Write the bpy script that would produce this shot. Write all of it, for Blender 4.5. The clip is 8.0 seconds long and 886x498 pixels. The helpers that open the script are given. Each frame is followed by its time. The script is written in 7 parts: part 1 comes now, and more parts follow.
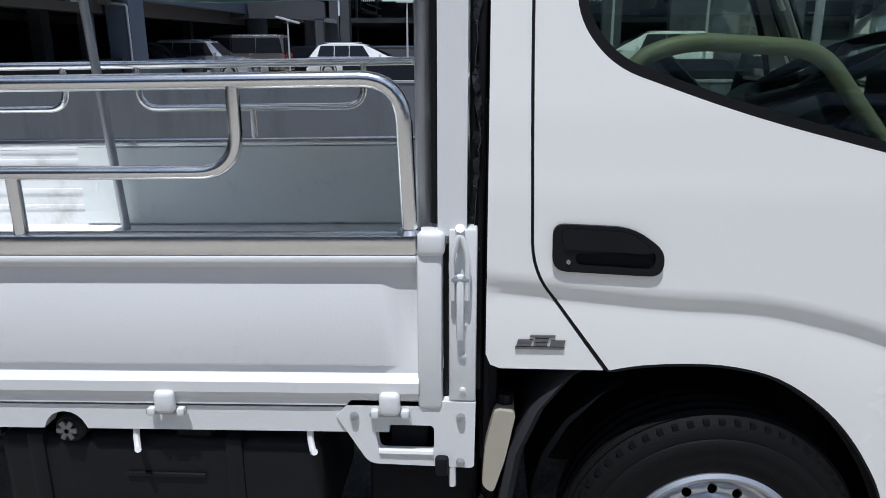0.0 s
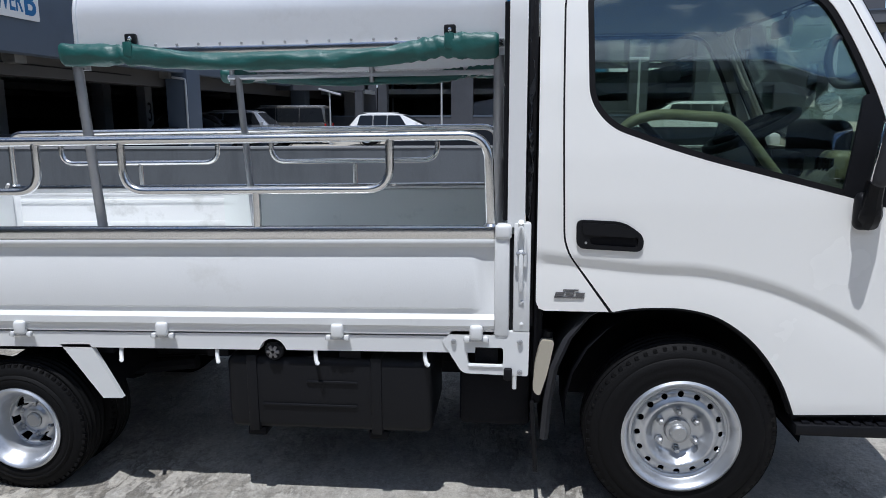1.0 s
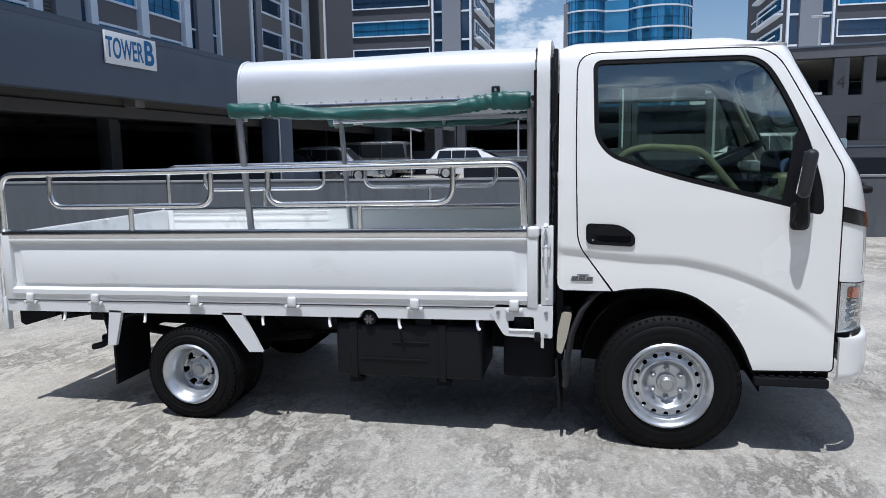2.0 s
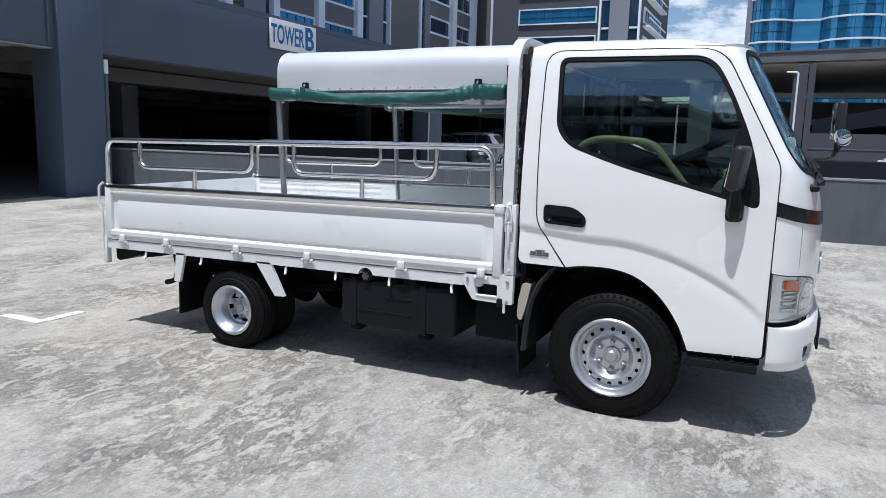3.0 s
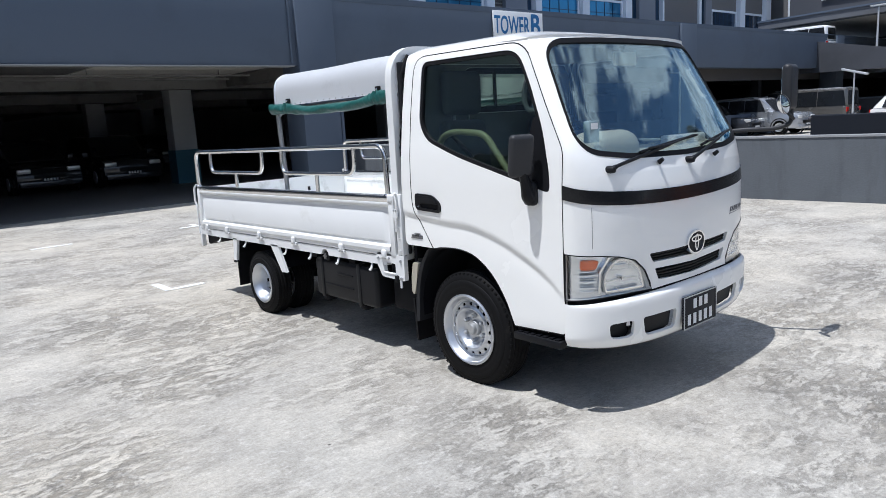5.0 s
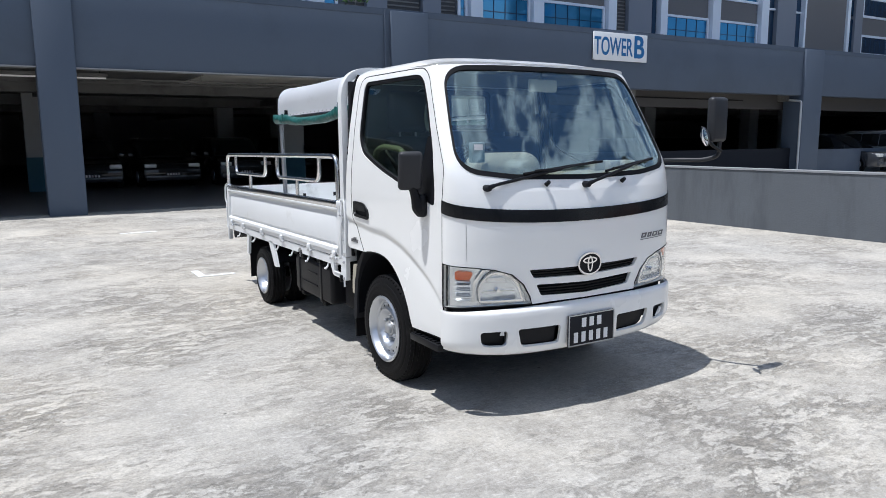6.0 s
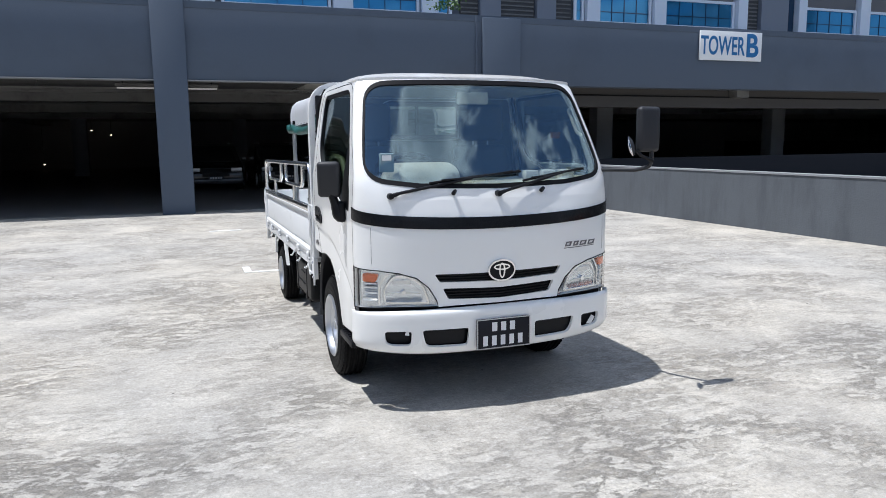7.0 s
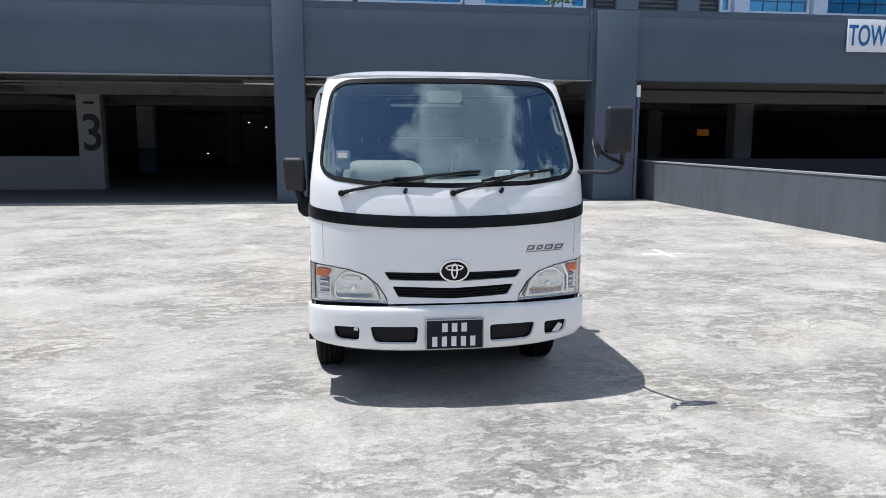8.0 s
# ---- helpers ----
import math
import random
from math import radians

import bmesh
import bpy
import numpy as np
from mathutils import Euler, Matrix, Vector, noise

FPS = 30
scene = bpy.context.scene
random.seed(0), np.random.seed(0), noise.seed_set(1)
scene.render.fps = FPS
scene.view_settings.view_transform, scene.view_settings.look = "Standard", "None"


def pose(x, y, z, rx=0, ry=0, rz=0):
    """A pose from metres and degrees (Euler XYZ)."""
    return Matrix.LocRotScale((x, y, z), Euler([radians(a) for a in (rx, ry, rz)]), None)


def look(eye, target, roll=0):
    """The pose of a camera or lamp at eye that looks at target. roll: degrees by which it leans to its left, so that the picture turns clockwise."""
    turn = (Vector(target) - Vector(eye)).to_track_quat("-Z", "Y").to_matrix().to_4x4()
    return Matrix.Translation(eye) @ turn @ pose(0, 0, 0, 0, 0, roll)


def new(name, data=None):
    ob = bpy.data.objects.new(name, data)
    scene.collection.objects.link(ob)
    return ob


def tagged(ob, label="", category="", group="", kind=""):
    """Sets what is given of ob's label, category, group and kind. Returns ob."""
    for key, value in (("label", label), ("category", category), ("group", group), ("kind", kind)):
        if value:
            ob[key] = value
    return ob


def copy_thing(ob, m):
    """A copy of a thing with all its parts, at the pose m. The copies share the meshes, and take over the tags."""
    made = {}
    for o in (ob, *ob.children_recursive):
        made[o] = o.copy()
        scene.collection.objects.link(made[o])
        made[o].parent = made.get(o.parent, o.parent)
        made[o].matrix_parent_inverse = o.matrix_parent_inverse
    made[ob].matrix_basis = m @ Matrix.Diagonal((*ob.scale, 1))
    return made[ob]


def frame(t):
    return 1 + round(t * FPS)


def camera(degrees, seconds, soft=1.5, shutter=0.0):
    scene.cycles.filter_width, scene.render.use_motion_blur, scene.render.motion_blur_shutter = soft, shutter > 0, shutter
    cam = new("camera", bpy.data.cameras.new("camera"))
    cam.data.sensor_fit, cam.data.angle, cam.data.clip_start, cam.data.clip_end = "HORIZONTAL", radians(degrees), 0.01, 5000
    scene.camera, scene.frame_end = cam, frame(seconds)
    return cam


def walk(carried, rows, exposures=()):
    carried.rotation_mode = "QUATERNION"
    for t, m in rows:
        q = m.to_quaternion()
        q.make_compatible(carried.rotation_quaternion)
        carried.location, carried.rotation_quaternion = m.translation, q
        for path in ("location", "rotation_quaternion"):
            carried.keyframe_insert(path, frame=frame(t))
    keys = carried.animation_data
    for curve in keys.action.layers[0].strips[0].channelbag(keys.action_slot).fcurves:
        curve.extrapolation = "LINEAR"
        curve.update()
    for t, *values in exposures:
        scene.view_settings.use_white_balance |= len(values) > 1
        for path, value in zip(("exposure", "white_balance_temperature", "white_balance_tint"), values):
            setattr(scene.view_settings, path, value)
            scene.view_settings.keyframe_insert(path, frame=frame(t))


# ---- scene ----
cam = camera(63.2, 8.0, soft=0.45)
EXPOSURES = [(0.0, -0.05, 5880, 11), (1.0, 0.01, 5880, 11), (2.0, 0.08, 5880, 11), (3.5, 0.23, 5890, 11), (4.5, 0.34, 5920, 11), (6.0, 0.39, 5970, 11), (8.0, 0.45, 5980, 11)]
PATH = [
    (0, (0.128, 0.032, 1.434), (0.027, 1.953, 0.887), -0.1),
    (0.5, (-0.015, -0.439, 1.423), (-0.048, 1.512, 0.985), 0.1),
    (1, (0.051, -0.993, 1.441), (-0.133, 0.964, 1.072), -0.2),
    (1.5, (0.106, -1.563, 1.43), (-0.082, 0.409, 1.158), 0.8),
    (2, (0.296, -1.978, 1.441), (-0.105, -0.038, 1.167), -0.8),
    (2.2, (0.491, -2.097, 1.432), (-0.039, -0.194, 1.118), 0.5),
    (3.3, (1.7, -2.186, 1.427), (0.755, -0.448, 1.14), 0.2),
    (3.5, (1.934, -2.143, 1.464), (0.883, -0.465, 1.181), -1.0),
    (4, (2.487, -1.937, 1.471), (1.287, -0.374, 1.124), -1.3),
    (4.5, (3.095, -1.642, 1.446), (1.759, -0.186, 1.132), 1.2),
    (4.7, (3.297, -1.48, 1.503), (1.893, -0.101, 1.148), -1.0),
    (5.8, (4.399, -0.635, 1.533), (2.751, 0.452, 1.215), -1.6),
    (6, (4.595, -0.463, 1.494), (2.898, 0.549, 1.187), -0.4),
    (6.5, (5.035, 0.029, 1.505), (3.23, 0.844, 1.225), -2.6),
    (7, (5.342, 0.567, 1.531), (3.481, 1.236, 1.234), -0.6),
    (7.5, (5.547, 1.124, 1.539), (3.622, 1.588, 1.256), -0.7),
    (8, (5.595, 1.652, 1.55), (3.638, 1.921, 1.24), 0.2),
]
walk(cam, [(t, look(eye, target, roll)) for t, eye, target, roll in PATH], EXPOSURES)

# ---- light ----
SUN_TO = Vector((-0.06, -0.33, 1.0)).normalized()
world = bpy.data.worlds.new("sky")
scene.world = world
world.use_nodes = True
wn, wl = world.node_tree.nodes, world.node_tree.links
wn.clear()
sky = wn.new("ShaderNodeTexSky")
sky.sky_type, sky.sun_disc = "NISHITA", False
sky.sun_elevation, sky.sun_rotation = math.asin(SUN_TO.z), math.atan2(SUN_TO.x, SUN_TO.y)
sky.air_density, sky.dust_density, sky.ozone_density = 1.0, 0.5, 2.0
# broken fair-weather cloud all round the sky
w_co = wn.new("ShaderNodeTexCoord")
w_map = wn.new("ShaderNodeMapping")
w_map.inputs["Scale"].default_value = (1.0, 0.8, 2.2)
w_map.inputs["Location"].default_value = (1.2, -3.6, 5.3)
w_map.inputs["Rotation"].default_value = (0, 0, 0)
w_noise = wn.new("ShaderNodeTexNoise")
w_noise.inputs["Scale"].default_value, w_noise.inputs["Detail"].default_value, w_noise.inputs["Roughness"].default_value = 2.8, 10.0, 0.62
w_ramp = wn.new("ShaderNodeValToRGB")
w_ramp.color_ramp.elements[0].position, w_ramp.color_ramp.elements[1].position = 0.50, 0.56
# thick cloud is greyer than its bright rims
w_tone = wn.new("ShaderNodeValToRGB")
w_tone.color_ramp.elements[0].position, w_tone.color_ramp.elements[1].position = 0.53, 0.64
w_tone.color_ramp.elements[0].color, w_tone.color_ramp.elements[1].color = (1, 1, 1, 1), (0.42, 0.46, 0.52, 1)
w_gain = wn.new("ShaderNodeVectorMath")
w_gain.operation = "MULTIPLY"
w_gain.inputs[1].default_value = (10.5, 10.7, 11.0)
w_mix = wn.new("ShaderNodeMix")
w_mix.data_type = "RGBA"
w_bg, w_out = wn.new("ShaderNodeBackground"), wn.new("ShaderNodeOutputWorld")
w_bg.inputs["Strength"].default_value = 0.086
wl.new(w_co.outputs["Generated"], w_map.inputs["Vector"])
wl.new(w_map.outputs["Vector"], w_noise.inputs["Vector"])
wl.new(w_noise.outputs["Fac"], w_ramp.inputs["Fac"])
wl.new(w_noise.outputs["Fac"], w_tone.inputs["Fac"])
wl.new(w_tone.outputs["Color"], w_gain.inputs[0])
wl.new(w_gain.outputs["Vector"], w_mix.inputs["B"])
wl.new(w_ramp.outputs["Color"], w_mix.inputs["Factor"])
wl.new(sky.outputs["Color"], w_mix.inputs["A"])
wl.new(w_mix.outputs["Result"], w_bg.inputs["Color"])
wl.new(w_bg.outputs["Background"], w_out.inputs["Surface"])

sun_data = bpy.data.lights.new("sun", "SUN")
sun_data.energy, sun_data.angle, sun_data.color = 3.75, radians(0.5), (1.0, 0.965, 0.91)
sun = new("sun", sun_data)
sun.matrix_world = look(tuple(SUN_TO * 60), (0, 0, 0))


# ---- materials ----
def mat(name, col, rough=0.5, metal=0.0, var=0.06, scale=3.0, bump=0.0, bscale=80.0, coat=0.0, rvar=0.08, spec=0.5, stain=None, stain_at=0.62, stain_scale=1.2, run=1.0):
    """A painted, cast or drawn surface: colour that varies at two scales, uneven gloss and a fine relief."""
    m = bpy.data.materials.new(name)
    m.use_nodes = True
    n, l = m.node_tree.nodes, m.node_tree.links
    b = n["Principled BSDF"]
    b.inputs["Metallic"].default_value, b.inputs["Specular IOR Level"].default_value = metal, spec
    b.inputs["Coat Weight"].default_value, b.inputs["Coat Roughness"].default_value = coat, 0.06
    co = n.new("ShaderNodeTexCoord")
    big, fine = n.new("ShaderNodeTexNoise"), n.new("ShaderNodeTexNoise")
    big.inputs["Scale"].default_value, big.inputs["Detail"].default_value = scale, 5
    fine.inputs["Scale"].default_value, fine.inputs["Detail"].default_value = bscale, 3
    l.new(co.outputs["Object"], big.inputs["Vector"])
    l.new(co.outputs["Object"], fine.inputs["Vector"])
    mix = n.new("ShaderNodeMix")
    mix.data_type = "RGBA"
    mix.inputs["A"].default_value = (*[c * (1 - var) for c in col], 1)
    mix.inputs["B"].default_value = (*[min(1, c * (1 + var)) for c in col], 1)
    both = n.new("ShaderNodeMath")
    both.operation = "MULTIPLY_ADD"
    both.inputs[1].default_value, both.inputs[2].default_value = 0.35, 0.0
    l.new(fine.outputs["Fac"], both.inputs[0])
    add = n.new("ShaderNodeMath")
    add.operation = "MULTIPLY_ADD"
    add.inputs[1].default_value = 0.65
    l.new(big.outputs["Fac"], add.inputs[0])
    l.new(both.outputs[0], add.inputs[2])
    l.new(add.outputs[0], mix.inputs["Factor"])
    colour = mix.outputs["Result"]
    if stain:
        s = n.new("ShaderNodeTexNoise")
        s.inputs["Scale"].default_value, s.inputs["Detail"].default_value, s.inputs["Roughness"].default_value = stain_scale, 8, 0.65
        # run below 1 draws the stains out downwards
        mp = n.new("ShaderNodeMapping")
        mp.inputs["Scale"].default_value = (1, 1, run)
        l.new(co.outputs["Object"], mp.inputs["Vector"])
        l.new(mp.outputs["Vector"], s.inputs["Vector"])
        r = n.new("ShaderNodeValToRGB")
        r.color_ramp.elements[0].position, r.color_ramp.elements[1].position = stain_at - 0.1, stain_at + 0.08
        l.new(s.outputs["Fac"], r.inputs["Fac"])
        sm = n.new("ShaderNodeMix")
        sm.data_type = "RGBA"
        sm.inputs["B"].default_value = (*stain, 1)
        l.new(r.outputs["Color"], sm.inputs["Factor"])
        l.new(colour, sm.inputs["A"])
        colour = sm.outputs["Result"]
    l.new(colour, b.inputs["Base Color"])
    rr = n.new("ShaderNodeMapRange")
    rr.inputs["To Min"].default_value, rr.inputs["To Max"].default_value = max(0.02, rough - rvar), min(1, rough + rvar)
    l.new(big.outputs["Fac"], rr.inputs["Value"])
    l.new(rr.outputs["Result"], b.inputs["Roughness"])
    if bump:
        bn = n.new("ShaderNodeBump")
        bn.inputs["Strength"].default_value, bn.inputs["Distance"].default_value = bump, 0.01
        l.new(fine.outputs["Fac"], bn.inputs["Height"])
        l.new(bn.outputs["Normal"], b.inputs["Normal"])
    return m


def glass(name, tint, f0=0.04, rough=0.0, sheen=(1, 1, 1)):
    """Clear or tinted sheet glass: what lies behind shows through, with a gloss that grows towards the edge."""
    m = bpy.data.materials.new(name)
    m.use_nodes = True
    n, l = m.node_tree.nodes, m.node_tree.links
    n.clear()
    out, mix = n.new("ShaderNodeOutputMaterial"), n.new("ShaderNodeMixShader")
    tr, gl, fr = n.new("ShaderNodeBsdfTransparent"), n.new("ShaderNodeBsdfGlossy"), n.new("ShaderNodeLayerWeight")
    up, add = n.new("ShaderNodeMath"), n.new("ShaderNodeMath")
    up.operation, add.operation = "POWER", "MULTIPLY_ADD"
    up.inputs[1].default_value = 5.0
    add.inputs[1].default_value, add.inputs[2].default_value = 1 - f0, f0
    fr.inputs["Blend"].default_value = 0.5
    tr.inputs["Color"].default_value = (*tint, 1)
    gl.inputs["Roughness"].default_value = rough
    gl.inputs["Color"].default_value = (*sheen, 1)
    l.new(fr.outputs["Facing"], up.inputs[0])
    l.new(up.outputs[0], add.inputs[0])
    l.new(add.outputs[0], mix.inputs["Fac"])
    l.new(tr.outputs["BSDF"], mix.inputs[1])
    l.new(gl.outputs["BSDF"], mix.inputs[2])
    l.new(mix.outputs["Shader"], out.inputs["Surface"])
    return m


def concrete_ground():
    """Worn, sun-bleached deck concrete: pale laitance, darker scuffed patches, pits and dark specks."""
    m = bpy.data.materials.new("deck_concrete")
    m.use_nodes = True
    n, l = m.node_tree.nodes, m.node_tree.links
    b = n["Principled BSDF"]
    b.inputs["Specular IOR Level"].default_value = 0.3
    co = n.new("ShaderNodeTexCoord")

    def noise_at(scale, detail, rough, stretch=(1, 1, 1), distort=0.0):
        mp = n.new("ShaderNodeMapping")
        mp.inputs["Scale"].default_value = stretch
        t = n.new("ShaderNodeTexNoise")
        t.inputs["Scale"].default_value, t.inputs["Detail"].default_value = scale, detail
        t.inputs["Roughness"].default_value, t.inputs["Distortion"].default_value = rough, distort
        l.new(co.outputs["Object"], mp.inputs["Vector"])
        l.new(mp.outputs["Vector"], t.inputs["Vector"])
        return t.outputs["Fac"]

    def ramp(fac, a, c, col_a, col_b):
        r = n.new("ShaderNodeValToRGB")
        e = r.color_ramp.elements
        e[0].position, e[1].position, e[0].color, e[1].color = a, c, (*col_a, 1), (*col_b, 1)
        l.new(fac, r.inputs["Fac"])
        return r.outputs["Color"]

    def blend(fac, a, c, kind="MIX", amount=None):
        x = n.new("ShaderNodeMix")
        x.data_type, x.blend_type = "RGBA", kind
        if fac is None:
            x.inputs["Factor"].default_value = amount
        else:
            l.new(fac, x.inputs["Factor"])
        l.new(a, x.inputs["A"])
        l.new(c, x.inputs["B"])
        return x.outputs["Result"]

    def value(fac, lo, hi, top=1.0):
        r = n.new("ShaderNodeMapRange")
        r.inputs["From Min"].default_value, r.inputs["From Max"].default_value, r.inputs["To Max"].default_value = lo, hi, top
        l.new(fac, r.inputs["Value"])
        return r.outputs["Result"]

    def calc(kind, a, c, d=None):
        x = n.new("ShaderNodeMath")
        x.operation = kind
        for k, q in enumerate((a, c, d)):
            if isinstance(q, (int, float)):
                x.inputs[k].default_value = q
            elif q is not None:
                l.new(q, x.inputs[k])
        return x.outputs[0]

    def plain(col):
        x = n.new("ShaderNodeRGB")
        x.outputs[0].default_value = (*col, 1)
        return x.outputs[0]

    broad = noise_at(0.28, 4, 0.55)
    cloud = noise_at(1.3, 7, 0.62, (1, 1.1, 1), 0.3)
    where = value(noise_at(0.75, 6, 0.65, (1.2, 0.8, 1), 0.4), 0.40, 0.60)
    flake = noise_at(6.0, 12, 0.78, (1.35, 0.7, 1), 0.35)
    chip = noise_at(21, 8, 0.74, (1.3, 0.75, 1), 0.3)
    grit = noise_at(60, 6, 0.75)
    # sound, sun-bleached skin of the slab: cool and warm areas, soft stains
    c0 = ramp(broad, 0.36, 0.64, (0.452, 0.434, 0.396), (0.512, 0.476, 0.411))
    c0 = blend(None, c0, ramp(cloud, 0.32, 0.66, (0.75, 0.75, 0.755), (1.15, 1.145, 1.13)), "MULTIPLY", 0.9)
    # where the skin has flaked, the darker body of the slab shows in sharp-edged plates
    lost = value(flake, 0.485, 0.560)
    bare = blend(None, c0, plain((0.70, 0.685, 0.665)), "MULTIPLY", 1.0)
    c1 = blend(calc("MULTIPLY", lost, where), c0, bare)
    small = noise_at(14.0, 10, 0.78, (1.35, 0.7, 1), 0.3)
    c1 = blend(calc("MULTIPLY", value(small, 0.500, 0.580), calc("MULTIPLY_ADD", where, 0.45, 0.25)), c1, plain((0.335, 0.318, 0.288)))

    # dark line along each flake's edge, painting in the shading of its step
    def lip(fac, amount):
        r = n.new("ShaderNodeValToRGB")
        e = r.color_ramp
        e.elements[0].position, e.elements[1].position = 0.470, 0.540
        e.elements[0].color, e.elements[1].color = (0, 0, 0, 1), (0, 0, 0, 1)
        for at, v in ((0.492, 0.0), (0.504, 1.0), (0.522, 0.0)):
            e.elements.new(at).color = (v, v, v, 1)
        l.new(fac, r.inputs["Fac"])
        return calc("MULTIPLY", calc("MULTIPLY", r.outputs["Color"], amount), calc("MULTIPLY_ADD", where, 0.85, 0.15))

    c1 = blend(lip(flake, 0.52), c1, plain((0.13, 0.12, 0.105)))
    c1 = blend(lip(small, 0.28), c1, plain((0.15, 0.14, 0.122)))
    # small chips, densest inside the flaked areas
    nick = calc("MULTIPLY", value(chip, 0.545, 0.60), calc("MULTIPLY_ADD", where, 0.35, 0.25))
    c2 = blend(nick, c1, plain((0.215, 0.202, 0.180)))
    pale = calc("MULTIPLY", value(chip, 0.46, 0.38), 0.40)
    c2 = blend(pale, c2, plain((0.64, 0.62, 0.58)))
    c3 = blend(None, c2, ramp(grit, 0.34, 0.66, (0.76, 0.76, 0.76), (1.18, 1.18, 1.18)), "MULTIPLY", 0.85)
    # loose dark specks
    vor = n.new("ShaderNodeTexVoronoi")
    vor.inputs["Scale"].default_value = 2.6
    l.new(co.outputs["Object"], vor.inputs["Vector"])
    spot = ramp(vor.outputs["Distance"], 0.018, 0.034, (1, 1, 1), (0, 0, 0))
    some = n.new("ShaderNodeSeparateColor")
    l.new(vor.outputs["Color"], some.inputs["Color"])
    c4 = blend(calc("MULTIPLY", spot, value(some.outputs["Red"], 0.50, 0.55)), c3, plain((0.05, 0.045, 0.04)))
    l.new(c4, b.inputs["Base Color"])
    b.inputs["Roughness"].default_value = 0.82
    bn = n.new("ShaderNodeBump")
    bn.inputs["Strength"].default_value, bn.inputs["Distance"].default_value = 0.85, 0.011
    high = calc("MULTIPLY", calc("MULTIPLY", lost, where), -0.55)
    high = calc("MULTIPLY_ADD", small, 0.8, calc("MULTIPLY_ADD", chip, 0.5, high))
    high = calc("MULTIPLY_ADD", grit, 0.22, high)
    l.new(high, bn.inputs["Height"])
    l.new(bn.outputs["Normal"], b.inputs["Normal"])
    return m


M_PAINT = mat("white_truck_paint", (0.87, 0.868, 0.845), 0.26, 0, 0.02, 1.5, 0.015, 220, coat=0.6, rvar=0.05)
M_BED = mat("white_bed_paint", (0.74, 0.75, 0.75), 0.42, 0, 0.04, 2.5, 0.04, 160, rvar=0.08, stain=(0.62, 0.62, 0.6), stain_at=0.7, stain_scale=4)
M_BEDIN = mat("scuffed_bed_paint", (0.84, 0.85, 0.84), 0.5, 0, 0.05, 3, 0.08, 120, stain=(0.5, 0.5, 0.47), stain_at=0.66, stain_scale=3)
M_BLACK = mat("black_plastic", (0.008, 0.0085, 0.0105), 0.45, 0, 0.2, 4, 0.05, 240, spec=0.2)
M_FADED = mat("sun_faded_black_plastic", (0.026, 0.027, 0.031), 0.5, 0, 0.2, 6, 0.06, 200, spec=0.35)
M_GLOSSBLACK = mat("gloss_black_band", (0.008, 0.0085, 0.010), 0.20, 0, 0.1, 3, 0, 90, coat=0.1, rvar=0.05, spec=0.3)
M_SHEETING = mat("glossy_black_sheeting", (0.015, 0.016, 0.019), 0.18, 0, 0.2, 9, 0.05, 90, spec=0.7)
M_CHASSIS = mat("dusty_black_steel", (0.007, 0.0075, 0.010), 0.6, 0, 0.3, 5, 0.1, 90, spec=0.12)
M_RUBBER = mat("black_rubber", (0.006, 0.006, 0.0075), 0.6, 0, 0.2, 6, 0.06, 120, spec=0.2)
M_TYRE = mat("tyre_rubber", (0.0052, 0.0052, 0.0058), 0.66, 0, 0.28, 6, 0.15, 150, spec=0.15, stain=(0.022, 0.020, 0.018), stain_at=0.7, stain_scale=5)
M_RIM = mat("silver_painted_steel", (0.60, 0.62, 0.65), 0.32, 0.82, 0.05, 12, 0.03, 90, stain=(0.40, 0.41, 0.43), stain_at=0.72, stain_scale=9)
M_HUB = mat("dull_hub_steel", (0.45, 0.46, 0.47), 0.42, 0.7, 0.12, 14, 0.05, 120)
M_STEEL = mat("stainless_tube", (0.80, 0.80, 0.79), 0.20, 1.0, 0.05, 9, 0.01, 120, rvar=0.06)
M_GALV = mat("galvanised_tube", (0.46, 0.47, 0.49), 0.36, 0.85, 0.12, 18, 0.03, 150)
M_CHROME = mat("chrome", (0.78, 0.79, 0.80), 0.08, 1.0, 0.02, 5, 0, 90, rvar=0.03)
M_ALU = mat("aluminium_sheet", (0.80, 0.82, 0.85), 0.34, 0.38, 0.05, 1.6, 0.02, 60, rvar=0.07, stain=(0.68, 0.69, 0.71), stain_at=0.68, stain_scale=3)
M_TARP = mat("green_tarpaulin", (0.012, 0.088, 0.080), 0.45, 0, 0.30, 9, 0.28, 42, rvar=0.12)
M_GREYPLATE = mat("pale_grey_panel", (0.82, 0.86, 0.84), 0.30, 0.0, 0.05, 3, 0.05, 70, stain=(0.60, 0.65, 0.64), stain_at=0.68, stain_scale=5)
M_BOTTLE = mat("yellowed_plastic", (0.42, 0.385, 0.31), 0.45, 0, 0.08, 8)
M_GLASS = glass("side_window_glass", (0.86, 0.93, 0.87), 0.125, 0.0, (0.85, 0.93, 1.0))
M_SHIELD = glass("windshield_glass", (0.90, 0.93, 0.91), 0.15, 0.0, (0.70, 0.90, 1.0))
M_REAR = glass("rear_window_glass", (0.90, 0.96, 0.93), 0.04)
M_LENS = glass("headlamp_lens", (0.985, 0.985, 0.98), 0.03)
M_MIRROR = mat("mirror_glass", (0.85, 0.86, 0.87), 0.03, 1.0, 0.01, 2, rvar=0.01)
M_BOWL = mat("silvered_lamp_bowl", (0.72, 0.76, 0.80), 0.14, 0.75, 0.10, 24, rvar=0.08)
M_REFL = mat("lamp_reflector", (0.80, 0.80, 0.78), 0.16, 0.35, 0.12, 30, 0.10, 60, rvar=0.1)
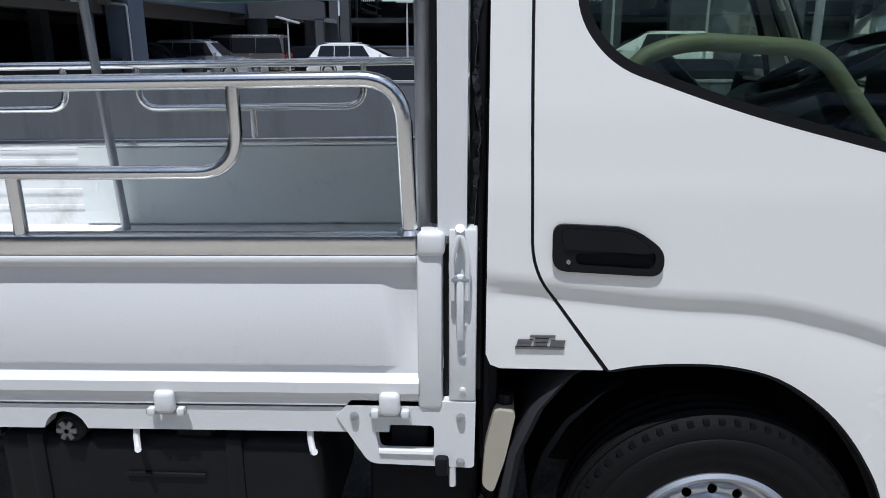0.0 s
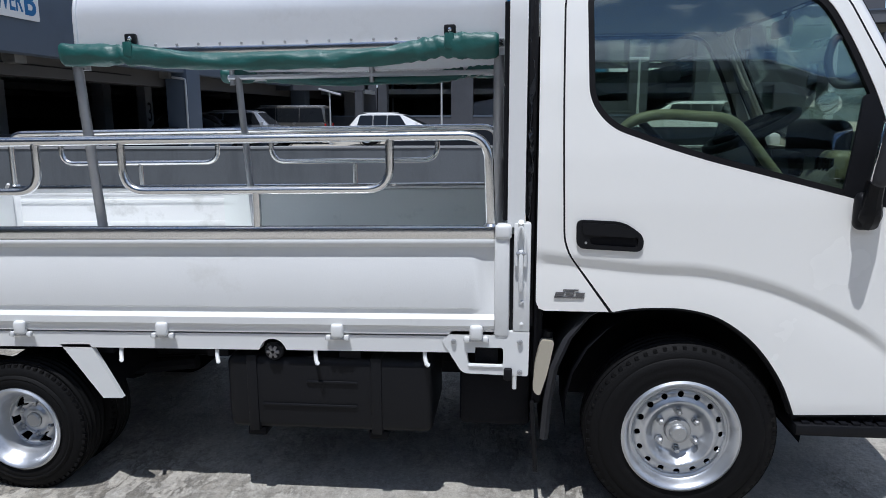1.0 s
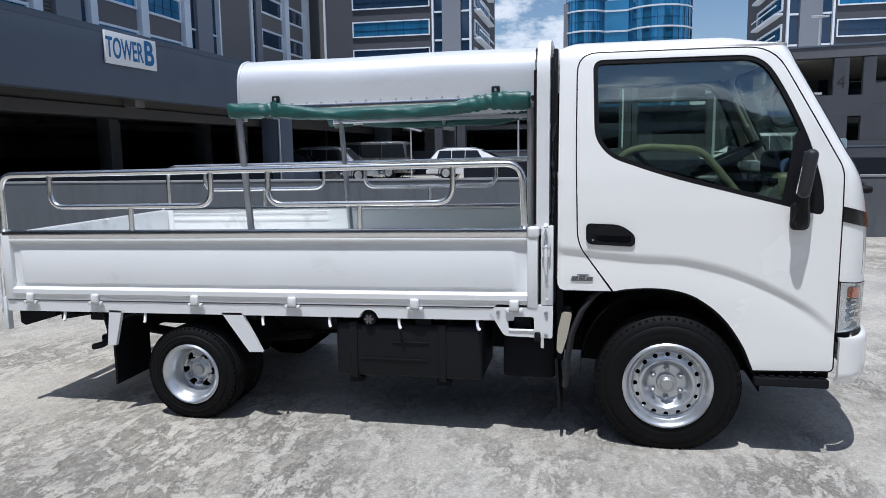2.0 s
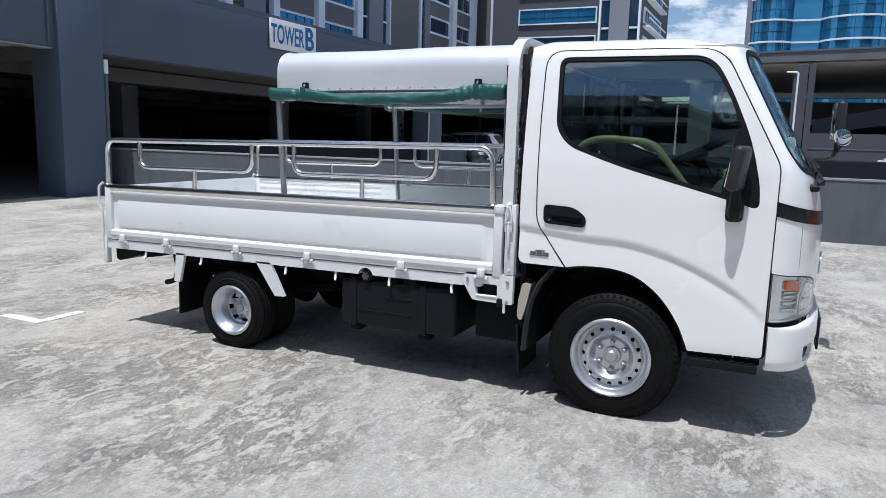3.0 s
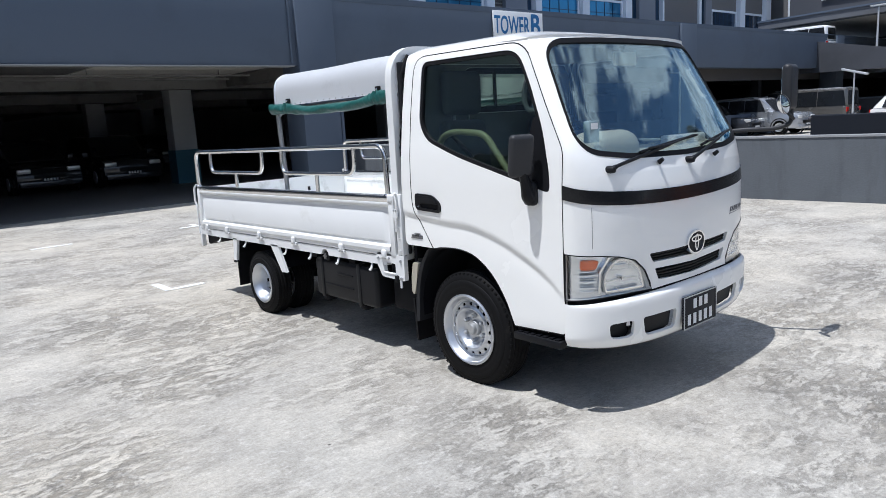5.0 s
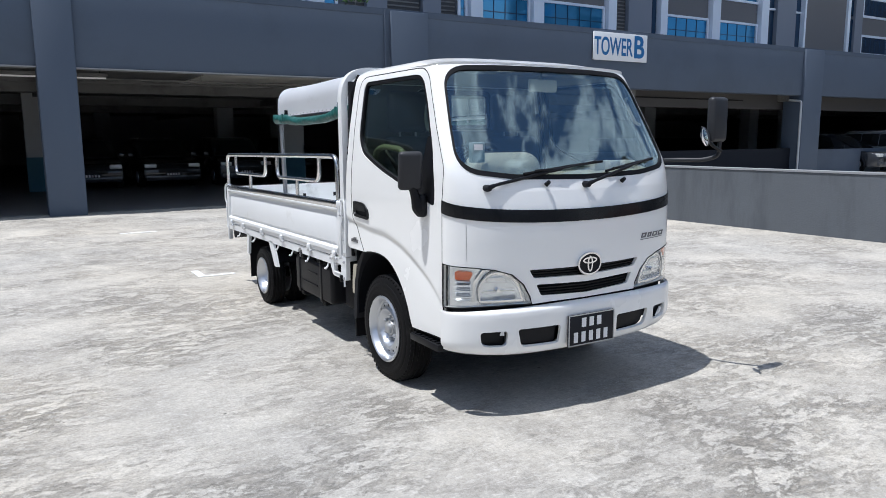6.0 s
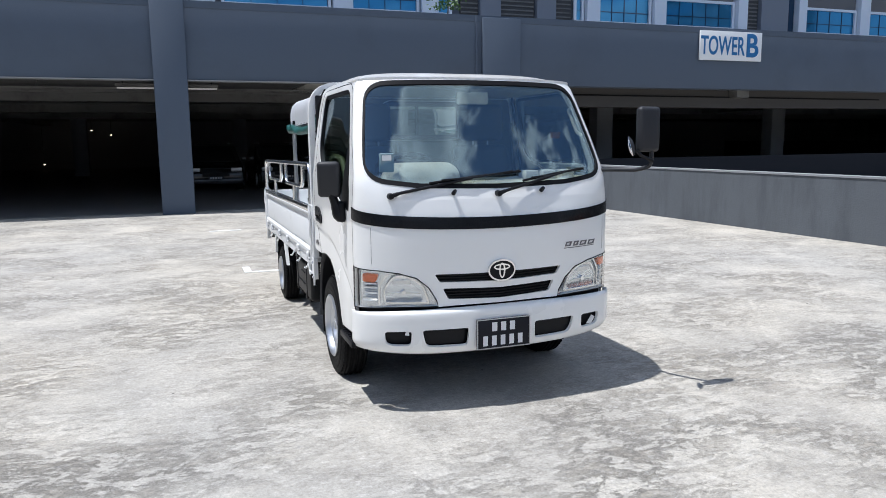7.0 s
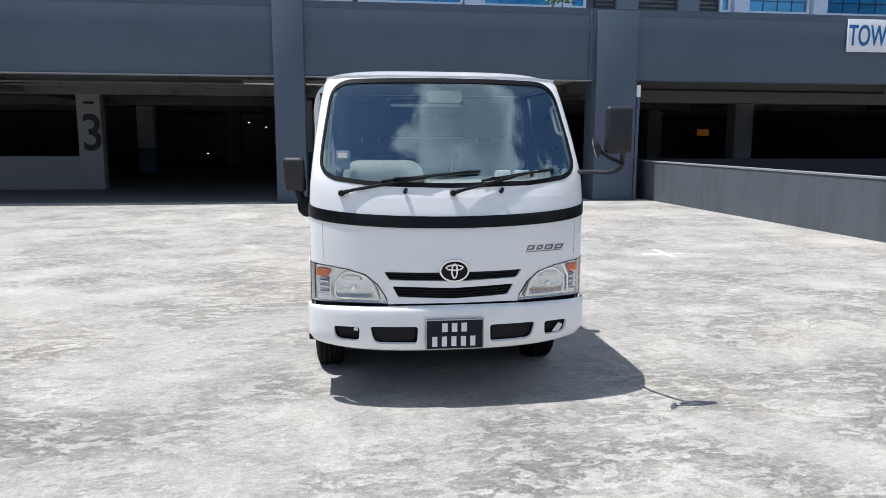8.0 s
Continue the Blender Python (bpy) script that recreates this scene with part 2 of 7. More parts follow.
M_AMBER = mat("amber_lamp", (0.75, 0.13, 0.035), 0.12, 0, 0.5, 70, 0.4, 70, spec=0.8)
M_RED = mat("red_lamp", (0.45, 0.015, 0.012), 0.2, 0, 0.1, 20, spec=0.7)
M_DARKCHROME = mat("dulled_chrome", (0.20, 0.20, 0.21), 0.3, 0.8, 0.1, 20)
M_PLATE = mat("black_number_plate", (0.012, 0.013, 0.018), 0.5, 0, 0.1, 20, spec=0.2)
M_WHITE = mat("white_marking", (0.80, 0.80, 0.80), 0.5, 0, 0.03, 9)
M_OLIVE = mat("olive_vinyl", (0.20, 0.20, 0.13), 0.5, 0, 0.1, 9, 0.08, 120)
M_DASH = mat("grey_beige_dashboard", (0.54, 0.525, 0.455), 0.6, 0, 0.05, 9, 0.1, 200)
M_SEAT = mat("dark_seat_cloth", (0.065, 0.072, 0.088), 0.8, 0, 0.2, 9, 0.15, 160)
M_LINER = mat("cab_lining", (0.16, 0.165, 0.155), 0.75, 0, 0.1, 5, 0.1, 120)
M_BLUEUNIT = mat("blue_grey_unit", (0.20, 0.28, 0.31), 0.4, 0, 0.1, 20)

M_GROUND = concrete_ground()
M_MARK = mat("worn_white_road_paint", (0.74, 0.74, 0.72), 0.75, 0, 0.06, 6, 0.2, 90, stain=(0.42, 0.40, 0.37), stain_at=0.64, stain_scale=9)
M_PODIUM = mat("slate_grey_wall_paint", (0.079, 0.104, 0.146), 0.78, 0, 0.10, 0.35, 0.1, 30, stain=(0.070, 0.091, 0.126), stain_at=0.6, stain_scale=0.5)
M_DECK = mat("dark_deck_paint", (0.059, 0.064, 0.077), 0.8, 0, 0.12, 0.3, 0.1, 30, stain=(0.046, 0.050, 0.060), stain_at=0.58, stain_scale=0.4)
M_SLAB = mat("grey_slab_edge_paint", (0.115, 0.122, 0.138), 0.8, 0, 0.12, 0.3, 0.1, 30, stain=(0.09, 0.095, 0.105), stain_at=0.6, stain_scale=0.4)
M_PILLAR = mat("slate_grey_pillar_paint", (0.079, 0.104, 0.146), 0.75, 0, 0.08, 0.7, 0.1, 30)
M_PARAPET = mat("grey_parapet_paint", (0.107, 0.119, 0.135), 0.78, 0, 0.22, 1.6, 0.2, 40, stain=(0.082, 0.092, 0.105), stain_at=0.56, stain_scale=2.6, run=0.22)
M_COPING = mat("pale_coping", (0.27, 0.28, 0.295), 0.7, 0, 0.08, 2, 0.1, 40)
# one concrete, dark under the deck and pale where lit: light in the colours
M_SOFFIT = mat("shaded_concrete_soffit", (0.165, 0.162, 0.156), 0.85, 0, 0.12, 0.6, 0.2, 30, stain=(0.10, 0.098, 0.094), stain_at=0.6)
M_PALESOFFIT = mat("pale_concrete_soffit", (0.60, 0.58, 0.53), 0.85, 0, 0.12, 0.8, 0.2, 30)
M_BEAM = mat("shaded_concrete_beam", (0.060, 0.056, 0.054), 0.8, 0, 0.15, 0.8, 0.1, 30)
# slate wall paint taken near black: the shade on these walls is painted in
M_BAYWALL = mat("shaded_slate_wall_paint", (0.015, 0.018, 0.025), 0.85, 0, 0.15, 0.6, 0.1, 30, spec=0.15)
M_LEVEL = mat("dusty_grey_level_paint", (0.25, 0.255, 0.26), 0.85, 0, 0.15, 0.6, 0.1, 30)
M_INNER = mat("dim_carpark_paint", (0.32, 0.33, 0.34), 0.85, 0, 0.15, 0.6, 0.1, 30)
# floor grey set dark: it carries part of the interior's shade
M_INFLOOR = mat("shaded_carpark_floor", (0.135, 0.135, 0.135), 0.6, 0, 0.2, 0.5, 0.1, 30)
M_COLUMN = mat("pale_column_paint", (0.36, 0.37, 0.37), 0.75, 0, 0.06, 1, 0.1, 30)
M_TEAL = mat("teal_column_base", (0.03, 0.11, 0.15), 0.7, 0, 0.1, 2, 0.1, 30)
M_FRAME = mat("white_window_frame", (0.72, 0.77, 0.84), 0.55, 0, 0.05, 1.5)
M_TOWER = mat("grey_tower_cladding", (0.105, 0.118, 0.142), 0.75, 0, 0.10, 0.4, 0.1, 20)
M_TOWERLT = mat("pale_grey_cladding", (0.195, 0.213, 0.250), 0.7, 0, 0.08, 0.5, 0.1, 20)
M_WING = mat("dark_taupe_cladding", (0.064, 0.069, 0.084), 0.75, 0, 0.10, 0.4, 0.1, 20)
M_BROWN = mat("taupe_cladding", (0.140, 0.138, 0.142), 0.75, 0, 0.10, 0.4, 0.1, 20)
M_LOUVRE = mat("dark_louvre", (0.045, 0.045, 0.048), 0.6, 0, 0.2, 3)
M_BLUE = mat("blue_reflective_glazing", (0.035, 0.22, 0.42), 0.06, 0.55, 0.35, 0.7, 0, 30, rvar=0.03, spec=0.8)
M_DARKGLAZ = mat("dark_blue_glazing", (0.02, 0.05, 0.10), 0.06, 0.3, 0.4, 0.6, 0, 30, rvar=0.03, spec=0.7)
M_SIGN = mat("white_sign_board", (0.78, 0.80, 0.82), 0.5, 0, 0.03, 1)
M_SIGNBLUE = mat("blue_sign_letters", (0.010, 0.135, 0.36), 0.5, 0, 0.04, 2)
M_BLACKLETTER = mat("black_stencil_paint", (0.02, 0.02, 0.022), 0.7, 0, 0.1, 4)
M_POST = mat("grey_lamp_post", (0.52, 0.54, 0.56), 0.45, 0.3, 0.08, 4)
M_LEAF = mat("leaf_green", (0.05, 0.115, 0.022), 0.6, 0, 0.4, 9)
M_LAMPLIT = bpy.data.materials.new("lit_tube")
M_LAMPLIT.use_nodes = True
M_LAMPLIT.node_tree.nodes["Principled BSDF"].inputs["Emission Color"].default_value = (1.0, 0.72, 0.5, 1)
M_LAMPLIT.node_tree.nodes["Principled BSDF"].inputs["Emission Strength"].default_value = 3.5
M_AMBERSIGN = bpy.data.materials.new("lit_amber_sign")
M_AMBERSIGN.use_nodes = True
M_AMBERSIGN.node_tree.nodes["Principled BSDF"].inputs["Base Color"].default_value = (0.5, 0.2, 0.02, 1)
M_AMBERSIGN.node_tree.nodes["Principled BSDF"].inputs["Emission Color"].default_value = (1.0, 0.33, 0.04, 1)
M_AMBERSIGN.node_tree.nodes["Principled BSDF"].inputs["Emission Strength"].default_value = 0.05
M_TUBE = bpy.data.materials.new("lit_fluorescent_tube")
M_TUBE.use_nodes = True
M_TUBE.node_tree.nodes["Principled BSDF"].inputs["Base Color"].default_value = (0.55, 0.55, 0.53, 1)
M_TUBE.node_tree.nodes["Principled BSDF"].inputs["Emission Color"].default_value = (1.0, 0.96, 0.88, 1)
M_TUBE.node_tree.nodes["Principled BSDF"].inputs["Emission Strength"].default_value = 0.12

# ---- mesh helpers ----
from mathutils import geometry


def part(name, bm, material, parent=None, label="", smooth=35):
    me = bpy.data.meshes.new(name)
    bm.to_mesh(me)
    bm.free()
    me.materials.append(material)
    if smooth:
        me.shade_smooth()
        me.set_sharp_from_angle(angle=radians(smooth))
    ob = new(name, me)
    if parent is not None:
        ob.parent = parent
    if label:
        ob["label"] = label
    return ob


def thing(name, at, label, category, group="", kind=""):
    ob = new(name)
    ob.location = at
    ob.empty_display_size = 0.2
    return tagged(ob, label, category, group, kind)


def box(bm, x0, x1, y0, y1, z0, z1, bevel=0.0, seg=2):
    ret = bmesh.ops.create_cube(bm, size=1)
    vs = ret["verts"]
    for v in vs:
        v.co = Vector(((x0 + x1) / 2 + v.co.x * (x1 - x0), (y0 + y1) / 2 + v.co.y * (y1 - y0), (z0 + z1) / 2 + v.co.z * (z1 - z0)))
    if bevel:
        es = list({e for v in vs for e in v.link_edges})
        bmesh.ops.bevel(bm, geom=es, offset=bevel, segments=seg, profile=0.5, affect="EDGES")
    return bm


def boxed(*args, **kw):
    return box(bmesh.new(), *args, **kw)


def tube(bm, pts, r, seg=10, caps=True):
    """A round bar along a line of points; r may be one radius or one for each point."""
    pts = [Vector(p) for p in pts]
    rs = r if isinstance(r, (list, tuple)) else [r] * len(pts)
    up, rings = None, []
    for i, p in enumerate(pts):
        d = (pts[min(i + 1, len(pts) - 1)] - pts[max(i - 1, 0)]).normalized()
        if up is None:
            up = d.orthogonal().normalized()
        up = (up - d * up.dot(d)).normalized()
        side = d.cross(up)
        rings.append([bm.verts.new(p + rs[i] * (math.cos(a) * up + math.sin(a) * side)) for a in (2 * math.pi * k / seg for k in range(seg))])
    for a, b in zip(rings, rings[1:]):
        for k in range(seg):
            bm.faces.new((a[k], a[(k + 1) % seg], b[(k + 1) % seg], b[k]))
    if caps:
        bm.faces.new(rings[0][::-1])
        bm.faces.new(rings[-1])
    return bm


def bend(pts, r, n=6):
    """A line of points whose corners are rounded to radius r."""
    pts = [Vector(p) for p in pts]
    out = [pts[0]]
    for a, b, c in zip(pts, pts[1:], pts[2:]):
        u, w = (a - b).normalized(), (c - b).normalized()
        cut = min(r, 0.49 * (a - b).length, 0.49 * (c - b).length)
        p0, p1 = b + u * cut, b + w * cut
        out += [(1 - t) ** 2 * p0 + 2 * t * (1 - t) * b + t * t * p1 for t in (k / n for k in range(n + 1))]
    return out + [pts[-1]]


def rounded(corners, n=5):
    """A closed outline from corners (u, v, radius)."""
    out = []
    for i, (u, v, r) in enumerate(corners):
        a, b, c = Vector(corners[i - 1][:2]), Vector((u, v)), Vector(corners[(i + 1) % len(corners)][:2])
        if r <= 0:
            out.append((u, v))
            continue
        d0, d1 = (a - b).normalized(), (c - b).normalized()
        cut = min(r, 0.48 * (a - b).length, 0.48 * (c - b).length)
        p0, p1 = b + d0 * cut, b + d1 * cut
        for k in range(n + 1):
            t = k / n
            q = (1 - t) ** 2 * p0 + 2 * t * (1 - t) * b + t * t * p1
            out.append((q.x, q.y))
    return out


def resample(line, step):
    out = []
    for i, p in enumerate(line):
        q = line[(i + 1) % len(line)]
        m = max(1, int(math.ceil(math.dist(p, q) / step)))
        out += [(p[0] + (q[0] - p[0]) * k / m, p[1] + (q[1] - p[1]) * k / m) for k in range(m)]
    return out


def inside(points, line):
    pts, poly = np.asarray(points, float), np.asarray(line, float)
    x, y, hit = pts[:, 0], pts[:, 1], np.zeros(len(pts), bool)
    for (x0, y0), (x1, y1) in zip(poly, np.roll(poly, -1, axis=0)):
        if y0 != y1:
            hit ^= ((y0 > y) != (y1 > y)) & (x < (x1 - x0) * (y - y0) / (y1 - y0) + x0)
    return hit


def inset(line, d):
    """The closed outline moved inwards by d (outwards if negative)."""
    p = np.asarray(line, float)
    area = 0.5 * np.sum(p[:, 0] * np.roll(p[:, 1], -1) - np.roll(p[:, 0], -1) * p[:, 1])
    t = np.roll(p, -1, axis=0) - np.roll(p, 1, axis=0)
    t /= np.maximum(np.linalg.norm(t, axis=1, keepdims=True), 1e-9)
    nrm = np.stack([-t[:, 1], t[:, 0]], 1) * (1 if area > 0 else -1)
    return [tuple(q) for q in p + d * nrm]


def sheet(outer, holes, fn, step=0.06, thick=0.0, out=(0, 0, 1), along=()):
    """A curved panel: the flat outline with its holes, laid onto the surface fn(u, v), facing out, with thickness inwards."""
    outer = resample(outer, step)
    holes = [resample(h, step) for h in holes]
    verts, edges = [], []
    for line in (outer, *holes):
        n0 = len(verts)
        verts += line
        edges += [(n0 + k, n0 + (k + 1) % len(line)) for k in range(len(line))]
    # creases that the panel's edges follow
    for line in along:
        ok = inside(line, outer)
        near = np.min(np.linalg.norm(np.asarray(line)[:, None] - np.asarray(outer)[None], axis=2), axis=1) > 0.004
        last = None
        for p, good in zip(line, ok & near):
            if good:
                verts.append(tuple(p))
                if last is not None:
                    edges.append((last, len(verts) - 1))
                last = len(verts) - 1
            else:
                last = None
    arr = np.asarray(outer)
    lo, hi = arr.min(0), arr.max(0)
    gx, gy = np.meshgrid(np.arange(lo[0] + step / 2, hi[0], step), np.arange(lo[1] + step / 2, hi[1], step))
    grid = np.stack([gx.ravel(), gy.ravel()], 1)
    if len(grid):
        keep = inside(grid, outer)
        for h in holes:
            keep &= ~inside(grid, h)
        grid = grid[keep]
    if len(grid):
        edge = np.asarray(verts)
        far = np.min(np.linalg.norm(grid[:, None] - edge[None], axis=2), axis=1) > 0.45 * step
        verts += [tuple(g) for g in grid[far]]
    got = geometry.delaunay_2d_cdt([Vector(v) for v in verts], edges, [], 0, 1e-6)
    vs, faces = got[0], got[2]
    mid = np.array([[sum(vs[i].x for i in f) / len(f), sum(vs[i].y for i in f) / len(f)] for f in faces])
    keep = inside(mid, outer)
    for h in holes:
        keep &= ~inside(mid, h)
    bm = bmesh.new()
    bv = [bm.verts.new(fn(v.x, v.y)) for v in vs]
    for f, k in zip(faces, keep):
        if k:
            bm.faces.new([bv[i] for i in f])
    bmesh.ops.delete(bm, geom=[v for v in bm.verts if not v.link_faces], context="VERTS")
    bm.normal_update()
    total = sum((f.normal * f.calc_area() for f in bm.faces), Vector())
    if total.dot(Vector(out)) < 0:
        bmesh.ops.reverse_faces(bm, faces=bm.faces)
        bm.normal_update()
    if thick:
        thicken(bm, thick)
    return bm


def thicken(bm, t):
    bm.normal_update()
    front, rim = list(bm.faces), [e for e in bm.edges if len(e.link_faces) == 1]
    back = {v: bm.verts.new(v.co - v.normal * t) for v in list(bm.verts)}
    for f in front:
        bm.faces.new([back[v] for v in reversed(f.verts)])
    for e in rim:
        loop = e.link_loops[0]
        a, b = loop.vert, loop.link_loop_next.vert
        bm.faces.new((b, a, back[a], back[b]))
    bm.normal_update()


def lathe(bm, profile, seg=48, axis="y", centre=(0, 0, 0), closed=False):
    """A turned form: profile points (radius, along the axis)."""
    cx, cy, cz = centre
    rings = []
    for r, h in profile:
        ring = []
        for k in range(seg):
            a = 2 * math.pi * k / seg
            p = (cx + r * math.cos(a), cy + h, cz + r * math.sin(a)) if axis == "y" else ((cx + h, cy + r * math.cos(a), cz + r * math.sin(a)) if axis == "x" else (cx + r * math.cos(a), cy + r * math.sin(a), cz + h))
            ring.append(bm.verts.new(p))
        rings.append(ring)
    pairs = list(zip(rings, rings[1:])) + ([(rings[-1], rings[0])] if closed else [])
    for a, b in pairs:
        for k in range(seg):
            bm.faces.new((a[k], a[(k + 1) % seg], b[(k + 1) % seg], b[k]))
    bmesh.ops.recalc_face_normals(bm, faces=bm.faces)
    return bm


def prism(bm, line, fn, lo, hi):
    """An outline given depth: fn(u, v, w) for w at lo and hi."""
    a = [bm.verts.new(fn(u, v, lo)) for u, v in line]
    b = [bm.verts.new(fn(u, v, hi)) for u, v in line]
    bm.faces.new(a[::-1])
    bm.faces.new(b)
    for k in range(len(line)):
        j = (k + 1) % len(line)
        bm.faces.new((a[k], a[j], b[j], b[k]))
    bmesh.ops.recalc_face_normals(bm, faces=bm.faces)
    return bm


def letters(name, text, size, material, parent, m, depth=0.004, label="", bold=0.0):
    cu = bpy.data.curves.new(name, "FONT")
    cu.body, cu.size, cu.extrude, cu.align_x, cu.align_y = text, size, depth, "CENTER", "CENTER"
    cu.offset = bold * size
    tmp = bpy.data.objects.new(name + "_tmp", cu)
    scene.collection.objects.link(tmp)
    me = bpy.data.meshes.new_from_object(tmp.evaluated_get(bpy.context.evaluated_depsgraph_get()))
    bpy.data.objects.remove(tmp)
    bpy.data.curves.remove(cu)
    me.materials.clear()
    me.materials.append(material)
    ob = new(name, me)
    ob.parent = parent
    ob.matrix_basis = m
    if label:
        ob["label"] = label
    return ob


def lerp_table(table, z):
    zs, vs = zip(*table)
    return float(np.interp(z, zs, vs))


def smooth_line(pts, n=6):
    """A dense line through the points, without corners (Catmull-Rom)."""
    p = [pts[0], *pts, pts[-1]]
    out = []
    for a, b, c, d in zip(p, p[1:], p[2:], p[3:]):
        for k in range(n):
            t = k / n
            out.append(tuple(0.5 * (2 * b[i] + (c[i] - a[i]) * t + (2 * a[i] - 5 * b[i] + 4 * c[i] - d[i]) * t * t + (3 * b[i] - a[i] - 3 * c[i] + d[i]) * t ** 3) for i in (0, 1)))
    return out + [tuple(pts[-1])]

# ---- the deck and the buildings round it ----
def ground_sheet():
    bm = bmesh.new()
    xs, ys = (-300, -60, -30, -11.5, 0, 20, 60, 300), (-300, -60, -20, 0, 20, 60, 120, 300)
    grid = [[bm.verts.new((x, y, 0)) for x in xs] for y in ys]
    for j in range(len(ys) - 1):
        for i in range(len(xs) - 1):
            bm.faces.new((grid[j][i], grid[j][i + 1], grid[j + 1][i + 1], grid[j + 1][i]))
    return tagged(part("ground", bm, M_GROUND), "sun-bleached, worn pale concrete parking deck", "ground", kind="structure")


ground_sheet()


def paint_mark(strokes, label):
    """A painted corner mark of a parking bay: strokes (x0, x1, y0, y1)."""
    bm = bmesh.new()
    for s in strokes:
        box(bm, *s, 0.0, 0.005)
    return tagged(part("parking_mark", bm, M_MARK, smooth=0), label, "road marking", "parking bay marks", "structure")


paint_mark([(-3.82, -3.40, 1.20, 1.285), (-3.47, -3.385, 1.285, 1.60)], "worn white L-shaped parking bay mark on concrete")
paint_mark([(-7.90, -7.80, 3.10, 3.72), (-8.15, -7.90, 3.36, 3.45)], "worn white T-shaped parking bay mark on concrete")
paint_mark([(-7.90, -7.80, 0.95, 1.50)], "worn white parking bay line on concrete")
paint_mark([(-3.46, -3.36, 5.57, 6.12), (-3.78, -3.46, 5.85, 5.94), (-3.36, -3.18, 5.85, 5.94)], "worn white cross-shaped parking bay mark on concrete")

FX = -11.5  # face of the podium car park


def podium():
    """The car park block under the tower: pillars, deep slate-grey fascia, dim deck behind."""
    fascia = part("wall_podium", boxed(FX - 0.45, FX, -60, 62, 2.895, 4.52, bevel=0.02), M_PODIUM)
    tagged(fascia, "slate-grey painted concrete fascia of the car park", "wall", kind="structure")
    part("wall_lip", boxed(FX - 0.30, FX + 0.025, -60, 7.6, 2.868, 2.893), M_COPING, fascia, "thin pale edge strip")
    for y0, y1 in ((0.12, 0.80), (7.68, 8.70), (24.2, 25.3), (39.0, 40.0)):
        p = part("pillar", boxed(FX - 0.7, FX + 0.10, y0, y1, 0, 4.50 if y0 > 5 else 4.54, bevel=0.015), M_PILLAR)
        tagged(p, "square slate-grey concrete pillar of the car park", "pillar", "car park pillars", "structure")
    # downpipe beside the wide pillar
    pipe = part("downpipe", tube(bmesh.new(), bend([(FX + 0.07, 8.76, 0.0), (FX + 0.07, 8.76, 2.72), (FX - 0.25, 8.90, 2.80)], 0.08), 0.045), M_PILLAR)
    tagged(pipe, "slate-grey downpipe with white elbow on the pillar", "pipe")
    part("elbow", tube(bmesh.new(), [(FX + 0.07, 8.76, 2.50), (FX + 0.07, 8.76, 2.78)], 0.055), M_WHITE, pipe, "white pipe elbow")
    pipe2 = part("downpipe", tube(bmesh.new(), bend([(FX + 0.06, 24.14, 0.0), (FX + 0.06, 24.14, 2.68), (FX - 0.40, 24.10, 2.74)], 0.08), 0.04), M_POST)
    tagged(pipe2, "pale grey downpipe at the corner of a pillar", "pipe")
    joint = part("downpipe", tube(bmesh.new(), [(FX + 0.02, 7.54, 2.95), (FX + 0.02, 7.54, 4.52)], 0.03), M_PILLAR)
    tagged(joint, "slim slate-grey pipe on the fascia", "pipe")
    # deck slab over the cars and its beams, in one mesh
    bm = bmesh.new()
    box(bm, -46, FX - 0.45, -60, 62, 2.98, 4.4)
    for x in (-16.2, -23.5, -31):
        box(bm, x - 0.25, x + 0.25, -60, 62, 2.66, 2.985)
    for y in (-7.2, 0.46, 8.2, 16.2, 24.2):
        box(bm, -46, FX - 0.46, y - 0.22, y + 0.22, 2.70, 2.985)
    tagged(part("ceiling", bm, M_SOFFIT, smooth=0), "cast concrete car park ceiling with down-stand beams, darkened for shade", "ceiling", kind="structure")
    tagged(part("floor", boxed(-46, FX - 0.35, -60, 62, 0.002, 0.016), M_INFLOOR), "grey car park floor with shade in its colour", "floor", kind="structure")
    tagged(part("wall_back", boxed(-46.4, -46, -60, 62, 0, 4.4), M_INNER), "dim back wall of the car park", "wall", kind="structure")
    tagged(part("wall_end", boxed(-46, FX - 0.05, 62, 62.4, 0, 4.4), M_INNER), "dim end wall of the car park", "wall", kind="structure")
    tagged(part("wall_end", boxed(-46, FX - 0.05, -60.4, -60, 0, 4.4), M_INNER), "dim end wall of the car park", "wall", kind="structure")
    # low wall closing the bay beyond the wide pillar, its shade put into the colour
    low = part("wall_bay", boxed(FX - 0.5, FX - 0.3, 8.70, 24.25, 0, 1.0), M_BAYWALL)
    tagged(low, "low slate-grey wall between car park pillars, blackened for shade", "wall", kind="structure")
    panel = part("wall_bay", boxed(FX - 0.22, FX - 0.03, 25.29, 39.01, 0, 0.94), M_PODIUM)
    tagged(panel, "low slate-grey wall flush with the car park pillars", "wall", kind="structure")
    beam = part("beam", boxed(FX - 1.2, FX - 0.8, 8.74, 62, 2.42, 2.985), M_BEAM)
    tagged(beam, "cast concrete edge beam under the deck, darkened for shade", "beam", kind="structure")
    conduit = part("conduit", tube(bmesh.new(), [(FX - 0.78, 8.9, 2.74), (FX - 0.78, 22, 2.70)], 0.018), M_CHASSIS)
    tagged(conduit, "thin dark conduit along the edge beam", "pipe")
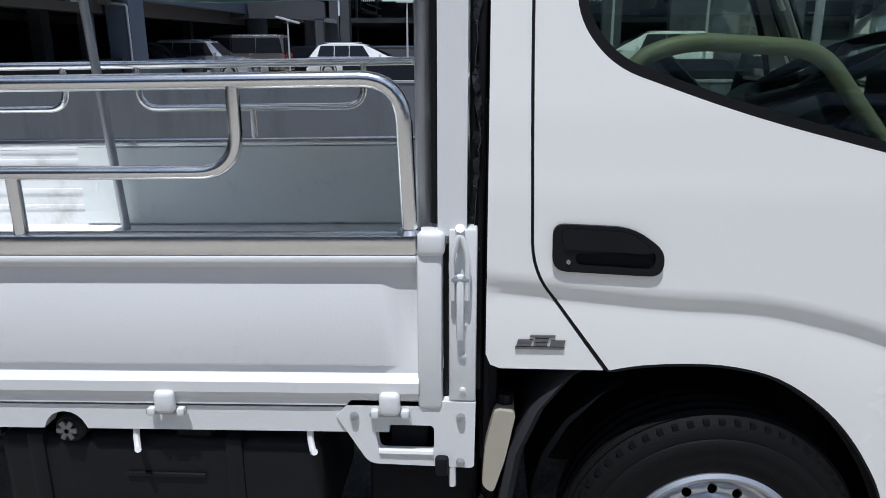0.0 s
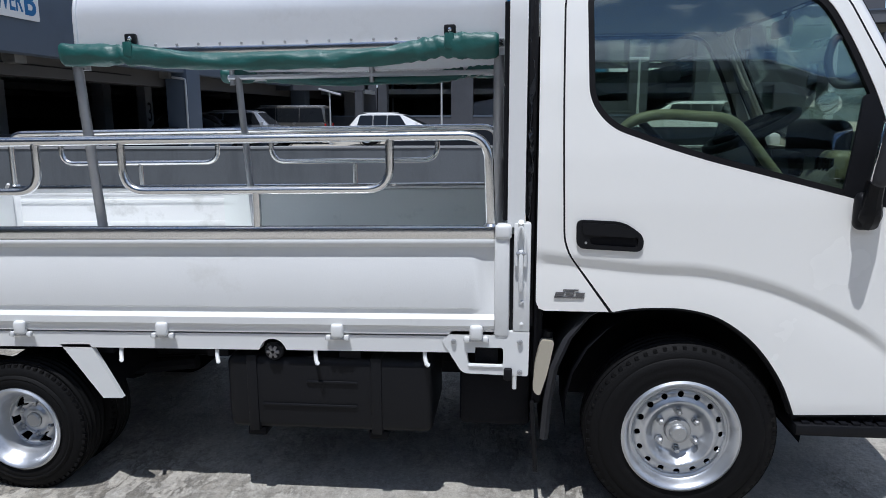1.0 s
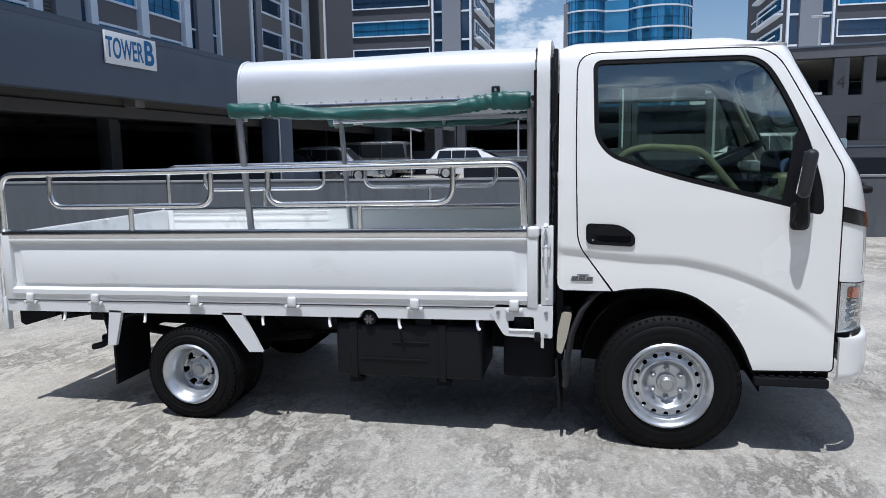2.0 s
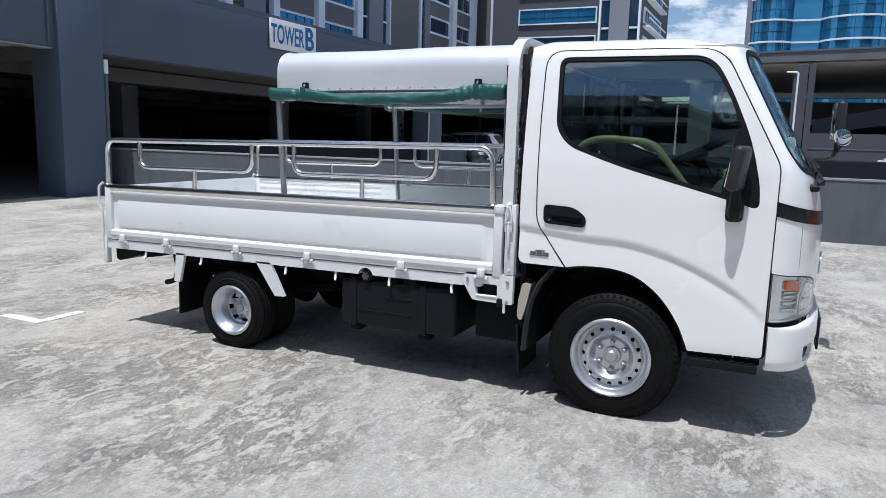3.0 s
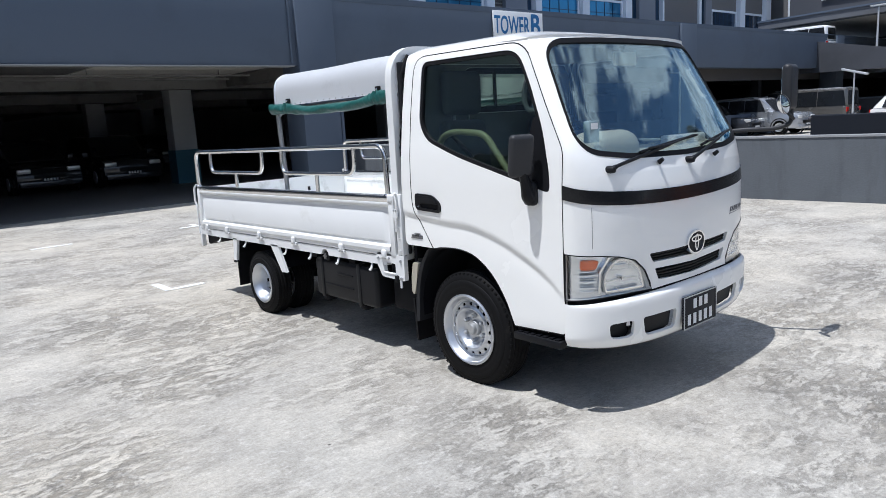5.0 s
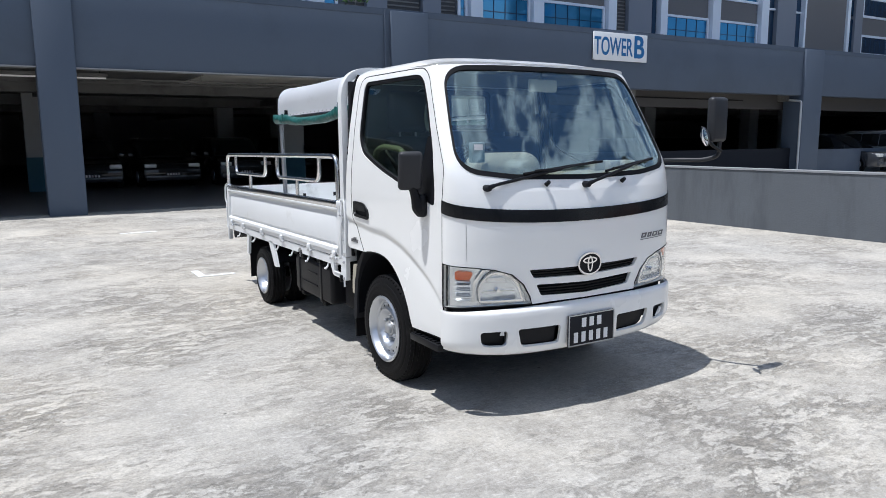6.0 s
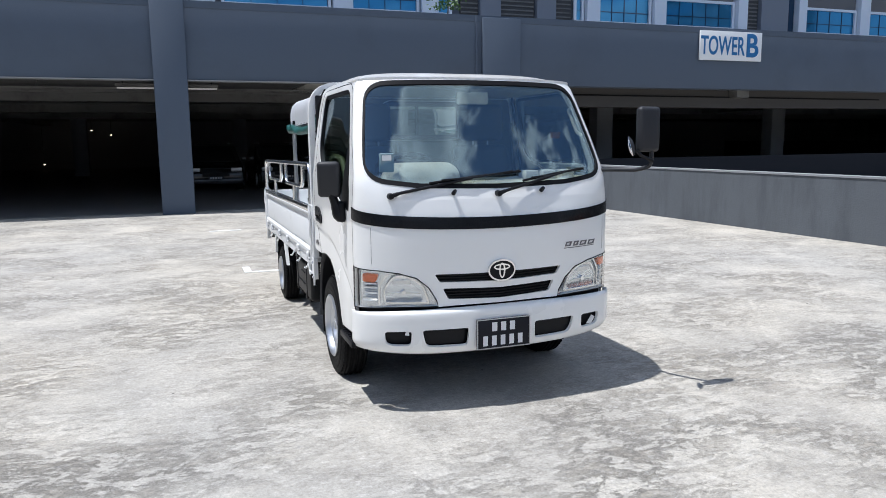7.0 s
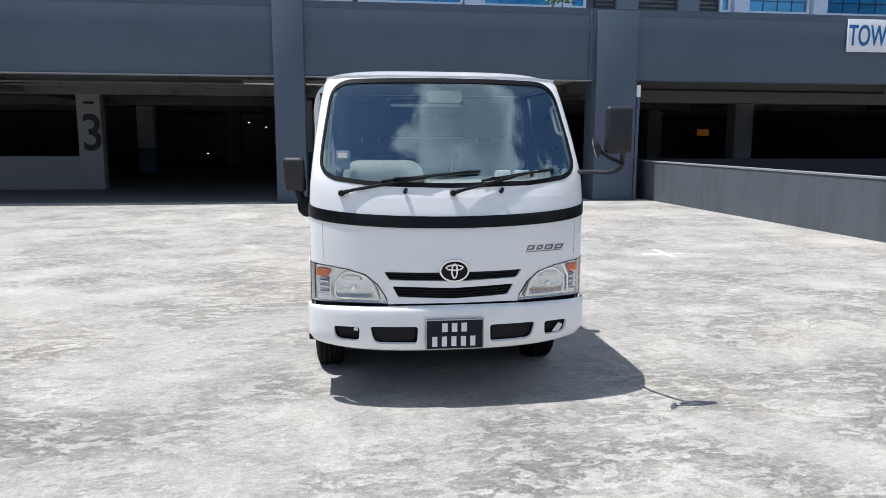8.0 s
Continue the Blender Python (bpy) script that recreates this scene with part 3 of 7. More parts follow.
    # inner columns
    for x, y, c in ((-18.0, 7.35, M_COLUMN), (-19.5, 0.3, M_COLUMN), (-18.5, 15.5, M_INNER), (-26.5, 7.4, M_COLUMN), (-26.5, 0.5, M_INNER), (-26.5, 15.8, M_COLUMN), (-26.5, -6.5, M_COLUMN), (-18.5, 23.75, M_COLUMN), (-34, 3.5, M_INNER), (-34, -4, M_INNER), (-34, 12, M_INNER), (-18.5, 30.85, M_COLUMN)):
        col = part("column", boxed(x - 0.28, x + 0.28, y - 0.34, y + 0.34, 0.016, 2.98, bevel=0.02), c)
        tagged(col, "square concrete column inside the dim car park", "column", "inner columns", "structure")
        if c is M_COLUMN and y < 10:
            part("column_base", boxed(x - 0.29, x + 0.29, y - 0.35, y + 0.35, 0.016, 1.0), M_TEAL, col, "teal painted base")
    # level column with its figure, and the low wall running from it
    lv = part("column", boxed(-16.4, -16.0, -5.70, -5.06, 0.016, 2.97, bevel=0.02), M_LEVEL)
    tagged(lv, "pale column painted with a black level figure", "column", "inner columns", "structure")
    letters("level_figure", "3", 1.42, M_BLACKLETTER, lv, pose(-15.99, -5.31, 1.56, 90, 0, 90) @ Matrix.Diagonal((0.86, 1, 1, 1)), 0.003, "black stencilled figure 3", 0.012)
    part("stencil_bar", boxed(-15.995, -15.99, -5.50, -5.22, 2.40, 2.47), M_BLACKLETTER, lv)
    lv2 = part("column", boxed(-16.5, -16.1, 30.2, 30.85, 0.016, 2.97, bevel=0.02), M_INNER)
    tagged(lv2, "dim column painted with a black level figure", "column", "inner columns", "structure")
    letters("level_figure", "3", 1.2, M_BLACKLETTER, lv2, pose(-16.09, 30.52, 1.52, 90, 0, 90) @ Matrix.Diagonal((0.8, 1, 1, 1)), 0.003, "black stencilled figure 3")
    low2 = part("wall_inner", boxed(-16.3, -16.1, -30, -5.62, 0.016, 0.95), M_LEVEL)
    tagged(low2, "low pale wall inside the car park", "wall", kind="structure")
    # cable trays and dead tubes under the ceiling
    for x, y0, y1 in ((-13.4, -9, 7.4), (-14.6, -9, 7.4), (-21, -9, 7.4)):
        # trays take the ceiling's darkened tone
        tr = part("cable_tray", boxed(x - 0.06, x + 0.06, y0, y1, 2.80, 2.84), M_SOFFIT)
        for k in range(6):
            part("hanger", boxed(x - 0.006, x + 0.006, y0 + 0.6 + 3 * k, y0 + 0.612 + 3 * k, 2.84, 2.985), M_SOFFIT, tr, smooth=0)
        tagged(tr, "cable tray under the car park ceiling, darkened for shade", "cable tray", "cable trays")
    # paler concrete near the opening: the daylight is in the colour
    tagged(part("soffit_panel", boxed(-15.9, FX - 0.46, 3.6, 7.6, 2.955, 2.98), M_PALESOFFIT), "concrete soffit panel, pale with the light near the opening", "ceiling", kind="structure")
    for x, y in ((-12.6, -0.17), (-12.6, 0.93)):
        lf = thing("tube_light", (x, y, 2.78), "slim lit tube light under the car park ceiling", "light", "tube lights")
        part("batten", boxed(-0.05, 0.05, -0.55, 0.55, 0.03, 0.10, bevel=0.01), M_SOFFIT, lf)
        part("tube", tube(bmesh.new(), [(0, -0.52, 0.0), (0, 0.52, 0.0)], 0.018), M_TUBE, lf)
        for dy in (-0.4, 0.4):
            part("hanger", boxed(-0.008, 0.008, dy - 0.008, dy + 0.008, 0.09, 0.205), M_CHASSIS, lf, smooth=0)
    for x, y, z in ((-44, -5.25, 2.39), (-44, -4.49, 2.39), (-44, -3.40, 2.10), (-44, -7.21, 0.36)):
        g = part("ceiling_lamp", tube(bmesh.new(), [(x, y - 0.04, z), (x, y + 0.04, z)], 0.022), M_LAMPLIT)
        part("drop_rod", boxed(x - 0.01, x + 0.01, y - 0.01, y + 0.01, z + 0.02, 2.985), M_CHASSIS, g, smooth=0)
        tagged(g, "small lit lamp deep in the car park", "light", "far lamps")
    ex = part("lit_sign", boxed(-40.52, -40.46, 25.15, 25.95, 1.62, 2.05), M_AMBERSIGN)
    part("drop_rod", boxed(-40.5, -40.48, 25.54, 25.56, 2.04, 2.985), M_CHASSIS, ex, smooth=0)
    tagged(ex, "small amber lit sign deep in the car park", "sign")


podium()


def sign_board():
    b = part("sign_board", boxed(FX + 0.03, FX + 0.09, 14.16, 16.28, 3.67, 4.46, bevel=0.008), M_SIGN)
    tagged(b, "white board with blue lettering on the fascia", "sign")
    letters("lettering", "TOWER", 0.70, M_SIGNBLUE, b, pose(FX + 0.094, 14.92, 4.04, 90, 0, 90) @ Matrix.Diagonal((0.60, 1.0, 1, 1)), 0.003, bold=0.016)
    letters("letter", "B", 0.88, M_SIGNBLUE, b, pose(FX + 0.095, 15.93, 4.06, 90, 0, 90) @ Matrix.Diagonal((0.92, 1.0, 1, 1)), 0.003, bold=0.024)
    for y in (14.5, 16.1):
        part("bracket", boxed(FX, FX + 0.03, y - 0.03, y + 0.03, 3.8, 4.4), M_POST, b)


sign_board()


def window_unit(parent, fn, u0, u1, z0, z1, cols, glassy=None, bar=0.09):
    """One framed window of a facade: fn(u, z, out) gives the place; frame members and each pane."""
    glassy = glassy or M_BLUE

    def slab(a0, a1, b0, b1, o0, o1):
        bm = bmesh.new()
        vs = [bm.verts.new(fn(a, b, o)) for o in (o0, o1) for a, b in ((a0, b0), (a1, b0), (a1, b1), (a0, b1))]
        for q in ((3, 2, 1, 0), (4, 5, 6, 7), (0, 1, 5, 4), (1, 2, 6, 5), (2, 3, 7, 6), (3, 0, 4, 7)):
            bm.faces.new([vs[i] for i in q])
        bmesh.ops.recalc_face_normals(bm, faces=bm.faces)
        return bm

    win = part("window", slab(u0, u1, z0, z0 + bar, -0.02, 0.10), M_FRAME, parent, smooth=0)
    part("frame_head", slab(u0, u1, z1 - bar, z1, -0.02, 0.10), M_FRAME, win, smooth=0)
    part("frame_jamb", slab(u0, u0 + bar, z0 + bar, z1 - bar, -0.02, 0.10), M_FRAME, win, smooth=0)
    part("frame_jamb", slab(u1 - bar, u1, z0 + bar, z1 - bar, -0.02, 0.10), M_FRAME, win, smooth=0)
    cols = max(1, round(1.5 * cols)) if glassy is M_DARKGLAZ else cols
    w = (u1 - u0 - 2 * bar) / cols
    part("transom", slab(u0 + bar, u1 - bar, z0 + 0.40 * (z1 - z0), z0 + 0.40 * (z1 - z0) + 0.035, 0.013, 0.045), M_DARKGLAZ, win, smooth=0)
    for k in range(cols):
        a = u0 + bar + k * w
        part("pane", slab(a + 0.015, a + w - 0.015, z0 + bar, z1 - bar, 0.0, 0.012), glassy, win, smooth=0)
        if k:
            part("mullion", slab(a - 0.015, a + 0.015, z0 + bar, z1 - bar, 0.0, 0.04), M_DARKGLAZ, win, smooth=0)
    return win


def tower_front():
    """The tower set back over the podium, parallel to the truck's tail."""
    tx = -23.5
    t = thing("office_tower", (0, 0, 0), "grey office tower with white-framed blue windows over the car park", "building")
    part("wall", boxed(tx - 12, tx - 0.12, -34, 42.1, 4.45, 24), M_TOWER, t)
    part("parapet_slab", boxed(tx - 0.6, FX + 0.02, -60, 62, 4.40, 4.55), M_PODIUM, t)
    f = lambda u, z, o: (tx + o, u, z)
    lanes = ((-8.6, -5.2, 4), (-4.4, -0.8, 4), (-0.1, 2.1, 3), (2.3, 6.4, 4), (7.15, 10.0, 4), (10.7, 11.4, 1), (17.1, 17.6, 1), (18.3, 21.1, 4), (21.8, 25.8, 5), (30.1, 33.55, 4), (34.3, 37.8, 4))
    for storey in range(6):
        z = 6.6 + 2.4 * storey
        for u0, u1, cols in lanes:
            if storey > 1 and u1 < 12:
                continue
            window_unit(t, f, u0, u1, z, z + 1.3, cols, bar=0.12)
            part("spandrel", boxed(tx - 0.1, tx + 0.03, u0 + 0.05, u1 - 0.05, z + 1.30, z + 2.40), M_BROWN, t, smooth=0)
        # slotted bays beside the plain shafts, each storey under a white rail
        for u0, u1, m in ((11.8, 12.6, M_LOUVRE), (13.6, 15.2, M_LOUVRE), (16.2, 17.0, M_LOUVRE), (26.45, 27.25, M_LOUVRE), (29.0, 29.5, M_DARKGLAZ), (38.55, 39.35, M_DARKGLAZ), (41.25, 42.0, M_DARKGLAZ)):
            part("slot_bay", boxed(tx - 0.1, tx + 0.0, u0, u1, z - 0.1, z + 2.2), m, t, smooth=0)
            if u0 > 26:
                part("bay_rail", boxed(tx - 0.1, tx + 0.10, u0, u1, z + 2.2, z + 2.3), M_FRAME, t, smooth=0)
            if storey < 2 and m is M_LOUVRE:
                for k in range(11):
                    part("blade", boxed(tx - 0.02, tx + 0.03, u0 + 0.03, u1 - 0.03, z + 0.18 * k, z + 0.06 + 0.18 * k), M_SOFFIT, t, smooth=0)
    for u0, u1 in ((12.62, 13.55), (15.25, 16.15), (27.3, 28.95), (39.4, 41.2)):
        part("shaft", boxed(tx - 0.1, tx + 0.22, u0, u1, 4.46, 24), M_TOWERLT, t, smooth=0)
    for u0, u1 in ((6.45, 7.1), (10.05, 10.65), (17.65, 18.25), (21.15, 21.75), (25.85, 26.4), (29.55, 30.05), (33.6, 34.25), (37.85, 38.5), (41.95, 42.12), (46.5, 46.8)):
        part("white_pier", boxed(tx - 0.1, tx + 0.30, u0, u1, 4.56, 24), M_FRAME, t)
    part("pier", boxed(tx - 3, tx + 0.15, 42.15, 46.5, 4.46, 24), M_BROWN, t)
    # the end bay with its white grid
    part("wall", boxed(tx - 8, tx - 0.2, 46.5, 58.4, 4.46, 24), M_TOWER, t)
    for storey in range(5):
        z = 6.7 + 2.4 * storey
        for u0, u1 in ((48.5, 52.2), (53.05, 56.4)):
            window_unit(t, f, u0, u1, z, z + 1.3, 4, glassy=M_DARKGLAZ, bar=0.14)
            part("spandrel", boxed(tx - 0.1, tx + 0.02, u0, u1, z + 1.30, z + 2.40), M_BROWN, t, smooth=0)
        part("slot_bay", boxed(tx - 0.15, tx, 47.0, 47.6, z, z + 2.2), M_DARKGLAZ, t, smooth=0)
    part("shaft", boxed(tx - 0.1, tx + 0.15, 47.6, 48.45, 4.46, 24), M_TOWERLT, t, smooth=0)
    for u0, u1 in ((52.25, 53.0), (56.45, 57.2)):
        part("white_pier", boxed(tx - 0.1, tx + 0.35, u0, u1, 4.46, 24), M_FRAME, t)
    return t


tower_front()


def ledge_plant(x, y, z):
    """A small self-sown shrub on the ledge."""
    t = thing("shrub", (x, y, z), "small green shrub growing on the podium ledge", "plant")
    rng = random.Random(3)
    part("stem", tube(bmesh.new(), [(0, 0, 0), (0.02, 0.03, 0.22)], [0.02, 0.012], 6), M_BROWN, t)
    bm = bmesh.new()
    for _ in range(140):
        c = Vector((rng.gauss(0, 0.10), rng.gauss(0, 0.20), 0.12 + abs(rng.gauss(0.12, 0.10))))
        d = Vector((rng.uniform(-1, 1), rng.uniform(-1, 1), rng.uniform(-0.2, 1))).normalized()
        e = d.orthogonal().normalized() * 0.022
        vs = [bm.verts.new(p) for p in (c - d * 0.05, c + e, c + d * 0.05, c - e)]
        bm.faces.new(vs)
    part("leaves", bm, M_LEAF, t, smooth=0)


ledge_plant(FX - 0.15, 6.85, 4.55)


def wing(y0, corner, s, x_far, z0, z1, label, rows):
    """A far tower: a wide face of framed window bands, a shaft between slotted bays, and a side with balconies.

    corner is the x of its sharp corner; the face runs from it towards -s."""
    t = thing("office_tower", (0, 0, 0), label, "building", "far office towers")
    X = lambda d: corner - s * d
    span = lambda a, b: sorted((X(a), X(b)))
    part("wall", boxed(*sorted((corner, x_far)), y0, y0 + 14, z0, z1), M_WING, t)
    part("shaft", boxed(*span(0.85, 2.35), y0 - 0.35, y0, z0, z1), M_TOWERLT, t)
    for a, b in ((0.0, 0.15), (3.05, 3.2)):
        part("white_pier", boxed(*span(a, b), y0 - 0.30, y0, z0, z1), M_FRAME, t)
    f = lambda u, z, o: (u, y0 - 0.05 - o, z)
    g = lambda v, z, o: (corner + s * (0.02 + o), v, z)
    for k, z in enumerate(rows):
        u0, u1 = span(3.4, 9.9)
        window_unit(t, f, u0, u1, z, z + 1.25, 9, glassy=M_BLUE if k % 2 else M_DARKGLAZ, bar=0.09)
        for a, b in ((0.2, 0.8), (2.4, 3.0)):
            part("slot_bay", boxed(*span(a, b), y0 - 0.06, y0 - 0.02, z - 0.35, z + 1.65), M_DARKGLAZ, t, smooth=0)
            part("bay_rail", boxed(*span(a, b), y0 - 0.16, y0 - 0.02, z + 1.66, z + 1.80), M_FRAME, t, smooth=0)
        # balconies along the side
        window_unit(t, g, y0 + 1.0, y0 + 9.5, z, z + 1.25, 5, glassy=M_DARKGLAZ, bar=0.14)
        part("balcony", boxed(*sorted((corner, corner + s * 0.55)), y0 + 1.0, y0 + 9.5, z - 0.30, z - 0.14), M_FRAME, t, smooth=0)
        part("balcony_rail", boxed(*sorted((corner + s * 0.49, corner + s * 0.55)), y0 + 1.0, y0 + 9.5, z + 0.35, z + 0.45), M_FRAME, t, smooth=0)
    return t


west = wing(56.5, -9.2, 1, -21.4, 0, 24, "grey far office tower with bands of framed windows", [4.0 + 2.2 * k for k in range(9)])
part("recess", boxed(-26, -21.4, 58.5, 70, 0, 24), M_BROWN, west)
part("white_pier", boxed(-22.2, -22.0, 58.0, 58.5, 0, 24), M_FRAME, west)
wing(56.5, 14.1, -1, 27.0, 0, 20, "grey far office tower with white balconies", [4.7 + 2.2 * k for k in range(7)])


def round_tower():
    """Far round glass towers with pale floor bands."""
    t = thing("glass_tower", (0, 0, 0), "far round blue glass tower with pale floor bands", "building")
    Y = 90.0
    part("link", boxed(-0.4, 6.5, Y - 1.3, Y + 3, 0, 18.6), M_BLUE, t)
    for k in range(7):
        z = 3.2 + 2.35 * k
        part("floor_band", boxed(1.3, 4.6, Y - 1.45, Y - 1.3, z, z + 0.20), M_FRAME, t, smooth=0)
    part("edge_pier", boxed(-3.25, -2.6, Y - 1.2, Y + 2, 0, 18.5), M_TOWERLT, t)
    for cx, r, h in ((-0.55, 2.45, 18.75), (7.85, 3.75, 26)):
        part("shaft", lathe(bmesh.new(), [(r, 0), (r, h), (0.01, h)], 48, "z", (cx, Y, 0)), M_BLUE, t)
        for k in range(int((h - 3) // 2.35) + 1):
            z = 3.2 + 2.35 * k
            part("floor_band", lathe(bmesh.new(), [(r + 0.04, z), (r + 0.16, z + 0.03), (r + 0.16, z + 0.19), (r + 0.04, z + 0.22)], 48, "z", (cx, Y, 0)), M_FRAME, t)
            for j in range(14):
                a = math.pi + math.pi * (j + 0.5) / 14
                x, y = cx + (r + 0.02) * math.cos(a), Y + (r + 0.02) * math.sin(a)
                part("mullion", boxed(x - 0.03, x + 0.03, y - 0.03, y + 0.03, z + 0.22, z + 2.35), M_DARKGLAZ, t, smooth=0)
            part("glazing_rail", lathe(bmesh.new(), [(r + 0.01, z + 1.2), (r + 0.05, z + 1.22), (r + 0.01, z + 1.24)], 48, "z", (cx, Y, 0)), M_DARKGLAZ, t)
    return t


round_tower()


def wall_y(x):
    return 9.13 + 0.068 * (x + 11.5)


def ramp_walls():
    """The parapet beside the deck and the higher one across the ramp."""
    for name, off, z1, x0, x1, m, label in (("wall_ramp", 0.0, 0.95, FX - 0.3, 40, M_PARAPET, "grey painted ramp parapet with pale top edge"), ("wall_ramp_far", 4.2, 1.16, -2.5, 40, M_BAYWALL, "slate-grey parapet on the far side of the ramp, blackened for shade")):
        bm = bmesh.new()
        n = 26
        prof = [(0, 0), (0, z1 - 0.02), (0.02, z1), (0.18, z1), (0.20, z1 - 0.02), (0.20, 0)]
        rings = []
        for k in range(n + 1):
            x = x0 + (x1 - x0) * k / n
            rings.append([bm.verts.new((x, wall_y(x) + off + d, h)) for d, h in prof])
        for a, b in zip(rings, rings[1:]):
            for j in range(len(prof) - 1):
                bm.faces.new((a[j], a[j + 1], b[j + 1], b[j]))
        bm.faces.new(rings[0])
        bm.faces.new(rings[-1][::-1])
        bmesh.ops.recalc_face_normals(bm, faces=bm.faces)
        w = tagged(part(name, bm, m), label, "wall", kind="structure")
        if off == 0:
            c = bmesh.new()
            rings = [[c.verts.new((x, wall_y(x) + d, h)) for d, h in ((-0.012, z1 - 0.015), (-0.012, z1 + 0.014), (0.21, z1 + 0.014), (0.21, z1 - 0.015))] for x in (x0 + (x1 - x0) * k / n for k in range(n + 1))]
            for a, b in zip(rings, rings[1:]):
                for j in range(4):
                    c.faces.new((a[j], a[(j + 1) % 4], b[(j + 1) % 4], b[j]))
            bmesh.ops.recalc_face_normals(c, faces=c.faces)
            part("coping", c, M_COPING, w, "pale painted top edge")


ramp_walls()


def far_deck():
    """The open car park deck across the yard: gently falling slab edges, columns, openings and ramps inside."""
    Y = 40.0
    t = thing("car_park_deck", (0, 0, 0), "open grey multi-storey car park with sloping ramps", "building")

    def slope(name, x0, x1, zb0, zt0, zb1, zt1, y0, y1, m, label=""):
        bm = bmesh.new()
        vs = [bm.verts.new(p) for y in (y0, y1) for p in ((x0, y, zb0), (x1, y, zb1), (x1, y, zt1), (x0, y, zt0))]
        for q in ((3, 2, 1, 0), (4, 5, 6, 7), (0, 1, 5, 4), (1, 2, 6, 5), (2, 3, 7, 6), (3, 0, 4, 7)):
            bm.faces.new([vs[i] for i in q])
        bmesh.ops.recalc_face_normals(bm, faces=bm.faces)
        return part(name, bm, m, t, label, smooth=0)

    slope("slab_edge", -16, 62, 5.34, 5.72, 6.95, 7.80, Y, Y + 0.9, M_SLAB)
    slope("slab_cap", -16, 62, 5.72, 5.81, 7.80, 7.89, Y - 0.06, Y + 0.9, M_PILLAR)
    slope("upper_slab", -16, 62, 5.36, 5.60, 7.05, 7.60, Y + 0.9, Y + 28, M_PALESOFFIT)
    part("back_wall", boxed(-40, 62, Y + 28, Y + 28.5, 0, 5.15), M_COLUMN, t)
    part("mid_floor", boxed(-40, 62, Y + 6, Y + 28, 2.7, 3.0), M_COLUMN, t)
    part("low_wall", boxed(-40, 10.2, Y, Y + 0.3, 0, 1.30), M_DECK, t)
    part("low_wall", boxed(10.2, 62, Y, Y + 0.3, 0, 1.62), M_DECK, t)
    # falling parapet in front of the upper parking level, with an opening below it
    slope("ramp_parapet", -15.2, -7.6, 2.70, 4.85, 2.65, 3.42, Y - 3.2, Y - 2.95, M_DECK)
    for x in (-14.6, -7.9):
        part("ramp_support", boxed(x - 0.2, x + 0.2, Y - 3.18, Y - 2.8, 0, 2.72), M_DECK, t)
    part("wall_panel", boxed(-16, -11.6, Y + 0.02, Y + 0.3, 1.30, 2.80), M_DECK, t)
    part("wall_panel", boxed(-9.4, -8.0, Y + 0.02, Y + 0.3, 1.30, 2.76), M_DECK, t)
    slope("upper_floor", -19, -7.6, 3.75, 3.95, 2.5, 2.7, Y - 2.95, Y + 0.0, M_INNER)
    for x0, x1 in ((-8.0, -7.5), (-7.45, -6.95), (-3.3, -2.1), (1.75, 2.4), (2.45, 2.75), (6.4, 7.4), (9.9, 10.95), (19.35, 20.3), (26, 27), (33, 34)):
        part("column", boxed(x0, x1, Y - 0.08, Y + 0.6, 0, 5.55), M_DECK, t)
    part("white_pipe", tube(bmesh.new(), bend([(-7.47, Y - 0.13, 2.9), (-7.47, Y - 0.13, 4.5), (-7.95, Y - 0.13, 4.52)], 0.1), 0.05, 8), M_FRAME, t)
    part("white_pipe", tube(bmesh.new(), bend([(1.95, Y - 0.12, 1.4), (1.95, Y - 0.12, 5.15), (1.4, Y - 0.12, 5.18)], 0.1), 0.05, 8), M_FRAME, t)
    part("panel_wall", boxed(2.75, 6.4, Y + 0.02, Y + 0.3, 1.30, 2.1), M_DECK, t)
    # inside: a pale beam, ramps going up
    part("inner_beam", boxed(-2.1, 9.9, Y + 5, Y + 5.4, 4.15, 4.45), M_COLUMN, t)
    slope("ramp_slab", -3.2, 2.2, 0.8, 1.9, 2.2, 3.0, Y + 4.0, Y + 4.3, M_TOWERLT)
    slope("ramp_slab", 3.0, 10, 2.0, 2.9, 3.4, 4.3, Y + 4.0, Y + 4.3, M_TOWER)
    # storey wall with its openings further along
    part("storey_wall", boxed(10.95, 14.1, Y + 0.02, Y + 0.3, 2.90, 3.98), M_DECK, t)
    part("storey_wall", boxed(12.68, 13.42, Y + 0.02, Y + 0.3, 3.99, 5.9), M_DECK, t)
    letters("level_figure", "4", 0.95, M_BLACKLETTER, t, pose(13.05, Y + 0.012, 4.62, 90, 0, 0), 0.003)
    part("storey_wall", boxed(10.95, 13.45, Y + 0.02, Y + 0.3, 1.63, 2.89), M_DECK, t)
    part("storey_wall", boxed(14.1, 14.7, Y + 0.02, Y + 0.3, 1.63, 5.9), M_DECK, t)
    slope("ramp_parapet", 14.7, 24, 3.52, 4.55, 3.6, 6.2, Y + 0.02, Y + 0.3, M_DECK)
    part("storey_wall", boxed(14.7, 16.75, Y + 0.02, Y + 0.3, 1.63, 3.51), M_DECK, t)
    part("inner_lamp", boxed(18.2, 18.8, Y + 3, Y + 3.1, 3.05, 3.12), M_WHITE, t)
    part("ledge", boxed(-16, 62, Y - 0.03, Y + 0.02, 1.28, 1.36), M_PILLAR, t)


far_deck()


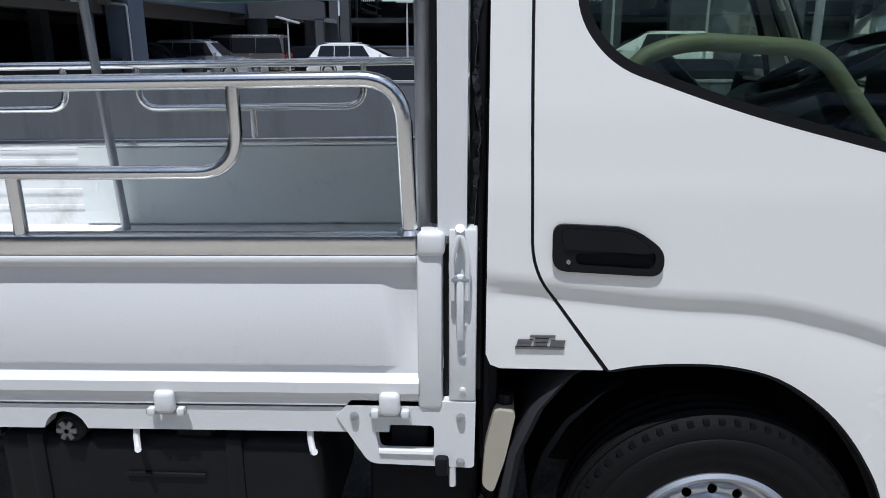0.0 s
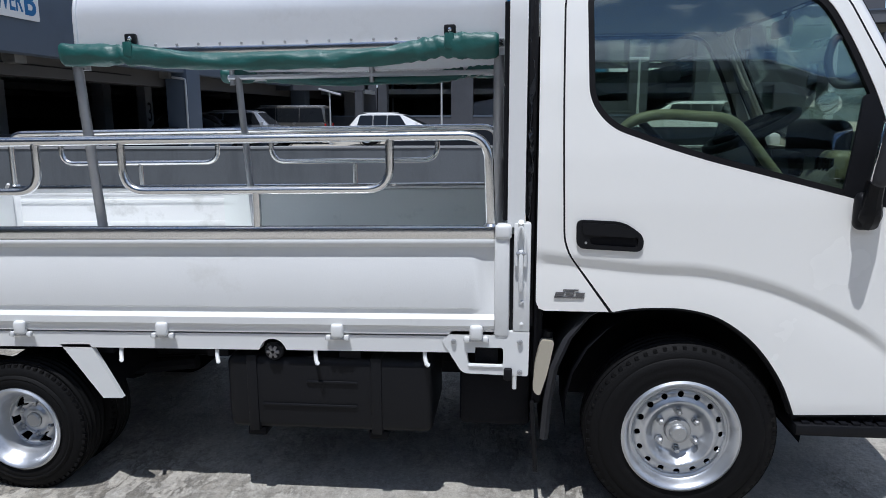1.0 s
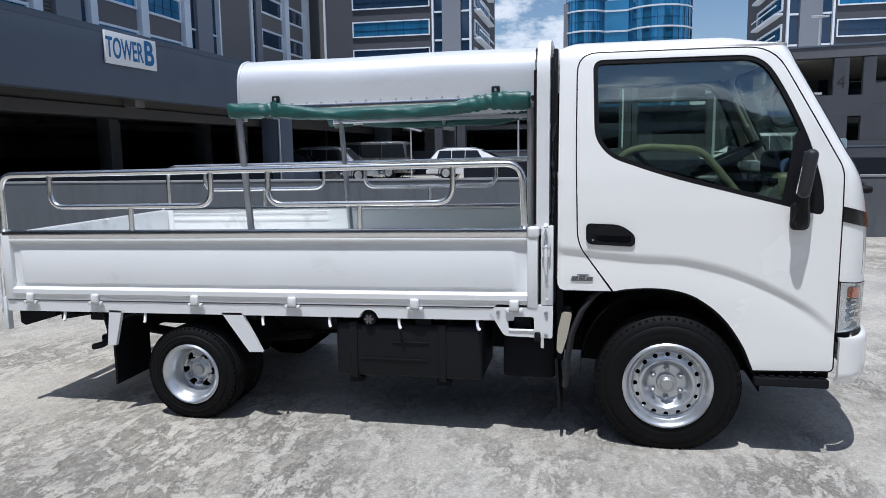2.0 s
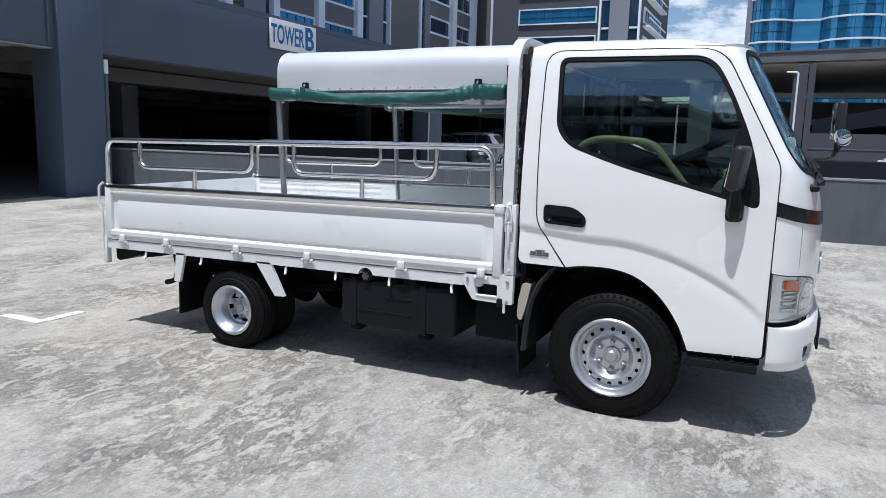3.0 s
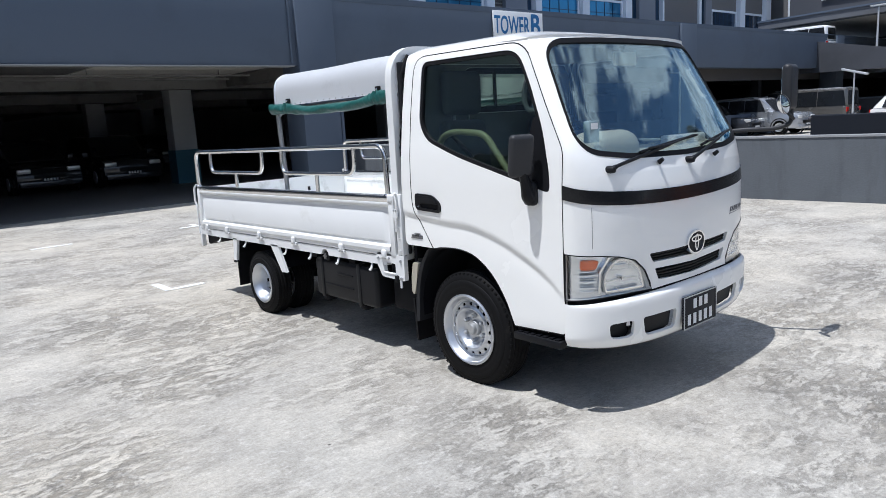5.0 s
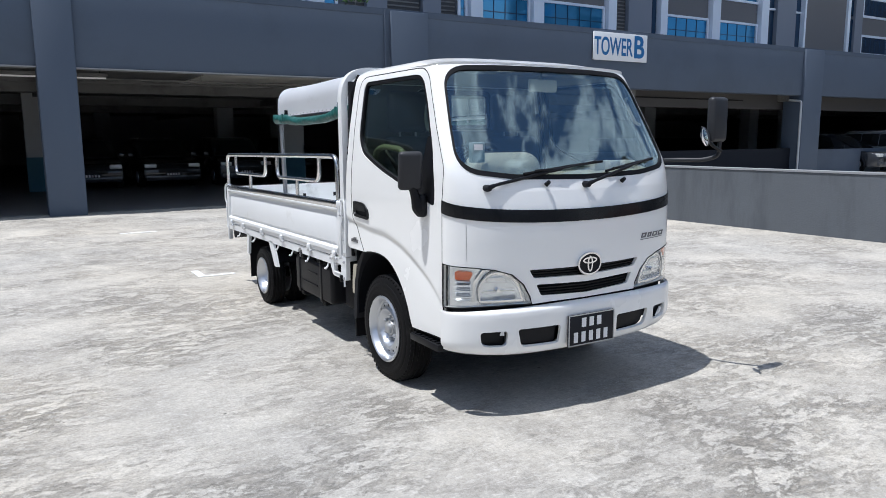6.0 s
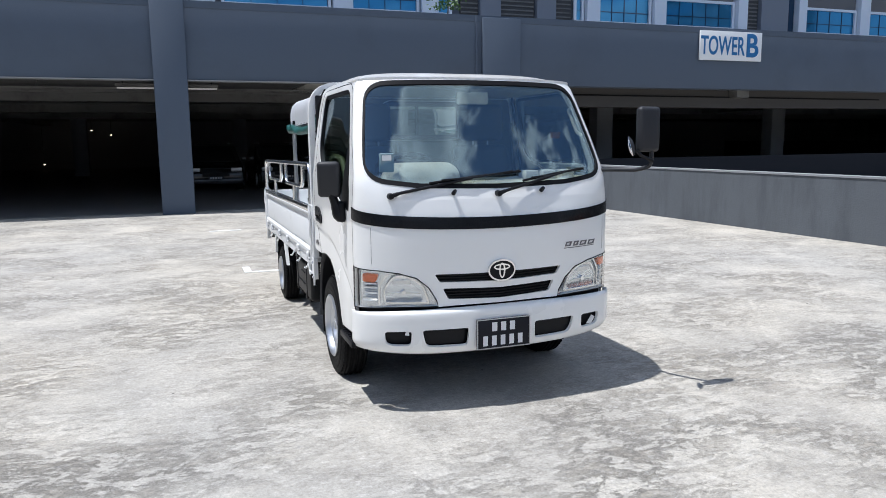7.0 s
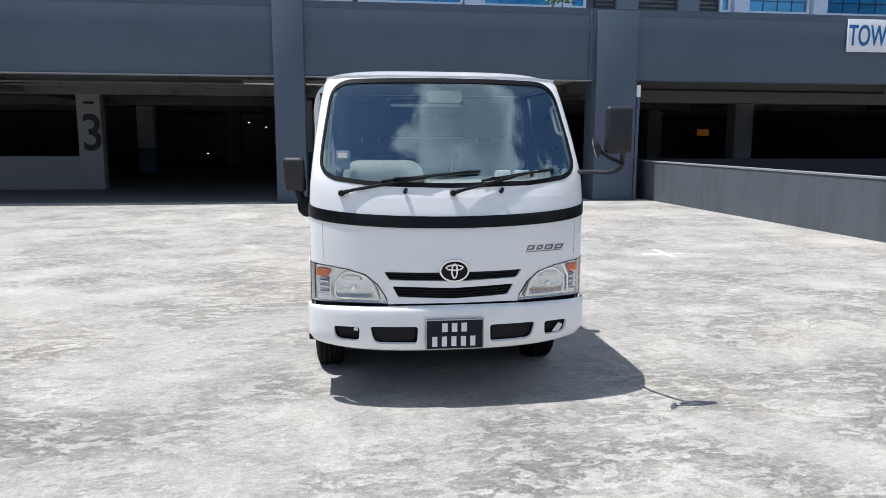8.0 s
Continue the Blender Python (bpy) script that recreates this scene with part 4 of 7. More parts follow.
def lamp_post(x, y, z0, h, r=0.07, head=0.5, label="slim grey lamp post with flat head"):
    t = thing("lamp_post", (x, y, z0), label, "lamp post", "lamp posts")
    part("post", tube(bmesh.new(), [(0, 0, 0), (0, 0, h * 0.5), (0, 0, h)], [r, r * 0.85, r * 0.7]), M_POST, t)
    part("foot", boxed(-2 * r, 2 * r, -2 * r, 2 * r, 0, 0.05, bevel=0.01), M_POST, t)
    part("lamp_head", boxed(-head, head, -0.12, 0.12, h, h + 0.09, bevel=0.02), M_POST, t)
    return t


lamp_post(7.05, 16.0, 0, 4.75, 0.105, 0.75, "thick grey lamp post beside the ramp")
lamp_post(12.4, 42, 6.4, 1.9, 0.06, 0.45)
lamp_post(-9.7, 39.4, 2.9, 2.8, 0.06, 0.35)
lamp_post(-3.7, 38.4, 0, 3.45, 0.06, 0.55)
slanted = lamp_post(-8.60, 33.5, 0, 2.45, 0.045, 0.54, "short grey post with a slanted flat head")
[c for c in slanted.children if c.name.startswith("lamp_head")][0].matrix_basis = pose(0, 0, 2.45, 0, 15, 0) @ pose(0, 0, -2.45)
lamp_post(8.9, 30, 0, 3.4, 0.07, 0.4)
lamp_post(5.25, 30, 0, 3.6, 0.07, 0.4)


def yard_block():
    """The plain blocks that close the yard behind the walk; they show only as reflections."""
    t = thing("yard_building", (0, 0, 0), "grey car park block closing the yard", "building")
    part("core", boxed(-60, 60, -52, -46, 0, 17.0), M_INNER, t)
    for k in range(5):
        z = 3.3 * k
        part("parapet", boxed(-60, 60, -38.5, -38.2, z, z + 1.15), M_PARAPET if k else M_PILLAR, t)
        part("slab", boxed(-60, 60, -46, -38.2, z + 3.0, z + 3.28), M_PODIUM, t)
    for k in range(12):
        part("column", boxed(-57 + 10 * k, -56.2 + 10 * k, -39.4, -38.6, 0, 16.5), M_PILLAR, t)
    part("roof_parapet", boxed(-60, 60, -38.6, -38.2, 16.3, 17.45), M_TOWERLT, t)
    part("roof_edge", boxed(-60, 60, -38.7, -38.1, 17.45, 17.60), M_FRAME, t)
    t2 = thing("yard_building", (0, 0, 0), "grey car park block closing the yard", "building")
    part("wall", boxed(46, 54, -60, 40, 3.2, 8), M_PODIUM, t2)
    part("wall", boxed(53.5, 54, -60, 40, 0, 3.2), M_INNER, t2)
    part("parapet", boxed(46.2, 46.4, -60, 40, 0, 1.1), M_PARAPET, t2)
    for k in range(10):
        part("column", boxed(46, 46.8, -56 + 10 * k, -55.2 + 10 * k, 0, 3.2), M_PILLAR, t2)


yard_block()

# ---- the truck ----
# Its own frame: x ahead, y from the centre line (the driver's side is -y), z from the ground.
truck = thing("flatbed_truck", (-0.026, 2.265, 0), "white light flatbed truck with canopy and stainless side rails", "truck")

FRONT_X = ((0.30, 1.585), (0.36, 1.632), (0.45, 1.648), (0.57, 1.645), (0.605, 1.625), (0.62, 1.622), (0.80, 1.632), (1.0, 1.630), (1.10, 1.620), (1.20, 1.600), (1.28, 1.574), (1.89, 1.243), (1.95, 1.20))
SEAM_X = ((0.30, 1.395), (1.30, 1.405), (1.36, 1.388), (1.86, 1.118), (1.95, 1.07))
HALF_W = ((0.30, 0.825), (0.45, 0.838), (1.15, 0.836), (1.30, 0.826), (1.55, 0.796), (1.76, 0.762), (1.86, 0.740), (1.90, 0.716), (1.95, 0.64))
CREASE = ((0.16, 0.944), (0.40, 0.920), (0.55, 0.907), (0.72, 0.900), (0.85, 0.876), (0.97, 0.843), (1.10, 0.790), (1.22, 0.728), (1.32, 0.660), (1.42, 0.575))
CREASE = tuple(smooth_line(CREASE))


def ease(t):
    t = max(0.0, min(1.0, t))
    return t * t * (3 - 2 * t)


def side_y(x, z):
    """Half width of the cab at the side: leaning in above the belt, swelling out below the wing's crease."""
    y = lerp_table(HALF_W, z) - 0.012 - 0.010 * ease((x - lerp_table(SEAM_X, z) + 0.30) / 0.29)
    c = lerp_table(CREASE, x)
    fade = 1 - ease((x - 1.22) / 0.18) * 0.6
    fold = max(0.0, min(1.0, (c + 0.034 - z) / 0.036))
    swell = max(0.0, min(1.0, (c - 0.004 - z) / 0.14))
    return y + (0.006 * swell * (2 - swell) - 0.013 * fold) * fade


def crease_lines():
    xs = np.arange(0.20, 1.40, 0.014)
    return [[(x, lerp_table(CREASE, x) + d) for x in xs] for d in (0.050, 0.034, 0.022, 0.010, -0.002, -0.016)]


def flank(s):
    return lambda x, z: (x, s * side_y(x, z), z)


def nose(a, z, out=0.0):
    """The curved front: a runs from -1 to 1 across it."""
    u = math.sin(a * math.pi / 2)
    xs, xf, hw = lerp_table(SEAM_X, z), lerp_table(FRONT_X, z), lerp_table(HALF_W, z) - 0.022
    k = max(0.0, 1 - abs(u) ** 2.6) ** 0.45
    return Vector((xs + (xf - xs) * k, hw * u, z)) + Vector((out * (0.25 + 0.75 * k), out * u * (1 - k), 0))


def across(y, z):
    hw = lerp_table(HALF_W, z) - 0.022
    return math.asin(max(-1.0, min(1.0, y / hw))) * 2 / math.pi


def on_nose(line):
    return [(across(y, z), z) for y, z in line]


# door outline and its window, as seen from the side
ARCH = smooth_line([(0.432, 0.768), (0.50, 0.781), (0.60, 0.787), (0.69, 0.782), (0.785, 0.757), (0.876, 0.700), (0.948, 0.628), (1.012, 0.532), (1.046, 0.455), (1.062, 0.414)], 4)
DOOR = rounded([(0.254, 1.874, 0.09), (0.254, 1.40, 0.3), (0.266, 0.99, 0.06)] + [(x, z, 0) for x, z in ARCH] + [(1.398, 0.424, 0.02), (1.400, 1.33, 0.04), (1.106, 1.874, 0.11)], 6)
WINDOW = rounded([(0.322, 1.843, 0.05), (0.334, 1.48, 0.08), (0.405, 1.392, 0.10), (0.66, 1.302, 0.15), (1.20, 1.163, 0.10), (1.328, 1.126, 0.04), (1.322, 1.235, 0.10), (1.272, 1.44, 0.15), (1.166, 1.675, 0.15), (1.065, 1.843, 0.11)], 7)
SAIL = rounded([(1.150, 1.178, 0.02), (1.324, 1.130, 0.03), (1.318, 1.235, 0.06), (1.240, 1.500, 0.02), (1.205, 1.50, 0.03)], 4)


def cab_side(s):
    f = flank(s)
    out = (0, s, 0)
    door = part("cab_door", sheet(DOOR, [WINDOW], f, 0.022, 0.022, out, crease_lines()), M_PAINT, truck, "white cab door with a swept window line", smooth=50)
    part("door_seal", sheet(inset(DOOR, -0.014), [inset(DOOR, 0.012)], lambda x, z: (x, s * (side_y(x, z) - 0.024), z), 0.05, 0.004, out), M_RUBBER, door)
    part("shut_line", sheet(inset(DOOR, -0.0058), [inset(DOOR, -0.0012)], lambda x, z: (x, s * (side_y(x, z) + 0.0006), z), 0.03, 0.006, out), M_RUBBER, door)
    # rubber surround, glass, waist strip
    inner = inset(WINDOW, 0.020)
    g = lambda x, z: (x, s * (side_y(x, z) - 0.004), z)
    part("window_seal", sheet(WINDOW, [inner], g, 0.05, 0.02, out), M_RUBBER, door)
    part("window_glass", sheet(inset(WINDOW, 0.012), [], lambda x, z: (x, s * (side_y(x, z) - 0.016), z), 0.06, 0.004, out), M_GLASS, door, "tinted window glass")
    part("mirror_sail", sheet(SAIL, [], lambda x, z: (x, s * (side_y(x, z) - 0.001), z), 0.05, 0.012, out), M_BLACK, door)
    # inner trim, arm rest and pull of the door
    part("door_trim", sheet(rounded([(0.285, 1.60, 0.05), (0.285, 0.86, 0.05), (1.30, 0.86, 0.05), (1.378, 1.30, 0.05), (1.20, 1.70, 0.05), (1.10, 1.862, 0.05), (0.31, 1.862, 0.05)], 4), [inset(WINDOW, 0.004)], lambda x, z: (x, s * (min(side_y(x, z), lerp_table(HALF_W, z) - 0.012) - 0.034), z), 0.05, 0.008, (0, -s, 0)), M_LINER, door)
    part("arm_rest", boxed(0.45, 1.0, *sorted((s * 0.72, s * 0.79)), 1.03, 1.09, bevel=0.02), M_SEAT, door)
    # recessed handle
    hl = rounded([(0.300, 1.090, 0.025), (0.302, 0.992, 0.03), (0.522, 0.982, 0.03), (0.526, 1.035, 0.05), (0.46, 1.084, 0.05)], 5)
    pocket = rounded([(0.345, 1.030, 0.015), (0.350, 1.005, 0.012), (0.505, 0.997, 0.015), (0.508, 1.036, 0.02)], 4)
    handle = part("door_handle", sheet(hl, [pocket], lambda x, z: (x, s * (side_y(x, z) + 0.009), z), 0.016, 0.012, out), M_BLACK, door, "black plastic recessed door handle")
    part("handle_pull", sheet(rounded([(0.318, 1.080, 0.01), (0.322, 1.040, 0.01), (0.505, 1.030, 0.02), (0.46, 1.074, 0.03)], 4), [], lambda x, z: (x, s * (side_y(x, z) + 0.014), z), 0.03, 0.008, out), M_BLACK, handle)
    part("handle_pocket", sheet(inset(hl, 0.006), [], lambda x, z: (x, s * (side_y(x, z) + 0.001), z), 0.03, 0.003, out), M_CHASSIS, handle)
    part("key_lock", lathe(bmesh.new(), [(0.001, -0.003), (0.004, -0.003), (0.005, 0.004)], 12, "y", (0.333, s * (side_y(0.333, 1.01) + 0.012), 1.012)), M_GALV, handle)
    # rear corner post of the cab and the rail over the door
    edge = inset(DOOR, -0.0065)
    # the door's rear edge from the arch upwards, then forward along its top to the pillar
    rear = [p for p in edge if p[0] < 0.7 and (p[1] > 0.80 or p[0] < 0.43) and p[1] > 0.768]
    rear = sorted([p for p in rear if p[0] < 0.315 or p[1] < 1.2], key=lambda p: p[1]) + sorted([p for p in rear if p[0] >= 0.315 and p[1] >= 1.2], key=lambda p: p[0])
    rear = [p for p in rear if not (p[0] > 0.44 and p[1] < 1.2)]
    over = sorted([p for p in edge if p[0] >= 0.7 and p[1] > 1.815 and p[0] < lerp_table(SEAM_X, p[1]) - 0.004], key=lambda p: p[0])
    quarter = [(0.180, 0.776), (0.200, 0.768), (0.420, 0.768)] + rear + over + [(lerp_table(SEAM_X, 1.815) - 0.001, 1.815), (lerp_table(SEAM_X, 1.891) + 0.002, 1.891), (0.170, 1.891), (0.170, 0.80)]
    part("side_frame", sheet(quarter, [], f, 0.022, 0.022, out, crease_lines()), M_PAINT, truck, "white rear quarter and roof rail of the cab", smooth=50)
    # sill between arch and seam, dark
    part("cab_sill", sheet([(1.060, 0.408), (1.39, 0.418), (1.39, 0.385), (1.065, 0.385)], [], lambda x, z: (x, s * (side_y(x, z) - 0.02), z), 0.05, 0.03, out), M_CHASSIS, truck)
    step = part("cab_step", boxed(1.066, 1.385, min(s * 0.58, s * 0.835), max(s * 0.58, s * 0.835), 0.345, 0.386, bevel=0.008), M_BLACK, truck, "black ribbed step below the door")
    for k in range(7):
        part("tread", boxed(1.09 + 0.042 * k, 1.115 + 0.042 * k, min(s * 0.70, s * 0.825), max(s * 0.70, s * 0.825), 0.386, 0.393), M_CHASSIS, step, smooth=0)
    # badge low on the quarter, in plain bright bars
    proud = lambda x, z: (x, s * (side_y(x, z) + 0.005), z)
    badge = part("badge", sheet([(0.232, 0.815), (0.335, 0.815), (0.335, 0.820), (0.232, 0.820)], [], proud, 0.05, 0.005, out), M_DARKCHROME, truck, "small dull chrome badge")
    for x0, x1, z0, z1 in ((0.234, 0.264, 0.822, 0.836), (0.270, 0.298, 0.823, 0.839), (0.304, 0.333, 0.822, 0.835)):
        bar = [(x0, z0), (x1, z0), (x1 + 0.004, z1), (x0 + 0.004, z1)]
        part("badge_bar", sheet(bar, [inset(bar, 0.007)], proud, 0.02, 0.006, out), M_DARKCHROME, badge)
    part("badge_bar", sheet([(0.262, 0.842), (0.314, 0.842), (0.316, 0.846), (0.264, 0.846)], [], proud, 0.05, 0.005, out), M_DARKCHROME, badge)
    # arch liner: dark half drum round the front wheel
    bm = bmesh.new()
    ring = []
    for k in range(15):
        a = radians(-12 + 200 * k / 14)
        ring.append([(0.692 + 0.412 * math.cos(a), 0.39 + 0.412 * math.sin(a))])
    va = [bm.verts.new((p[0][0], s * 0.80, p[0][1])) for p in ring]
    vb = [bm.verts.new((p[0][0], s * 0.46, p[0][1])) for p in ring]
    for k in range(14):
        bm.faces.new((va[k], va[k + 1], vb[k + 1], vb[k]))
    bm.faces.new(vb)
    bmesh.ops.recalc_face_normals(bm, faces=bm.faces)
    part("arch_liner", bm, M_CHASSIS, truck)
    # rubber guard and flap behind the wheel
    prof = [(0.44, 0.79), (0.36, 0.74), (0.30, 0.66), (0.255, 0.55), (0.235, 0.42), (0.225, 0.28)]
    bm = bmesh.new()
    rows = [[bm.verts.new((x + dx, y, z)) for x, z in prof] for y, dx in ((s * 0.46, 0), (s * 0.79, 0), (s * 0.805, -0.015), (s * 0.79, -0.03), (s * 0.46, -0.03))]
    for a, b in zip(rows, rows[1:]):
        for k in range(len(prof) - 1):
            bm.faces.new((a[k], a[k + 1], b[k + 1], b[k]))
    bmesh.ops.recalc_face_normals(bm, faces=bm.faces)
    part("wheel_guard", bm, M_FADED, truck)
    part("mud_flap", boxed(0.185, 0.20, min(s * 0.46, s * 0.78), max(s * 0.46, s * 0.78), 0.13, 0.40), M_RUBBER, truck).rotation_euler = (0, radians(-4), 0)


for s in (-1, 1):
    cab_side(s)


def cab_top():
    """Roof with rounded shoulders, down to the rail over the doors and the windscreen's head."""
    bm = bmesh.new()
    n, m = 26, 22
    rows = []
    for i in range(n + 1):
        x = 0.168 + (1.235 - 0.168) * i / n
        end = min((x - 0.168) / 0.10, 1.0)
        fall = 0.045 * (1 - end) ** 2
        row = []
        for j in range(m + 1):
            a = -1 + 2 * j / m
            u = math.sin(a * math.pi / 2)
            k = max(0.0, 1 - abs(u) ** 4.2) ** 0.46
            xf = lerp_table(SEAM_X, 1.886) + (lerp_table(FRONT_X, 1.900) - lerp_table(SEAM_X, 1.886)) * max(0.0, 1 - abs(u) ** 2.6) ** 0.45
            xx = 0.168 + (xf + 0.004 - 0.168) * i / n
            fronting = ease((i / n - 0.70) / 0.30)
            z = 1.890 + (0.066 - 0.050 * fronting - 0.8 * fall) * k
            row.append(bm.verts.new((xx, (side_y(0.7, 1.890) - 0.001) * u, z)))
        rows.append(row)
    for a, b in zip(rows, rows[1:]):
        for j in range(m):
            bm.faces.new((a[j], b[j], b[j + 1], a[j + 1]))
    bm.normal_update()
    if sum(f.normal.z for f in bm.faces) < 0:
        bmesh.ops.reverse_faces(bm, faces=bm.faces)
    thicken(bm, 0.02)
    part("cab_roof", bm, M_PAINT, truck, smooth=60)
    # back wall with its window
    hole = rounded([(-0.29, 1.555, 0.05), (0.29, 1.555, 0.05), (0.29, 1.805, 0.05), (-0.29, 1.805, 0.05)], 5)
    back = rounded([(-0.80, 0.80, 0.02), (0.80, 0.80, 0.02), (0.80, 1.30, 0), (0.725, 1.87, 0.06), (-0.725, 1.87, 0.06), (-0.80, 1.30, 0)], 4)
    bw = part("cab_back", sheet(back, [hole], lambda u, v: (0.182, u, v), 0.12, 0.025, (-1, 0, 0)), M_PAINT, truck)
    part("rear_glass", sheet(inset(hole, -0.01), [], lambda u, v: (0.215, u, v), 0.3, 0.004, (-1, 0, 0)), M_REAR, bw)
    part("rear_seal", sheet(inset(hole, -0.015), [inset(hole, 0.022)], lambda u, v: (0.232, u, v), 0.2, 0.02, (1, 0, 0)), M_RUBBER, bw)
    part("guard_bar", boxed(0.222, 0.236, -0.055, -0.035, 1.555, 1.805), M_RUBBER, bw)
    # lining under the roof and floor of the cab
    part("head_lining", boxed(0.23, 1.16, -0.66, 0.66, 1.845, 1.862), M_LINER, truck)
    part("cab_floor", boxed(0.225, 1.38, -0.76, 0.76, 0.818, 0.840), M_LINER, truck)
    part("bulkhead", boxed(1.38, 1.41, -0.76, 0.76, 0.42, 1.20), M_CHASSIS, truck)
    part("rear_trim", boxed(0.226, 0.25, -0.76, 0.76, 0.84, 1.32, bevel=0.01), M_LINER, truck)
    part("rear_lining", sheet(inset(back, 0.03), [inset(hole, -0.02)], lambda u, v: (0.216, u, v), 0.12, 0.006, (1, 0, 0)), M_LINER, truck)


cab_top()
part("engine_shroud", boxed(0.165, 0.198, -0.76, 0.76, 0.40, 1.32, bevel=0.01), M_CHASSIS, truck)
for s in (-1, 1):
    part("gap_boot", boxed(0.150, 0.180, *sorted((s * 0.60, s * 0.69)), 1.322, 1.70, bevel=0.01), M_RUBBER, truck, "black rubber boot between cab and bed")



def gap_sheeting(s):
    """Crumpled black sheeting that hangs in the gap between cab and bed."""
    rng = random.Random(11)
    bm = bmesh.new()
    rows = []
    for i in range(46):
        z = 1.02 + 0.80 * i / 45
        rows.append([bm.verts.new((0.146 + 0.008 * math.sin(19 * z + 2 * j) + rng.uniform(-0.004, 0.004), s * (0.735 + 0.012 * j - 0.05 * max(0.0, z - 1.3) + rng.uniform(-0.007, 0.007)), z)) for j in range(6)])
    for a, b in zip(rows, rows[1:]):
        for j in range(5):
            bm.faces.new((a[j], a[j + 1], b[j + 1], b[j]))
    bmesh.ops.recalc_face_normals(bm, faces=bm.faces)
    thicken(bm, 0.002)
    part("gap_sheeting", bm, M_SHEETING, truck, "crumpled glossy black sheeting behind the cab", smooth=0)


for s in (-1, 1):
    gap_sheeting(s)

SHIELD = rounded([(-0.762, 1.318, 0.13), (-0.45, 1.278, 0), (0, 1.266, 0), (0.45, 1.278, 0), (0.762, 1.318, 0.13), (0.672, 1.874, 0.13), (0.3, 1.884, 0), (0, 1.886, 0), (-0.3, 1.884, 0), (-0.672, 1.874, 0.13)], 7)


def cab_front():
    out = (1, 0, 0)
    skin = lambda a, z: nose(a, z)
    sh = on_nose(SHIELD)
    # painted surround of the screen: pillars, header
    frame = [(-1, 1.205), (0, 1.205), (1, 1.205), (1, 1.886), (0.5, 1.899), (0, 1.901), (-0.5, 1.899), (-1, 1.886)]
    # band, nose panel, lamps and grille openings
    lamp_l = on_nose([(-0.800, 0.838), (-0.70, 0.822), (-0.60, 0.806), (-0.50, 0.775), (-0.43, 0.715), (-0.385, 0.640), (-0.378, 0.602), (-0.50, 0.606), (-0.66, 0.607), (-0.802, 0.607)])
    lamp_l = [(-0.985, 0.836)] + lamp_l[1:-1] + [(-0.985, 0.600)]
    lamp_r = [(-a, z) for a, z in lamp_l][::-1]
    slot1 = on_nose(rounded([(-0.400, 0.790, 0.012), (-0.20, 0.784, 0), (0, 0.782, 0), (0.20, 0.784, 0), (0.400, 0.790, 0.012), (0.368, 0.742, 0.012), (0, 0.728, 0), (-0.368, 0.742, 0.012)], 3))
    slot2 = on_nose(rounded([(-0.352, 0.706, 0.012), (0, 0.690, 0), (0.352, 0.706, 0.012), (0.318, 0.642, 0.012), (0, 0.628, 0), (-0.318, 0.642, 0.012)], 3))
    body = [(-1, 0.845), (-1, 1.205), (-0.5, 1.205), (0, 1.205), (0.5, 1.205), (1, 1.205), (1, 0.845)] + [(-a, z) for a, z in lamp_l][:7] + [(0.2, 0.604), (0, 0.602), (-0.2, 0.604)] + lamp_l[:7][::-1]
    part("screen_surround", sheet(frame, [sh], skin, 0.045, 0.02, out), M_PAINT, truck, smooth=60)
    part("nose_panel", sheet(body, [slot1, slot2], skin, 0.04, 0.02, out), M_PAINT, truck, "white front panel with grille slots", smooth=60)
    band = [(a, 1.035 + 0.068 * abs(a) ** 1.7) for a in np.linspace(-1, 1, 25)] + [(a, 1.102 + 0.068 * abs(a) ** 1.7) for a in np.linspace(1, -1, 25)]
    part("black_band", sheet(band, [], lambda a, z: nose(a, z, 0.006), 0.04, 0.008, out), M_GLOSSBLACK, truck, "gloss black band across the front")
    for s in (-1, 1):
        # the band's returns along the doors' seam, cut lines of the panel
        part("panel_gap", sheet([(s * 0.72, 0.86), (s * 0.7225, 0.86), (s * 0.7225, 1.06), (s * 0.72, 1.06)], [], lambda a, z: nose(a, z, 0.0012), 0.05, 0.002, out), M_DARKCHROME, truck)
    # screen
    shield = part("windshield", sheet(inset(sh, 0.006), [], lambda a, z: nose(a, z, -0.006), 0.022, 0.005, out), M_SHIELD, truck, "clear laminated windshield", smooth=60)
    part("shield_seal", sheet(inset(sh, -0.006), [inset(sh, 0.020)], lambda a, z: nose(a, z, 0.003), 0.03, 0.014, out), M_RUBBER, shield)
    # grille: dark back, fins
    for line, fins in ((slot1, (0.748, 0.763, 0.777)), (slot2, (0.648, 0.664, 0.680))):
        gr = part("grille", sheet(inset(line, -0.012), [], lambda a, z: nose(a, z, -0.035), 0.06, 0.005, out), M_BLACK, truck, "black slotted grille")
        hw = 0.375 if line is slot1 else 0.325
        for z in fins:
            part("grille_fin", sheet(on_nose([(-hw, z), (0, z - 0.012), (hw, z), (hw, z + 0.006), (0, z - 0.006), (-hw, z + 0.006)]), [], lambda a, zz: nose(a, zz, -0.014), 0.06, 0.015, out), M_BLACK, gr, smooth=0)
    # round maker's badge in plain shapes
    cx = nose(0, 0.793).x
    oval = [(0.086 * math.cos(t), 0.793 + 0.064 * math.sin(t)) for t in np.linspace(0, 2 * math.pi, 33)[:-1]]
    oval_in = [(0.076 * math.cos(t), 0.793 + 0.055 * math.sin(t)) for t in np.linspace(0, 2 * math.pi, 33)[:-1]]
    at = lambda d: (lambda y, z: (cx + d - 0.8 * y * y, y, z))
